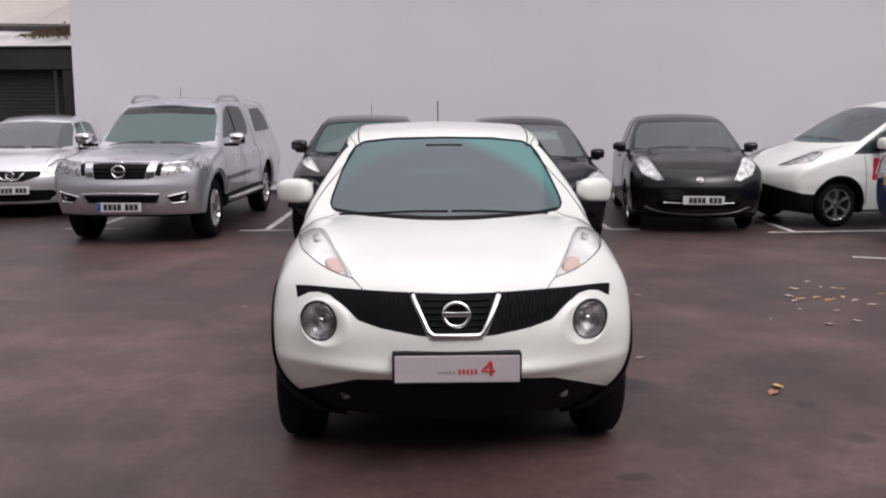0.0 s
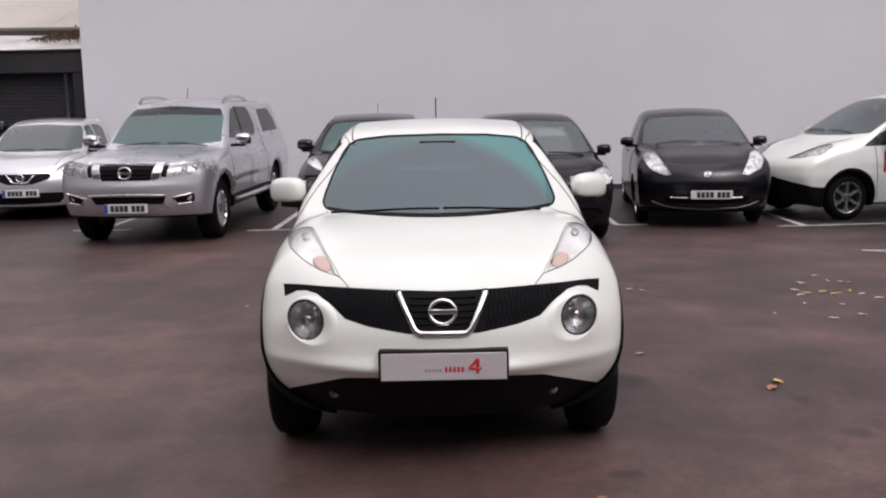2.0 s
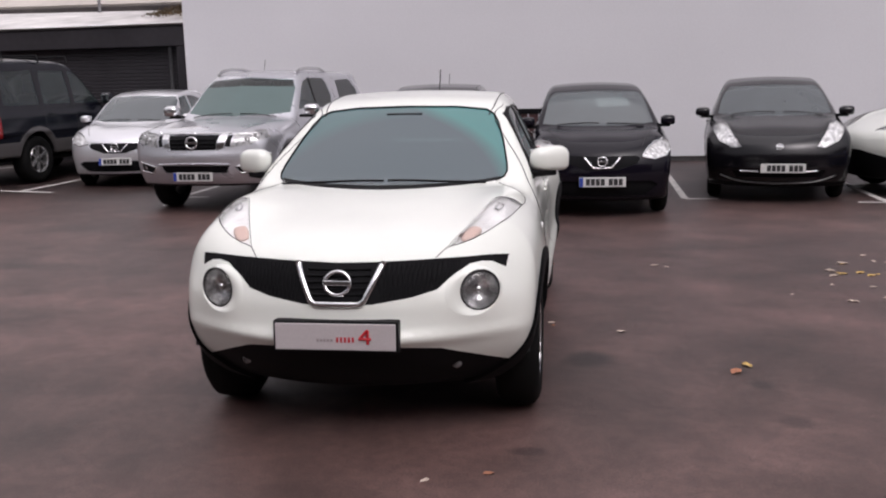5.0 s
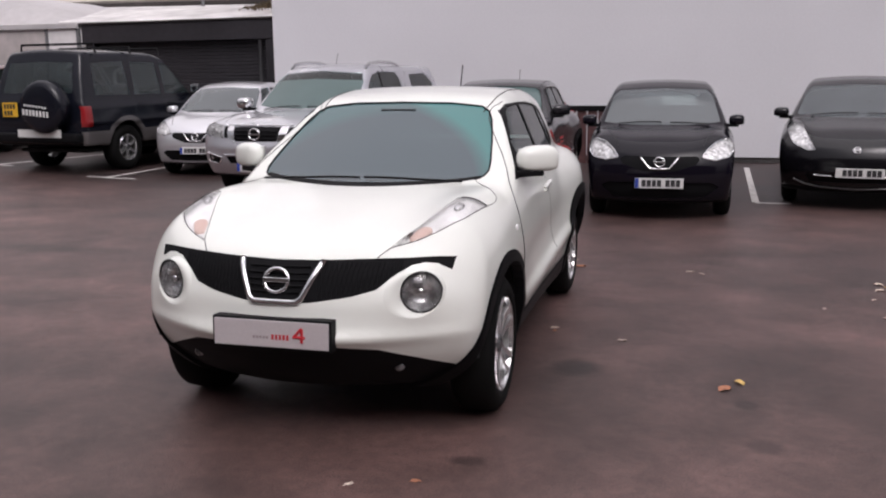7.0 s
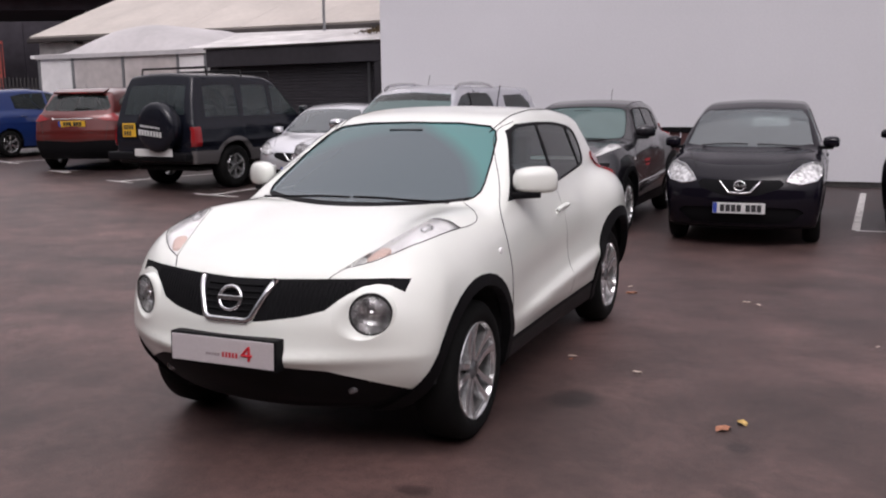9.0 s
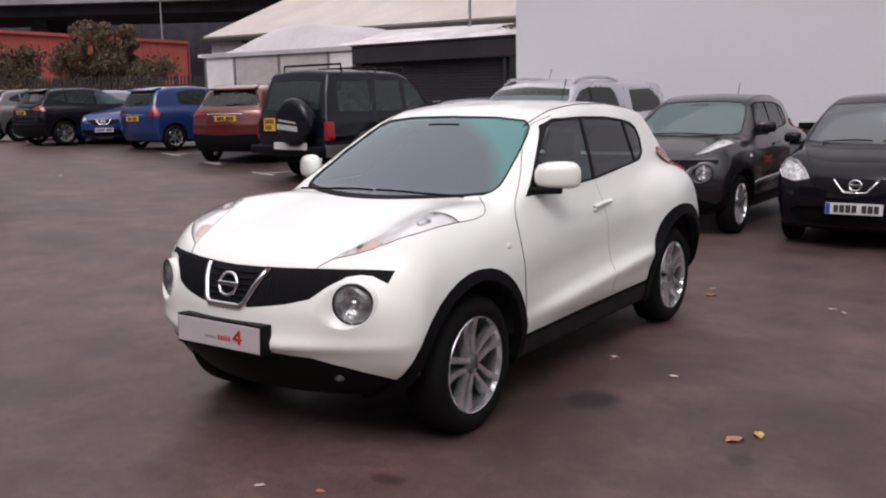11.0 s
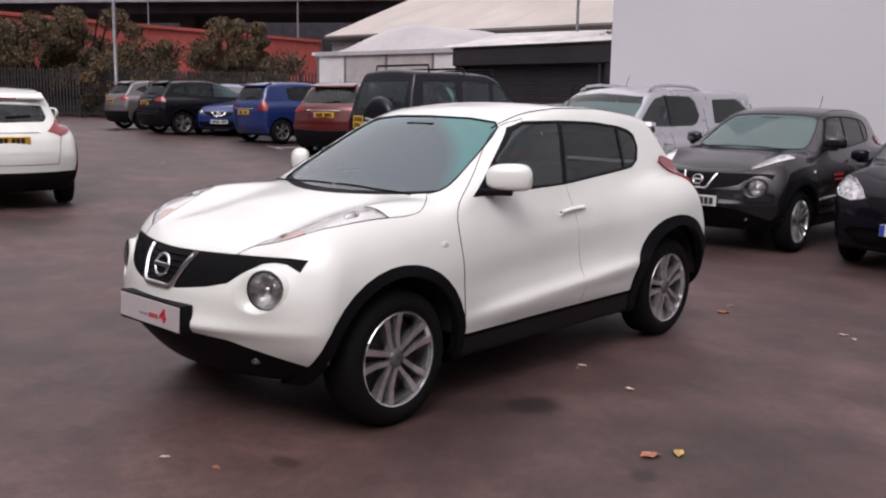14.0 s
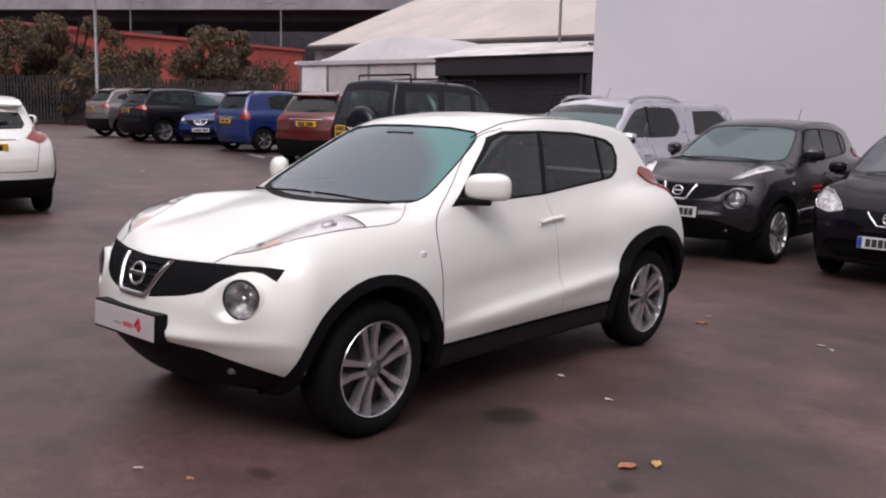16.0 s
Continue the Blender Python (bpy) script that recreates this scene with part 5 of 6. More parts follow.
SUV = dict(
    HATCH, y0=-0.93, y1=3.5, z1=1.61, wb=2.646, R=0.345, rim=0.23, face=0.86, tyre_w=0.215, arch=0.405, clad=0.445, belt=1.08, bottom=0.24, style=(True, 5),
    top=[(-1.1, 0.80), (-0.84, 0.93), (-0.4, 1.03), (0.1, 1.08), (0.4, 1.10), (1.0, 1.08), (2.6, 1.12), (3.4, 1.10)],
    front=[(0.2, -0.74), (0.4, -0.88), (0.7, -0.92), (0.95, -0.84), (1.05, -0.7)],
    rear=[(0.2, 3.3), (0.4, 3.43), (0.62, 3.47), (0.85, 3.42), (1.05, 3.38), (1.2, 3.25), (1.5, 2.98)], rear_bend=(0.28, 2.2),
    plan=[(-0.9, 0.80), (-0.4, 0.88), (0.1, 0.90), (1.2, 0.895), (2.6, 0.90), (3.4, 0.82)],
    side=[(0.2, -0.05), (0.45, -0.02), (0.65, 0.0), (0.9, -0.008), (1.08, -0.04), (1.2, -0.09)],
    roof=[(-0.3, 0.80), (0.3, 1.10), (1.05, 1.46), (1.3, 1.545), (1.7, 1.59), (2.4, 1.57), (2.95, 1.50), (3.15, 1.45), (3.5, 1.0)],
    cab=[(0.9, 0.87), (1.1, 0.82), (1.45, 0.67), (1.6, 0.60)], taper=[(-0.3, 0.94), (0.5, 1.0), (1.6, 1.0), (2.6, 0.95), (3.4, 0.84)], bumps=[("nose", 0, 0.55, 0.7, 0.06, 0.015), ("side", 2.65, 0.85, 0.4, 0.15, 0.015)],
    cuts=[("windscreen", "y", [(-0.05, 1.11), (0.5, 1.12), (0.70, 1.14), (0.62, 1.42), (0.55, 1.46), (-0.05, 1.475)], "screen"),
          ("rear_window", "y", [(-0.05, 1.13), (0.60, 1.15), (0.655, 1.2), (0.53, 1.42), (-0.05, 1.45)], "back")]
    + sides([(0.62, 1.12), (1.15, 1.42), (1.28, 1.465), (1.6, 1.49), (1.6, 1.11)], [(1.66, 1.11), (1.66, 1.49), (2.2, 1.475), (2.45, 1.44), (2.45, 1.16)], [(2.50, 1.17), (2.50, 1.435), (2.8, 1.32), (2.85, 1.24)])
    + [("headlamp", "y", [(0.46, 0.82), (0.84, 0.88), (0.84, 0.98), (0.50, 0.90)], "front"), ("grille", "y", [(-0.05, 0.7), (0.3, 0.72), (0.42, 0.9), (-0.05, 0.9)], "front"),
       ("air_intake", "y", [(-0.05, 0.35), (0.5, 0.37), (0.55, 0.55), (-0.05, 0.55)], "front"),
       ("tail_lamp", "y", [(0.46, 0.99), (0.60, 0.955), (0.95, 0.93), (0.95, 1.08), (0.70, 1.085)], "back"), ("rear_plastic", "y", [(-0.05, 0.1), (0.95, 0.1), (0.95, 0.60), (0.5, 0.592), (-0.05, 0.57)], "back"),
       ("sill_trim", "x", [(0.3, 0.1), (0.3, 0.36), (2.4, 0.38), (2.4, 0.1)], "side")],
    mirror=(0.97, 0.66, 1.13), mirror_size=(0.10, 0.10, 0.07), seat_y=1.45, seat_z=0.64, dash_y=0.5, dash_z=1.05,
    gaps=[("side", [(0.42, 1.06), (0.46, 0.7), (0.52, 0.38)], 0.004), ("side", [(1.63, 1.08), (1.64, 0.7), (1.6, 0.38)], 0.004)], bars=[("front", [(0.24, 0.88), (0.12, 0.72), (0.0, 0.71)], 0.012, "chrome", "chrome_v")],
    handles=[[(1.35, 0.98), (1.54, 0.985)], [(2.25, 1.0), (2.42, 1.0)]], plate_rear=(0.905, 0.010, 8), plate=(0, 0.6, -2, 0.012), badge=(0.82, 0.055, -10, 0.01), aerial=(2.7, 1.54, 0.1),
)


def rear_details(root, f, S, wiper_z, key):
    """Rear wiper, roof spoiler, boot gap and a chrome strip."""
    def back(pts, off):
        q = meet(f, [(x, S["y1"] + 0.5, z) for x, z in pts], (0, -1, 0))
        return [(a, b + off, c) for a, b, c in q]
    line_part("rear_wiper", root, back(dense([(0.0, wiper_z), (-0.30, wiper_z + 0.02)], 0.05), 0.012), 0.010, M["trim"], 5)
    line_part("boot_strip", root, back(dense([(-0.40, S["plate_rear"][0] + 0.09), (0.40, S["plate_rear"][0] + 0.09)], 0.05), 0.006), 0.010, M["chrome"], 6)
    line_part("boot_gap", root, back(dense([(-0.60, 0.60), (0.60, 0.60)], 0.05), 0.0), 0.004, M["gap"], 4)
    line_part("boot_gap", root, back(dense([(0.60, 0.60), (0.66, 0.95)], 0.05), 0.0), 0.004, M["gap"], 4)
    line_part("boot_gap", root, back(dense([(-0.60, 0.60), (-0.66, 0.95)], 0.05), 0.0), 0.004, M["gap"], 4)
    q = back([(0, S["z1"] - 0.16)], 0)[0]
    sp = part("roof_spoiler", box_bm(-0.50, 0.50, -0.22, 0.05, -0.018, 0.018, 0.012, 2), M[key], root, smooth=True)
    sp.matrix_local = pose(0, q[1] + 0.0, q[2] + 0.035, -14, 0, 0)
    part("brake_light", box_bm(-0.16, 0.16, 0.045, 0.055, -0.012, 0.008, 0.003, 1), M["redlens"], sp)


grey_compact = copy_thing(show_car, pose(0, 0, 0))
grey_compact.name = "grey_crossover"
for o in list(grey_compact.children_recursive):
    if o.name.split(".")[0] in ("plate_holder", "dealer_plate", "print_bar", "red_numeral", "amber_bulb"):
        bpy.data.objects.remove(o)
repaint(grey_compact, "white", "slate")
repaint(grey_compact, "screen_wiped", "screen_teal")
q = on_front(compact_f, [(0, 0.56)], 0.012)[0]
plate(grey_compact, False, pose(0, q[1], 0.56, -3, 0, 0))
tagged(park(grey_compact, -0.83, 6.82, 0), "dark grey metallic crossover with small red door lettering bars", "car")
for z, y, w, hh, k in ((0.80, 0.86, 0.30, 0.030, "inkred"), (0.745, 0.90, 0.24, 0.022, "inkred")):
    q = on_side(compact_f, [(y + w / 2, z)], 0.001)[0]
    part("door_lettering", box_bm(q[0] - 0.012, q[0] + 0.002, y, y + w, z - hh / 2, z + hh / 2), M[k], grey_compact)
q = on_side(compact_f, dense([(0.48, 0.549), (1.0, 0.554), (1.75, 0.572)], 0.08), 0.004)
line_part("door_strip", grey_compact, [tuple(a) for a in q], 0.017, M["alloy"], 6, label="bright strip along the foot of the doors")

black_hatch, hatch_f = build_car("black_hatchback", HATCH, "night", "black small hatchback with chrome V and paper behind its windscreen", h=0.032)
rear_details(black_hatch, hatch_f, HATCH, 1.10, "night")
silver_hatch = copy_thing(black_hatch, pose(0, 0, 0))
silver_hatch.name = "silver_hatchback"
repaint(silver_hatch, "night", "silver_b")
tagged(park(silver_hatch, -6.27, 9.92, 8), "silver small hatchback parked between a pickup and an off-roader", "car")
blue_hatch = copy_thing(black_hatch, pose(0, 0, 0))
blue_hatch.name = "blue_hatchback"
repaint(blue_hatch, "night", "blue")
tagged(park(blue_hatch, 8.70, 6.42, 90), "dark blue hatchback seen from its rear corner", "car")
far_blue = copy_thing(blue_hatch, pose(0, 0, 0))
far_blue.name = "blue_hatchback"
tagged(park(far_blue, -17.2, 15.2, 177), "bright blue hatchback parked tail out in the row", "car")
far_blue.matrix_basis = far_blue.matrix_basis @ Matrix.Scale(1.1, 4)
far_blue_b = copy_thing(blue_hatch, pose(0, 0, 0))
far_blue_b.name = "blue_hatchback"
tagged(park(far_blue_b, -20.0, 12.9, 48), "bright blue hatchback parked nose out beside another", "car")
tagged(park(black_hatch, 1.31, 6.75, 1.5), "black small hatchback with chrome V and paper behind its windscreen", "car")
# white sheet put in for a bright reflection on the screen
sheet = part("paper_sheet", box_bm(-0.20, 0.20, -0.11, 0.11, -0.002, 0.002), M["paper"], black_hatch, "white paper behind the windscreen")
sheet.matrix_local = pose(0.20, 0.70, 1.285, 30, 0, 6)

electric, electro_f = build_car("electric_hatchback", ELECTRO, "plum", "dark plum electric hatchback with tall clear headlamps", h=0.034)
park(electric, 3.62, 8.1, -8)
pickup, pick_f = build_car("pickup_truck", PICKUP, "silver", "silver double-cab pickup truck with a hard canopy and roof rails", "pickup", h=0.036)
for s in (1, -1):
    v, fc = tube([(s * 0.59, 1.32, 1.73), (s * 0.595, 1.48, 1.795), (s * 0.60, 1.8, 1.820), (s * 0.60, 2.3, 1.818), (s * 0.595, 2.55, 1.79), (s * 0.59, 2.72, 1.735)], 0.024, 8)
    put("roof_rail", mesh_of("roof_rail", v, fc, M["alloy"]), pickup)
    v, fc = tube([(s * 0.86, 0.50, 0.46), (s * 0.93, 0.62, 0.44), (s * 0.93, 2.5, 0.44), (s * 0.86, 2.62, 0.46)], 0.035, 8, 1.3)
    put("side_step", mesh_of("side_step", v, fc, M["alloy"]), pickup)
for s in (1, -1):
    for x, z, r in ((0.665, 0.932, 0.040), (0.768, 0.962, 0.042)):
        q = on_front(pick_f, [(s * x, z)], -0.012)[0]
        ring = put("projector", mesh_of("projector", *lathe([(-0.004, 0.001), (0.0, r * 0.55), (0.012, r * 0.7), (0.0, r * 0.8), (-0.006, r), (0.02, r)], 24), M["lampin"]), pickup, pose(q[0], q[1], q[2], 0, 0, 90 + s * 14))
    q = on_front(pick_f, [(s * 0.70, 0.61)], -0.016)[0]
    put("fog_lamp", mesh_of("fog_lamp", *lathe([(0.0, 0.001), (0.0, 0.035), (0.01, 0.045), (0.03, 0.048)], 20), M["lampin"]), pickup, pose(q[0], q[1], q[2], 0, 0, 90 + s * 16))
park(pickup, -3.62, 7.3, -2.5)
van, van_f = build_car("white_van", VAN, "white", "white electric van with black lower bumper", "van", h=0.036)
for k, (y, z, w, hh) in enumerate(((0.50, 0.80, 0.09, 0.30), (0.63, 0.74, 0.20, 0.22), (0.90, 0.80, 0.30, 0.30))):
    q = on_side(van_f, [(y + w / 2, z)], 0.001)[0]
    part("door_graphic", box_bm(q[0] - 0.010, q[0] + 0.003, y, y + w, z - hh / 2, z + hh / 2, 0.002, 1), M[("inkred", "ink", "inkred")[k]], van, "red and dark door graphic")
park(van, 5.467, 8.732, -78)
offroad, pat_f = build_car("off_roader", OFFROAD, "navy", "dark navy boxy off-roader with spare wheel on its tailgate", "car", h=0.036)
v, fc = lathe([(0.0, 0.001), (0.02, 0.30), (0.0, 0.375), (-0.06, 0.40), (-0.20, 0.40), (-0.24, 0.36)], 40)
spare = put("spare_wheel_cover", mesh_of("spare_wheel_cover", v, fc, M["navy"]), offroad, pose(-0.34, 3.66, 1.02, 0, 0, 90))
for z, w, hh in ((-0.07, 0.52, 0.085), (0.03, 0.44, 0.030)):
    for k in range(8):
        y0 = -w / 2 - 0.06 + k * w / 8
        part("lettering_bar", box_bm(0.0205, 0.0235, y0, y0 + w / 8 * 0.66, z - hh / 2 - k * 0.006, z + hh / 2 - k * 0.006), M["plate"], spare)
square = part("number_plate", box_bm(-0.15, 0.15, -0.004, 0.006, -0.11, 0.11, 0.003, 1), M["platey"], offroad, "square yellow number plate with dark bars")
square.matrix_local = pose(0.46, 3.45, 0.97, 0, 0, 180)
for zz in (0.05, -0.05):
    for k in range(4 if zz > 0 else 3):
        part("character_bar", box_bm(-0.115 + k * 0.06, -0.072 + k * 0.06, -0.0065, -0.003, zz - 0.037, zz + 0.037), M["ink"], square)
part("rear_bumper", box_bm(-0.88, 0.88, 3.38, 3.56, 0.48, 0.62, 0.03, 2), M["trim"], offroad, smooth=True)
part("bumper_plate", box_bm(-0.62, 0.22, 3.562, 3.575, 0.56, 0.68, 0.01, 1), M["plate"], offroad, "white reflective bumper strip")
for y, z in ((2.85, 1.965), (2.05, 1.925), (1.35, 1.918)):
    v, fc = tube([(-0.74, y, 1.82), (-0.72, y, z), (0.72, y, z), (0.74, y, 1.82)], 0.018, 8)
    put("roof_bar", mesh_of("roof_bar", v, fc, M["trim"]), offroad)
park(offroad, -8.57, 12.62, 174, 2.42)
offroad.matrix_basis = offroad.matrix_basis @ Matrix.Scale(1.09, 4)
red_car, suv_f = build_car("red_crossover", SUV, "red", "copper red crossover parked tail out with yellow rear plate", h=0.036)
rear_details(red_car, suv_f, SUV, 1.17, "red")
white_car = copy_thing(show_car, pose(0, 0, 0))
white_car.name = "white_crossover"
for o in list(white_car.children_recursive):
    if o.name.split(".")[0] in ("plate_holder", "dealer_plate", "print_bar", "red_numeral"):
        bpy.data.objects.remove(o)
repaint(white_car, "screen_wiped", "screen_grey")
rear_details(white_car, compact_f, dict(COMPACT, plate_rear=(0.92, 0.010, 8)), 1.20, "white")
q = meet(compact_f, [(0, 4.0, 0.91)], (0, -1, 0))[0]
plate(white_car, True, pose(0, q[1] + 0.016, 0.91, 14, 0, 180), bars=((0.05, 0.045), (0.105, 0.045), (0.16, 0.045), (0.25, 0.045), (0.305, 0.045), (0.36, 0.045)))
tagged(park(white_car, -11.36, 2.77, -106), "white crossover seen from behind with yellow rear plate", "car")
dark_car = copy_thing(red_car, pose(0, 0, 0))
dark_car.name = "dark_crossover"
repaint(dark_car, "red", "black")
tagged(park(dark_car, -20.7, 14.3, 176), "dark grey crossover in the far row with red tail lamps", "car")
far_grey = copy_thing(red_car, pose(0, 0, 0))
far_grey.name = "silver_crossover"
repaint(far_grey, "red", "grey")
tagged(park(far_grey, -24.1, 15.0, 176), "mid silver crossover at the end of the far row", "car")
park(red_car, -13.85, 14.3, 199)
red_car.matrix_basis = red_car.matrix_basis @ Matrix.Scale(1.12, 4)


# ---------------------------------------------------------------- ground and walls
def slab(name, x0, x1, y0, y1, z0, z1, material, label="", kind="structure", cat="", bevel=0.0, m=None):
    ob = put(name, bm_mesh(name, box_bm(x0, x1, y0, y1, z0, z1, bevel), material), None, m)
    return tagged(ob, label, cat or name.replace("_", " "), kind=kind)


def asphalt():
    """Damp tarmac: fine stones, broad patches, dark oil marks."""
    m = mat("asphalt", (0.104, 0.0655, 0.0605), 0.50, grain=0.5, scale=110, bump=0.4, vary=0.42, big=0.4, tint=(1.0, 0.8, 0.75))
    n, l = m.node_tree.nodes, m.node_tree.links
    b = n["Principled BSDF"]
    src = b.inputs["Base Color"].links[0].from_socket
    co = n.new("ShaderNodeTexCoord").outputs["Object"]
    warp = n.new("ShaderNodeTexNoise")
    warp.inputs["Scale"].default_value, warp.inputs["Detail"].default_value = 4.0, 5
    l.new(co, warp.inputs["Vector"])
    # patches of wear, long dragged streaks and pale grit
    for sc, stretch, lo, hi, a0, a1 in ((1.7, (1, 1, 1), 0.35, 0.65, 0.72, 1.22), (1.1, (0.6, 1.3, 1), 0.38, 0.62, 0.80, 1.14), (4.5, (1, 1, 1), 0.36, 0.66, 0.84, 1.14), (16.0, (1, 1, 1), 0.30, 0.72, 0.80, 1.22), (420.0, (1, 1, 1), 0.62, 0.74, 1.0, 1.7)):
        mp, nz, rp, mx = n.new("ShaderNodeMapping"), n.new("ShaderNodeTexNoise"), n.new("ShaderNodeMapRange"), n.new("ShaderNodeMix")
        mp.inputs["Scale"].default_value = stretch
        mp.inputs["Rotation"].default_value = (0, 0, 0.5)
        nz.inputs["Scale"].default_value, nz.inputs["Detail"].default_value = sc, 5
        rp.inputs["From Min"].default_value, rp.inputs["From Max"].default_value, rp.inputs["To Min"].default_value, rp.inputs["To Max"].default_value = lo, hi, a0, a1
        mx.data_type, mx.blend_type = "RGBA", "MULTIPLY"
        mx.inputs["Factor"].default_value = 1
        l.new(co, mp.inputs["Vector"]), l.new(mp.outputs[0], nz.inputs["Vector"]), l.new(nz.outputs["Fac"], rp.inputs["Value"])
        l.new(src, mx.inputs[6]), l.new(rp.outputs["Result"], mx.inputs[7])
        src = mx.outputs[2]
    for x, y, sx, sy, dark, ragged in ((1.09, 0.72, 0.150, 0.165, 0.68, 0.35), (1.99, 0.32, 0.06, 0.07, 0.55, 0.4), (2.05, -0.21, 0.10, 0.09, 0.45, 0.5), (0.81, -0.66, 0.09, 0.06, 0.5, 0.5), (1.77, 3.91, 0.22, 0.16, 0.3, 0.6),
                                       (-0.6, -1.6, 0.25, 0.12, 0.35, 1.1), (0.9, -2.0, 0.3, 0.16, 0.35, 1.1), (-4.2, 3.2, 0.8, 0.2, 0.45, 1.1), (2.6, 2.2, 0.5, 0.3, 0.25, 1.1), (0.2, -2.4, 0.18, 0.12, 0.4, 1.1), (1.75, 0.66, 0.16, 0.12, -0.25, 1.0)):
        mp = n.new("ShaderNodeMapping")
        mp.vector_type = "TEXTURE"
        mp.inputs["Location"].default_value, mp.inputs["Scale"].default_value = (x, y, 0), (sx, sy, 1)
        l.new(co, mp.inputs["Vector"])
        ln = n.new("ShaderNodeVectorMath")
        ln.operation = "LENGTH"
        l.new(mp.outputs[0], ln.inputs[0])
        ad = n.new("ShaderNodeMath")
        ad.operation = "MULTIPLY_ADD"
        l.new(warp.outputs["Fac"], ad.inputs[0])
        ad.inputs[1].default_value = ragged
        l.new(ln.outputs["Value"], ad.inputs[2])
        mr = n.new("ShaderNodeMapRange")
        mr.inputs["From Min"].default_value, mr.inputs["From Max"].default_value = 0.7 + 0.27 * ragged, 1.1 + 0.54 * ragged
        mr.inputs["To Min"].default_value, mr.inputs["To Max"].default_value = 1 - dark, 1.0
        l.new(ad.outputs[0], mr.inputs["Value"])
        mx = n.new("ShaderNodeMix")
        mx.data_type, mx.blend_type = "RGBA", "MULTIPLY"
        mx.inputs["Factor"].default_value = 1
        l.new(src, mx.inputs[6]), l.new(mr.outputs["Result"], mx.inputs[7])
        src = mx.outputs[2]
    # bays by the wall: darker tarmac, and the parked cars' shade painted in
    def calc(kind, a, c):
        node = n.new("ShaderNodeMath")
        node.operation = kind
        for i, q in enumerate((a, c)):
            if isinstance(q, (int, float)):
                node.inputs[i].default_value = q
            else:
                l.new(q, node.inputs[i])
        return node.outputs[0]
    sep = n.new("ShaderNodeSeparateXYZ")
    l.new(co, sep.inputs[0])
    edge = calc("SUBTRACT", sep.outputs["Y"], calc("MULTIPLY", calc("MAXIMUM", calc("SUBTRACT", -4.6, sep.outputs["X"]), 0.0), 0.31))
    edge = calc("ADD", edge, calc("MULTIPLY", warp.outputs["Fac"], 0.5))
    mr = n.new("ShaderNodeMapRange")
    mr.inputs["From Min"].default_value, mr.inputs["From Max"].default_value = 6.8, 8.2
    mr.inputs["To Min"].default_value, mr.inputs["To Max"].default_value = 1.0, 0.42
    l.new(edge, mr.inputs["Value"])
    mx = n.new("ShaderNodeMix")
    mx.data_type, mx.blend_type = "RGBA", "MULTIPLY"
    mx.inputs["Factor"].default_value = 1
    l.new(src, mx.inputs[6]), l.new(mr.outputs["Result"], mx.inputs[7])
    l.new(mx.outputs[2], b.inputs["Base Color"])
    return m


def worn_paint():
    """White road paint, patchy where it has worn off."""
    return mat("road_paint", (0.62, 0.60, 0.58), 0.7, grain=0.3, scale=60, vary=0.3, big=6, bump=0.2)


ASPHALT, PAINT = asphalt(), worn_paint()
WALL = mat("white_render", (0.655, 0.65, 0.68), 0.9, grain=0.025, scale=25, vary=0.05, big=0.35, bump=0.06)
PLINTH = mat("dark_plinth", (0.06, 0.055, 0.055), 0.8, grain=0.3, scale=20, vary=0.3)
DARK = mat("dark_steel_shutter", (0.033, 0.030, 0.035), 0.5, 0.2, grain=0.15, scale=8, vary=0.25, big=0.8)
CANVAS = mat("cream_canvas", (0.50, 0.455, 0.415), 0.7, grain=0.06, scale=6, vary=0.14, big=0.5)
CANVASW = mat("white_canvas", (0.74, 0.72, 0.72), 0.6, grain=0.06, scale=6, vary=0.15, big=0.8)
PORCH = mat("grey_white_canvas", (0.47, 0.45, 0.455), 0.6, grain=0.06, scale=6, vary=0.15, big=0.8)
BEIGE = mat("beige_panel", (0.47, 0.43, 0.42), 0.6, grain=0.1, scale=5, vary=0.15)
GUTTER = mat("brown_gutter", (0.05, 0.042, 0.04), 0.6, grain=0.3, scale=10, vary=0.4)
MOSS = mat("mossy_panel", (0.66, 0.64, 0.63), 0.8, grain=0.25, scale=2.2, vary=0.25, big=0.5)
FENCE = mat("dull_fence_steel", (0.038, 0.035, 0.036), 0.6, 0.3, grain=0.2, scale=12, vary=0.3)
STEEL = mat("grey_galvanised_steel", (0.25, 0.25, 0.26), 0.45, 0.6, grain=0.15, scale=12, vary=0.2)
REDWALL = mat("brick_red_cladding", (0.49, 0.105, 0.085), 0.75, grain=0.12, scale=2, vary=0.2, big=0.12)
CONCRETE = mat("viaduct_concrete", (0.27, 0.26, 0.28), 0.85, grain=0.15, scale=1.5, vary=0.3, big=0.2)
SHADE = mat("under_deck_shade", (0.048, 0.042, 0.054), 0.8, grain=0.3, scale=1, vary=0.3, big=0.1)
LEAFM = [mat("leaf_yellow", (0.55, 0.37, 0.12), 0.6, grain=0.2, scale=60, vary=0.3, big=20), mat("leaf_orange", (0.42, 0.18, 0.10), 0.6, grain=0.2, scale=60, vary=0.3, big=20), mat("leaf_pale", (0.55, 0.46, 0.39), 0.6, grain=0.2, scale=60, vary=0.3, big=20)]
FOLIAGE = mat("autumn_foliage", (0.095, 0.080, 0.046), 0.7, grain=0.5, scale=3, vary=0.6, big=0.6, tint=(1.4, 0.8, 0.3))
BARK = mat("bark", (0.06, 0.045, 0.035), 0.9, grain=0.4, scale=20, vary=0.3)

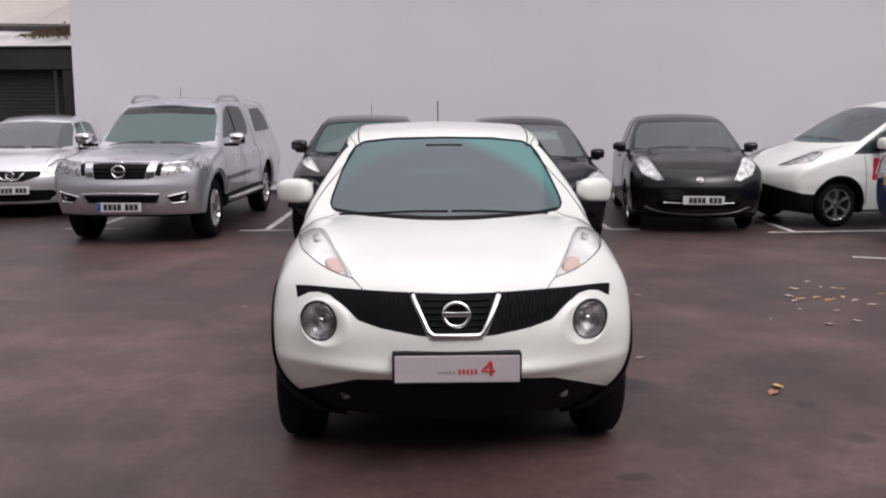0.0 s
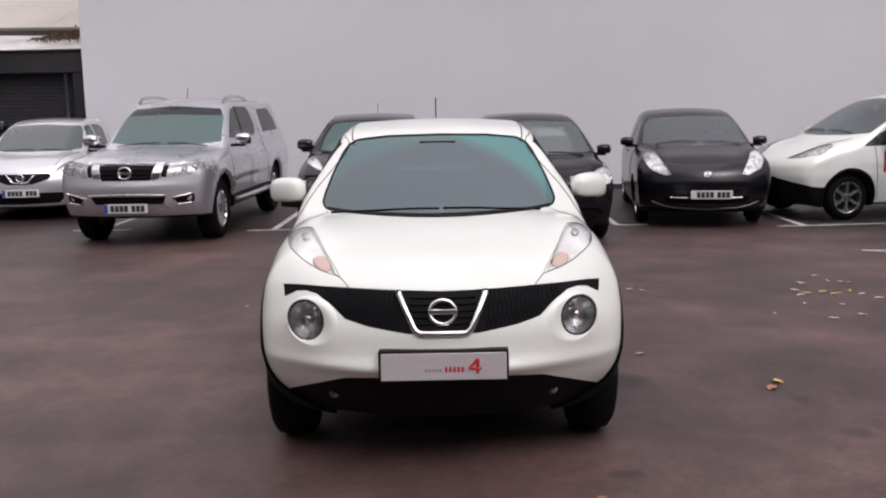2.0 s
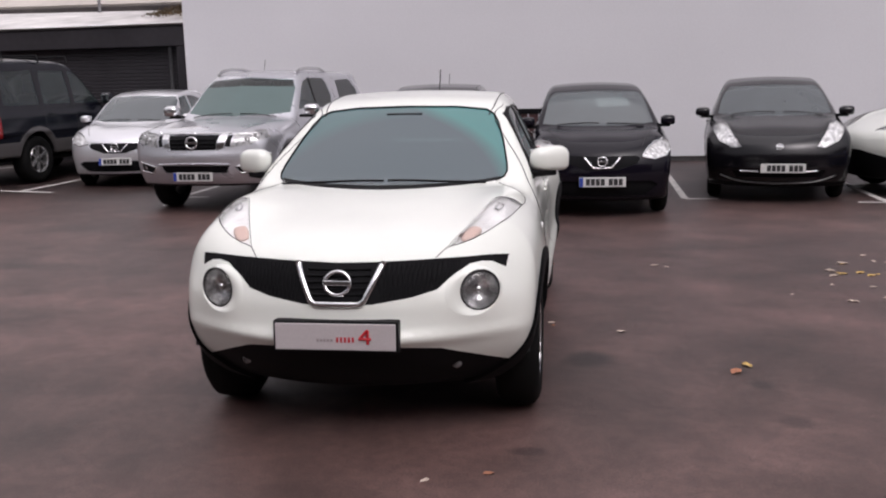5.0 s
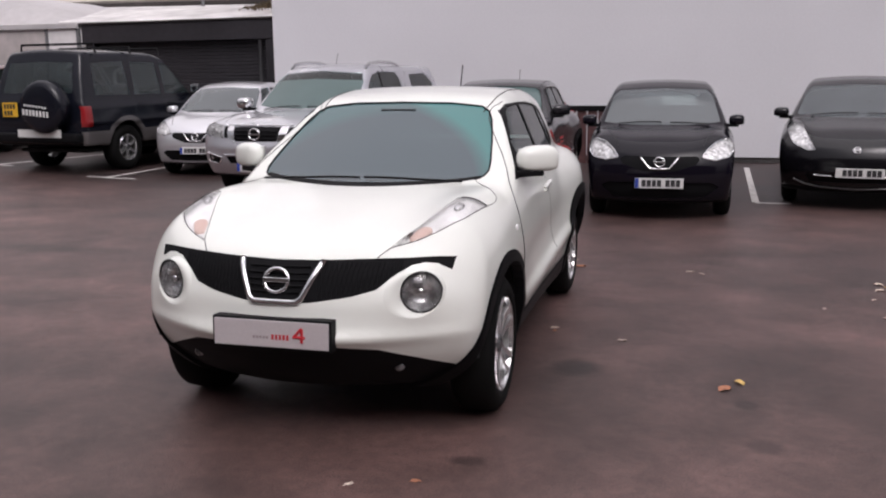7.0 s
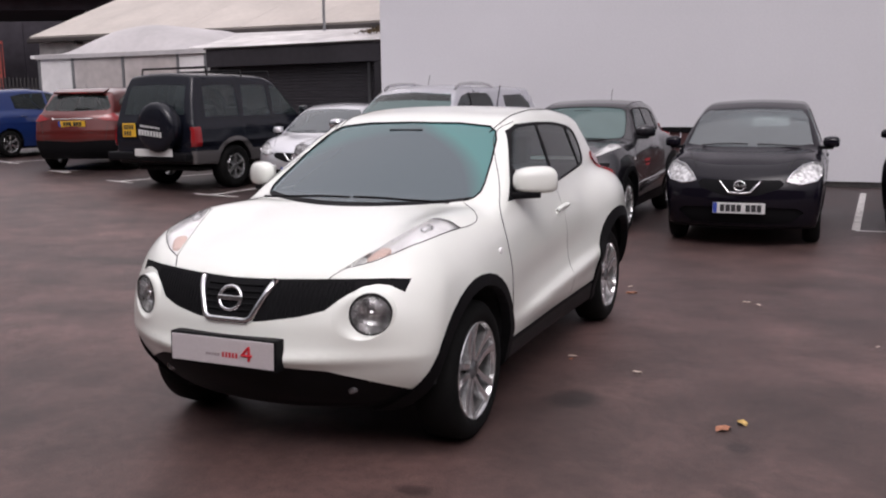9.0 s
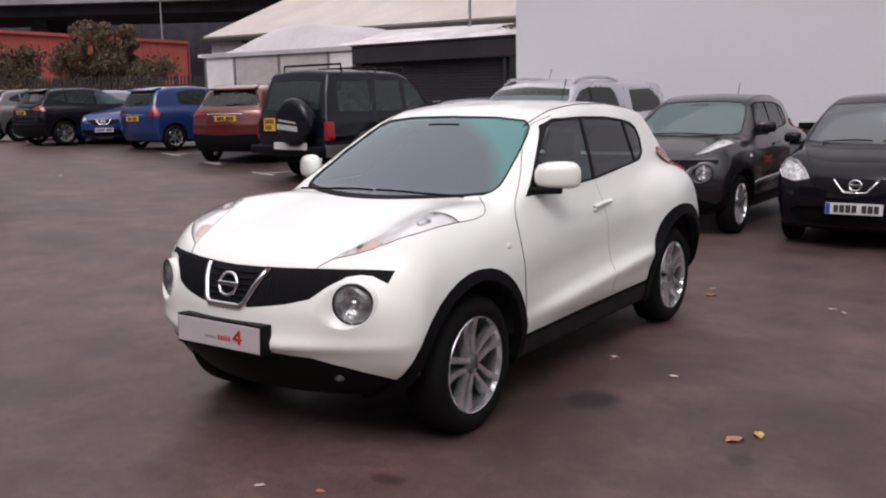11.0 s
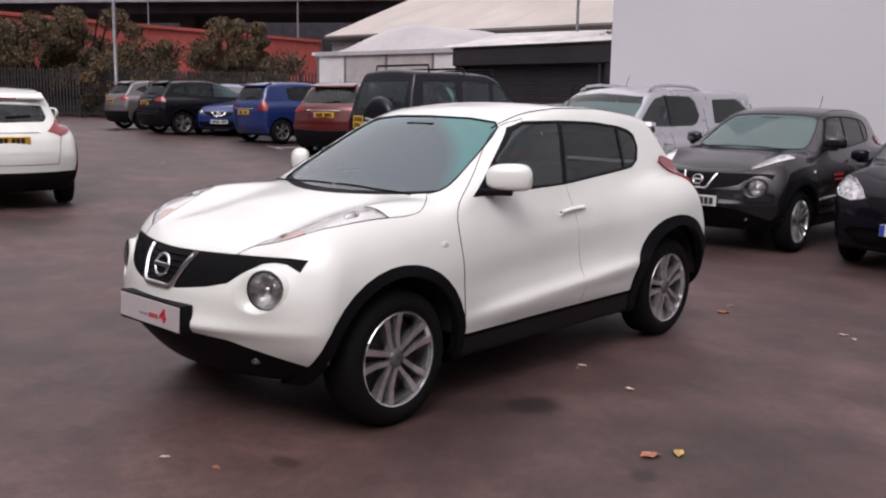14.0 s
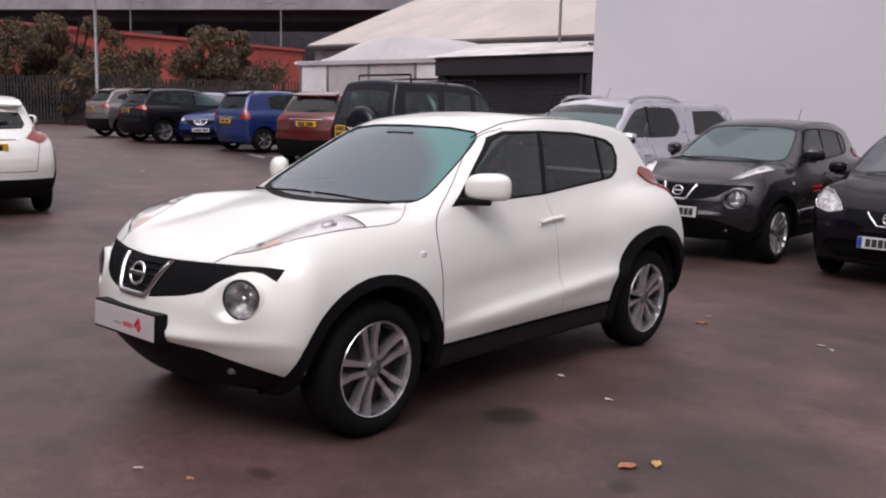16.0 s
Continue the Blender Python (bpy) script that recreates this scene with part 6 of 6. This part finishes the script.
bm = bmesh.new()
xs = [-500, -250, -120, -80, -60, -40, -30, -25, -21.5, -20, -18, -16, -14, -12, -11, -10, -9, -8.5, -8, -7.5, -7, -6.5, -6, -5.5, -5, -4, -2, 0, 4, 10, 60, 500]
prev = None
for x in xs:
    z = ground_z(max(x, -21.5))
    a, b = bm.verts.new((x, -500, z)), bm.verts.new((x, 500, z))
    if prev:
        bm.faces.new((prev[0], a, b, prev[1]))
    prev = (a, b)
bm.normal_update()
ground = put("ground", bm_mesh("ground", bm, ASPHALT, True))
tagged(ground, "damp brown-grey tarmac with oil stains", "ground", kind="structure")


def bay_line(x0, y0, x1, y1, w=0.09):
    d = Vector((x1 - x0, y1 - y0, 0)).normalized()
    s = Vector((-d.y, d.x, 0)) * w / 2
    bm = bmesh.new()
    n = max(2, int(math.hypot(x1 - x0, y1 - y0) / 0.4))
    rows = []
    for i in range(n + 1):
        p = Vector((x0 + (x1 - x0) * i / n, y0 + (y1 - y0) * i / n, 0))
        j = random.uniform(-0.006, 0.006)
        rows.append([bm.verts.new((q.x, q.y, ground_z(q.x) + 0.004)) for q in (p + s * (1 + j * 8), p - s * (1 - j * 8))])
    for a, b in zip(rows, rows[1:]):
        bm.faces.new((a[0], a[1], b[1], b[0]))
    bmesh.ops.recalc_face_normals(bm, faces=bm.faces)
    if bm.faces[:][0].normal.z < 0:
        bmesh.ops.reverse_faces(bm, faces=bm.faces)
    ob = put("bay_line", bm_mesh("bay_line", bm, PAINT), None)
    tagged(ob, "worn white parking bay line on tarmac", "bay line", "parking bay lines", kind="structure")


for x, y in ((-2.15, 7.95), (2.52, 7.85), (4.92, 7.47), (-4.6, 8.2)):
    bay_line(x - 0.06, y, x + 0.04, y + 4.4)
    bay_line(x - (0.06 if x == 2.52 else 0.42), y - 0.045, x + 0.36, y - 0.045)
bay_line(4.92, 7.45, 6.2, 7.52)
bay_line(4.66, 5.36, 5.6, 5.0)
bay_line(4.9, 4.75, 6.4, 5.05)
bay_line(-7.55, 8.75, -7.45, 12.4)
bay_line(-7.95, 8.78, -6.95, 8.66)
bay_line(-10.5, 9.75, -9.9, 12.6)
bay_line(-10.9, 9.8, -10.1, 9.62)
bay_line(-13.0, 10.6, -12.2, 13.6)
bay_line(-13.4, 10.7, -12.6, 10.5)
bay_line(-15.7, 11.6, -15.1, 13.9)
bay_line(-16.2, 11.75, -15.2, 11.5)

slab("wall_white", -6.6, 32, 13.2, 26, 0.10, 9.5, WALL, "tall plain white rendered wall of a building", cat="wall")
slab("wall_plinth", -6.6, 32, 13.225, 25.9, -0.3, 0.10, PLINTH, "dark plinth under a white rendered wall", cat="plinth")

# dark unit with a roller shutter
unit = tagged(new("shutter_unit"), "dark steel unit with a closed roller shutter", "shed")
unit.matrix_basis = pose(-6.62, 13.5, 0, 0, 0, -5.6)
part("side_post", box_bm(-4.92, -4.68, -0.05, 0.5, -0.3, 2.42, 0.01, 1), DARK, unit)
part("side_post", box_bm(-0.26, -0.02, -0.10, 0.5, -0.3, 2.42, 0.01, 1), DARK, unit)
part("shutter_box", box_bm(-4.95, -0.02, -0.12, 0.6, 2.38, 2.79, 0.02, 2), DARK, unit)
part("roof_cap", box_bm(-4.98, -0.02, -0.16, 3.0, 2.79, 2.825, 0.005, 1), GUTTER, unit)
part("side_wall", box_bm(-4.92, -4.86, 0.5, 3.0, -0.3, 2.79), DARK, unit)
sl = bm_mesh("slat", box_bm(-4.67, -0.27, 0.10, 0.13, 0, 0.072, 0.014, 2), DARK)
for k in range(34):
    put("slat", sl, unit, pose(0, 0, -0.05 + k * 0.0735))
v, fc = tube([(-0.42, -0.05, 0.0), (-0.42, -0.05, 2.36)], 0.035, 8)
put("down_pipe", mesh_of("down_pipe", v, fc, STEEL), unit)
v, fc = tube([(-10.95, 18.2, 0.0), (-10.95, 18.2, 9.0)], 0.04, 8)
tagged(put("mast", mesh_of("mast", v, fc, STEEL)), "thin grey steel mast in front of a canvas roof", "mast")


def pane_bm(pts, t=0.05):
    """A flat sheet from its corners, with thickness."""
    bm = bmesh.new()
    a = [bm.verts.new(p) for p in pts]
    fcs = bm.faces.new(a)
    bm.normal_update()
    r = bmesh.ops.extrude_face_region(bm, geom=[fcs])
    nrm = fcs.normal.copy()
    bmesh.ops.translate(bm, verts=[g for g in r["geom"] if isinstance(g, bmesh.types.BMVert)], vec=-nrm * t)
    bmesh.ops.recalc_face_normals(bm, faces=bm.faces)
    return bm


# cream hall behind, its eaves parallel to the white wall
hall = tagged(new("cream_hall"), "large cream hall with a pitched canvas roof and brown gutter", "hall")
hall.matrix_basis = pose(-25.0, 21.0, 0.26, 0, 1.1, -9.6)
part("front_wall", box_bm(0.15, 18.5, 0.25, 0.37, -0.6, 3.5), MOSS, hall, "stained pale wall panel")
part("end_wall", pane_bm([(0.15, 0.37, -0.3), (0.15, 17.0, -0.3), (0.15, 17.0, 3.5), (0.15, 8.6, 7.0), (0.15, 0.37, 3.5)], 0.1), CANVASW, hall)
for i in range(7):
    x0, x1 = i * 2.65, (i + 1) * 2.65 - 0.015
    part("roof_sheet", pane_bm([(x0, 0.0, 3.66), (x1, 0.0, 3.66), (x1, 8.6, 7.28), (x0, 8.6, 7.28)], 0.06), CANVAS, hall)
    part("roof_sheet", pane_bm([(x0, 17.2, 3.66), (x0, 8.6, 7.28), (x1, 8.6, 7.28), (x1, 17.2, 3.66)], 0.06), CANVAS, hall)
part("gutter", box_bm(0.0, 18.5, -0.14, 0.03, 3.50, 3.65, 0.02, 1), GUTTER, hall)
lean = part("lean_to_roof", pane_bm([(-13.2, 15.3, 2.90), (-6.7, 15.3, 2.84), (-6.7, 18.0, 3.40), (-16.2, 19.4, 3.58)], 0.05), MOSS, hall, "stained white lean-to roof under the gutter")
lean.matrix_parent_inverse = hall.matrix_basis.inverted()
for x in (2.6, 8.2, 13.1, 16.6):
    part("gutter_bracket", box_bm(x, x + 0.10, -0.02, 0.25, 3.40, 3.50), GUTTER, hall)

# ivy over the lean-to by the white wall
rng = random.Random(3)
v, fc = [], []
for i in range(1500):
    k = rng.random() ** 1.6
    p = Vector((-6.72 - 2.2 * k, 17.2 + rng.uniform(-1.0, 1.0), 0))
    p.z = 3.02 + (p.y - 15.3) * 0.176 + abs(rng.gauss(0, 0.16)) * (1.1 - k)
    e = Euler((rng.uniform(0, 6), rng.uniform(0, 6), rng.uniform(0, 6))).to_matrix()
    b = len(v)
    v += [p + e @ Vector(q) * rng.uniform(0.03, 0.06) for q in ((-1, 0, 0), (0, -0.6, 0.15), (1.2, 0, 0), (0, 0.6, 0.15))]
    fc.append((b, b + 1, b + 2, b + 3))
tagged(put("ivy", mesh_of("ivy", v, fc, FOLIAGE, False)), "straggling dark ivy on a lean-to roof", "ivy", kind="stuff")

# porch with a hipped canvas top, turned a little to the hall
porch = tagged(new("canvas_porch"), "white canvas porch with a hipped top and beige panels", "porch")
porch.matrix_basis = pose(-12.0, 15.3, 0)
bm = bmesh.new()
rows = []
for i in range(25):
    u = i / 24
    rows.append([])
    for j in range(13):
        w = j / 12
        k = (1 - abs(2 * u - 1) ** 2.2) * (1 - (1 - min(1, w * 2.6)) ** 2.4)
        rows[-1].append(bm.verts.new((-5.95 + 4.95 * u, 3.6 * w, 2.90 + 0.80 * k)))
for a, b in zip(rows, rows[1:]):
    for j in range(12):
        bm.faces.new((a[j], b[j], b[j + 1], a[j + 1]))
part("canvas_top", bm, PORCH, porch, smooth=True)
part("valance", box_bm(-6.55, -0.68, -0.03, 0.01, 2.80, 2.93, 0.01, 1), PORCH, porch)
for x in (-6.46, -5.22, -3.45, -1.62, -0.74):
    part("porch_post", box_bm(x - 0.045, x + 0.045, 0.02, 0.10, -0.3, 2.81, 0.008, 1), STEEL, porch)
for x0, x1 in ((-5.17, -3.5), (-3.4, -1.67)):
    part("beige_panel", box_bm(x0, x1, 0.04, 0.08, -0.3, 2.80), BEIGE, porch)
part("white_panel", box_bm(-6.41, -5.27, 0.04, 0.08, -0.3, 2.80), CANVASW, porch)
part("white_panel", box_bm(-1.57, -0.79, 0.04, 0.08, -0.3, 2.80), CANVASW, porch)
part("eave_beam", box_bm(-6.85, -6.54, 0.10, 0.22, 2.84, 2.93, 0.01, 1), CANVASW, porch)
part("side_panel", box_bm(-6.53, -6.47, 0.1, 3.6, -0.3, 2.82), CANVASW, porch)
part("side_panel", box_bm(-0.72, -0.66, 0.1, 3.4, -0.3, 2.82), CANVASW, porch)

# low maroon screen by the white wall
scr = tagged(new("low_screen"), "low maroon timber screen with a black top rail", "screen")
MAROON = mat("maroon_timber", (0.075, 0.028, 0.028), 0.7, grain=0.3, scale=15, vary=0.3)
for k in range(12):
    part("board", box_bm(-0.75 + k * 0.19, -0.575 + k * 0.19, 12.45, 12.48, 0.02, 0.96, 0.006, 1), MAROON, scr)
part("top_rail", box_bm(-0.78, 1.56, 12.42, 12.52, 0.96, 1.05, 0.01, 1), M["trim"], scr)
for x in (-0.7, 0.4, 1.45):
    part("post", box_bm(x, x + 0.07, 12.48, 12.55, 0.0, 0.96, 0.005, 1), M["trim"], scr)

# ---------------------------------------------------------------- far side: fence, red hall, viaduct, trees, lamps
far_z = ground_z(-21.5)
fence = tagged(new("palisade_fence"), "grey steel palisade fence along the car park", "fence")
pale = bm_mesh("pale", box_bm(-0.035, 0.035, -0.01, 0.012, 0.08, 2.3, 0.004, 1), FENCE)
fdir = Vector((-31.4 + 46.0, 26.24 - 12.5, 0)).normalized()
flen = math.hypot(-31.4 + 46.0, 26.24 - 12.5) + 6
fang = math.degrees(math.atan2(fdir.y, fdir.x))
fence.matrix_basis = pose(-46.0, 12.5, far_z, 0, 0, fang)
for i in range(int(flen / 0.155)):
    put("pale", pale, fence, pose(i * 0.155, 0, random.uniform(-0.01, 0.01)))
for z in (0.45, 1.85):
    part("rail", box_bm(0, flen, 0.014, 0.06, z, z + 0.05), FENCE, fence)
for i in range(int(flen / 2.7)):
    part("fence_post", box_bm(i * 2.7, i * 2.7 + 0.1, 0.06, 0.15, 0, 2.3), FENCE, fence)

red_hall = tagged(new("red_hall"), "long low hall with brick red cladding", "building")
d = Vector((-51.76 + 48.64, 42.93 - 18.37, 0)).normalized()
red_hall.matrix_basis = pose(-48.64 - d.x * 14, 18.37 - d.y * 14, far_z, 0, 0, math.degrees(math.atan2(d.y, d.x)))
ln = 38.6
part("wall", box_bm(0, ln, 0, 12, 0, 5.25), REDWALL, red_hall)
part("base_band", box_bm(0, ln, -0.05, -0.003, 0, 2.2), FENCE, red_hall)
part("roof_edge", box_bm(-0.1, ln + 0.1, -0.15, 12.1, 5.253, 5.45), REDWALL, red_hall)
for k in range(26):
    part("cladding_rib", box_bm(k * 1.55, k * 1.55 + 0.06, -0.04, -0.003, 2.2, 5.25), REDWALL, red_hall)

via = tagged(new("viaduct"), "grey concrete road viaduct on piers", "viaduct")
a, b = Vector((-92.9, 37.7, 0)), Vector((-63.6, 54.2, 0))
d = (b - a).normalized()
via.matrix_basis = pose(a.x - d.x * 60, a.y - d.y * 60, 0, 0, 0, math.degrees(math.atan2(d.y, d.x)))
part("deck_edge", box_bm(0, 220, -0.4, 0.4, 10.5, 12.6), CONCRETE, via)
part("deck", box_bm(0, 220, 0.4, 15, 11.4, 12.3), CONCRETE, via)
part("parapet", box_bm(0, 220, -0.1, 0.1, 12.6, 13.8), STEEL, via)
# beam and piers are coloured dark for the shade under the deck
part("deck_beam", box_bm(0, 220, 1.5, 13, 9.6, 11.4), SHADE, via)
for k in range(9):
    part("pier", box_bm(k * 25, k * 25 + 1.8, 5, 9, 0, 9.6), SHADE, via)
# added backdrop that fills in the dark shade beneath the deck
dark_hall = slab("dark_hall", 0, 240, 20, 40, 0, 13, SHADE, "long dark clad building behind a viaduct", "", "building", m=via.matrix_basis.copy())
for k in range(30):
    part("cladding_panel", box_bm(k * 8, k * 8 + 7.9, 19.9, 19.99, 0.2, 12.8), SHADE, dark_hall)


def lamp_post(x, y, h, heads=1):
    lp = tagged(new("street_lamp"), "tall grey steel street lamp by a fence", "street lamp")
    lp.matrix_basis = pose(x, y, far_z, 0, 0, 30)
    v, fc = lathe([(0, 0.14), (1.2, 0.13), (1.25, 0.09), (h, 0.06)], 12, "z")
    put("column", mesh_of("column", v, fc, STEEL), lp)
    for s in ((1, -1) if heads == 2 else (1,)):
        v, fc = tube([(0, 0, h - 0.05), (s * 0.4, 0, h + 0.1), (s * 0.9, 0, h + 0.12)], 0.03, 6)
        put("arm", mesh_of("arm", v, fc, STEEL), lp)
        hd = part("lamp_head", box_bm(s * 0.8 if s > 0 else -1.4, 1.4 if s > 0 else -0.8, -0.12, 0.12, h + 0.08, h + 0.2, 0.03, 2), STEEL, lp, smooth=True)


lamp_post(-38.2, 19.1, 9.0)
lamp_post(-56.8, 44.7, 9.2, 2)
lamp_post(-78.0, 43.5, 10.4)


def bush(x, y, r, h, n, seed):
    """A loose shrub: stems, limbs and many small leaf clumps."""
    rng = random.Random(seed)
    t = tagged(new("bush"), "dull green and rust autumn bush behind a fence", "bush", "bushes behind the fence")
    t.matrix_basis = pose(x, y, far_z)
    v, fc = [], []
    tips = []
    for k in range(9):
        a, tilt = rng.uniform(0, 6.28), rng.uniform(0.1, 0.75)
        top = Vector((math.cos(a) * tilt * r, math.sin(a) * tilt * r, h * rng.uniform(0.6, 0.92)))
        pts = [Vector((0, 0, 0)), top * 0.4 + Vector((rng.uniform(-.2, .2), rng.uniform(-.2, .2), 0)), top]
        tv, tf = tube(pts, 0.05, 5)
        fc += [tuple(i + len(v) for i in q) for q in tf]
        v += tv
        tips += [top * s for s in (0.55, 0.75, 0.9, 1.0)]
    put("trunk", mesh_of("trunk", v, fc, BARK), t)
    v, fc = [], []
    cl = [(Vector((rng.gauss(0, 0.42) * r, rng.gauss(0, 0.42) * r, h * rng.uniform(0.22, 0.86))), rng.uniform(0.45, 0.95)) for _ in range(34)]
    for i in range(n):
        c, s = rng.choice(cl)
        u = Vector((rng.gauss(0, 1), rng.gauss(0, 1), rng.gauss(0, 1))).normalized() * s * rng.random() ** 0.45
        p = c + Vector((u.x, u.y, u.z * 0.8))
        e = Euler((rng.uniform(0, 6), rng.uniform(0, 6), rng.uniform(0, 6))).to_matrix()
        w = rng.uniform(0.055, 0.115)
        b = len(v)
        v += [p + e @ Vector(q) * w for q in ((-1, 0, 0), (0, -0.5, 0.15), (1.2, 0, 0), (0, 0.5, 0.15))]
        fc.append((b, b + 1, b + 2, b + 3))
    put("crown", mesh_of("crown", v, fc, FOLIAGE, False), t)


bush(-42.5, 19.6, 3.2, 5.8, 19000, 1)
bush(-45.2, 17.2, 3.2, 5.4, 17000, 2)
bush(-37.8, 25.0, 2.4, 5.3, 16000, 3)
bush(-40.2, 22.4, 2.6, 4.2, 14000, 4)
bush(-36.0, 26.6, 1.8, 3.4, 9000, 5)
bush(-47.8, 14.6, 3.2, 5.4, 16000, 6)
bush(-43.6, 21.6, 2.8, 3.6, 11000, 7)
bush(-39.0, 20.8, 2.2, 3.0, 9000, 8)


# ---------------------------------------------------------------- fallen leaves
def leaf(x, y, size, k, turn):
    size *= 0.95
    bm = bmesh.new()
    pts = [(-0.5, 0, 0.05), (-0.25, 0.26, 0.12), (0.1, 0.32, 0.06), (0.35, 0.16, 0.10), (0.62, 0, 0.02), (0.35, -0.18, 0.12), (0.05, -0.3, 0.02), (-0.3, -0.22, 0.10)]
    mid = [bm.verts.new((px * size, 0, 0.02 * size)) for px in (-0.5, -0.1, 0.25, 0.62)]
    up = [bm.verts.new((p[0] * size, p[1] * size, (p[2] + 0.05) * size)) for p in pts[1:4]]
    dn = [bm.verts.new((p[0] * size, p[1] * size, (p[2] + 0.05) * size)) for p in pts[5:8][::-1]]
    for side, flip in ((up, False), (dn, True)):
        for f4 in ((mid[0], mid[1], side[0]), (mid[1], mid[2], side[1], side[0]), (mid[2], side[2], side[1]), (mid[2], mid[3], side[2])):
            bm.faces.new(f4 if flip else f4[::-1])
    bmesh.ops.recalc_face_normals(bm, faces=bm.faces)
    ob = put("fallen_leaf", bm_mesh("fallen_leaf", bm, LEAFM[k]), None, pose(x, y, ground_z(x) + 0.001, 0, 0, turn))
    tagged(ob, ("yellow", "orange", "pale")[k] + " fallen leaf lying on the tarmac", "leaf", "fallen leaves")


rng = random.Random(7)
for x, y, s, k in ((1.97, 0.65, 0.085, 0), (1.89, 0.53, 0.10, 1), (0.73, 3.73, 0.06, 2), (0.79, 3.46, 0.10, 1), (1.70, 3.44, 0.07, 2), (1.79, 3.37, 0.06, 2), (0.86, 1.50, 0.06, 2), (1.31, 1.31, 0.06, 2),
                   (0.65, -0.91, 0.05, 1), (2.98, 2.2, 0.08, 2), (3.16, 3.14, 0.08, 0), (3.36, 3.08, 0.09, 0), (-13.17, 6.91, 0.14, 2), (0.87, 1.44, 0.04, 1), (-1.6, 3.0, 0.05, 2), (2.6, 2.4, 0.05, 2), (0.4, -1.0, 0.05, 2)):
    leaf(x, y, s, k, rng.uniform(0, 360))
for i in range(34):
    leaf(rng.gauss(3.75, 0.55), rng.gauss(3.05, 0.55), rng.uniform(0.05, 0.10), rng.choice((0, 0, 1, 2, 2)), rng.uniform(0, 360))

# unseen wall added behind the camera to hold off low sky light
slab("wall_south", -30, 30, -12.3, -12, 0, 9.0, mat("light_block_brown", (0.12, 0.105, 0.10), 0.8, grain=0.2, scale=6, vary=0.2), "plain brown clad wall closing the yard", cat="wall")
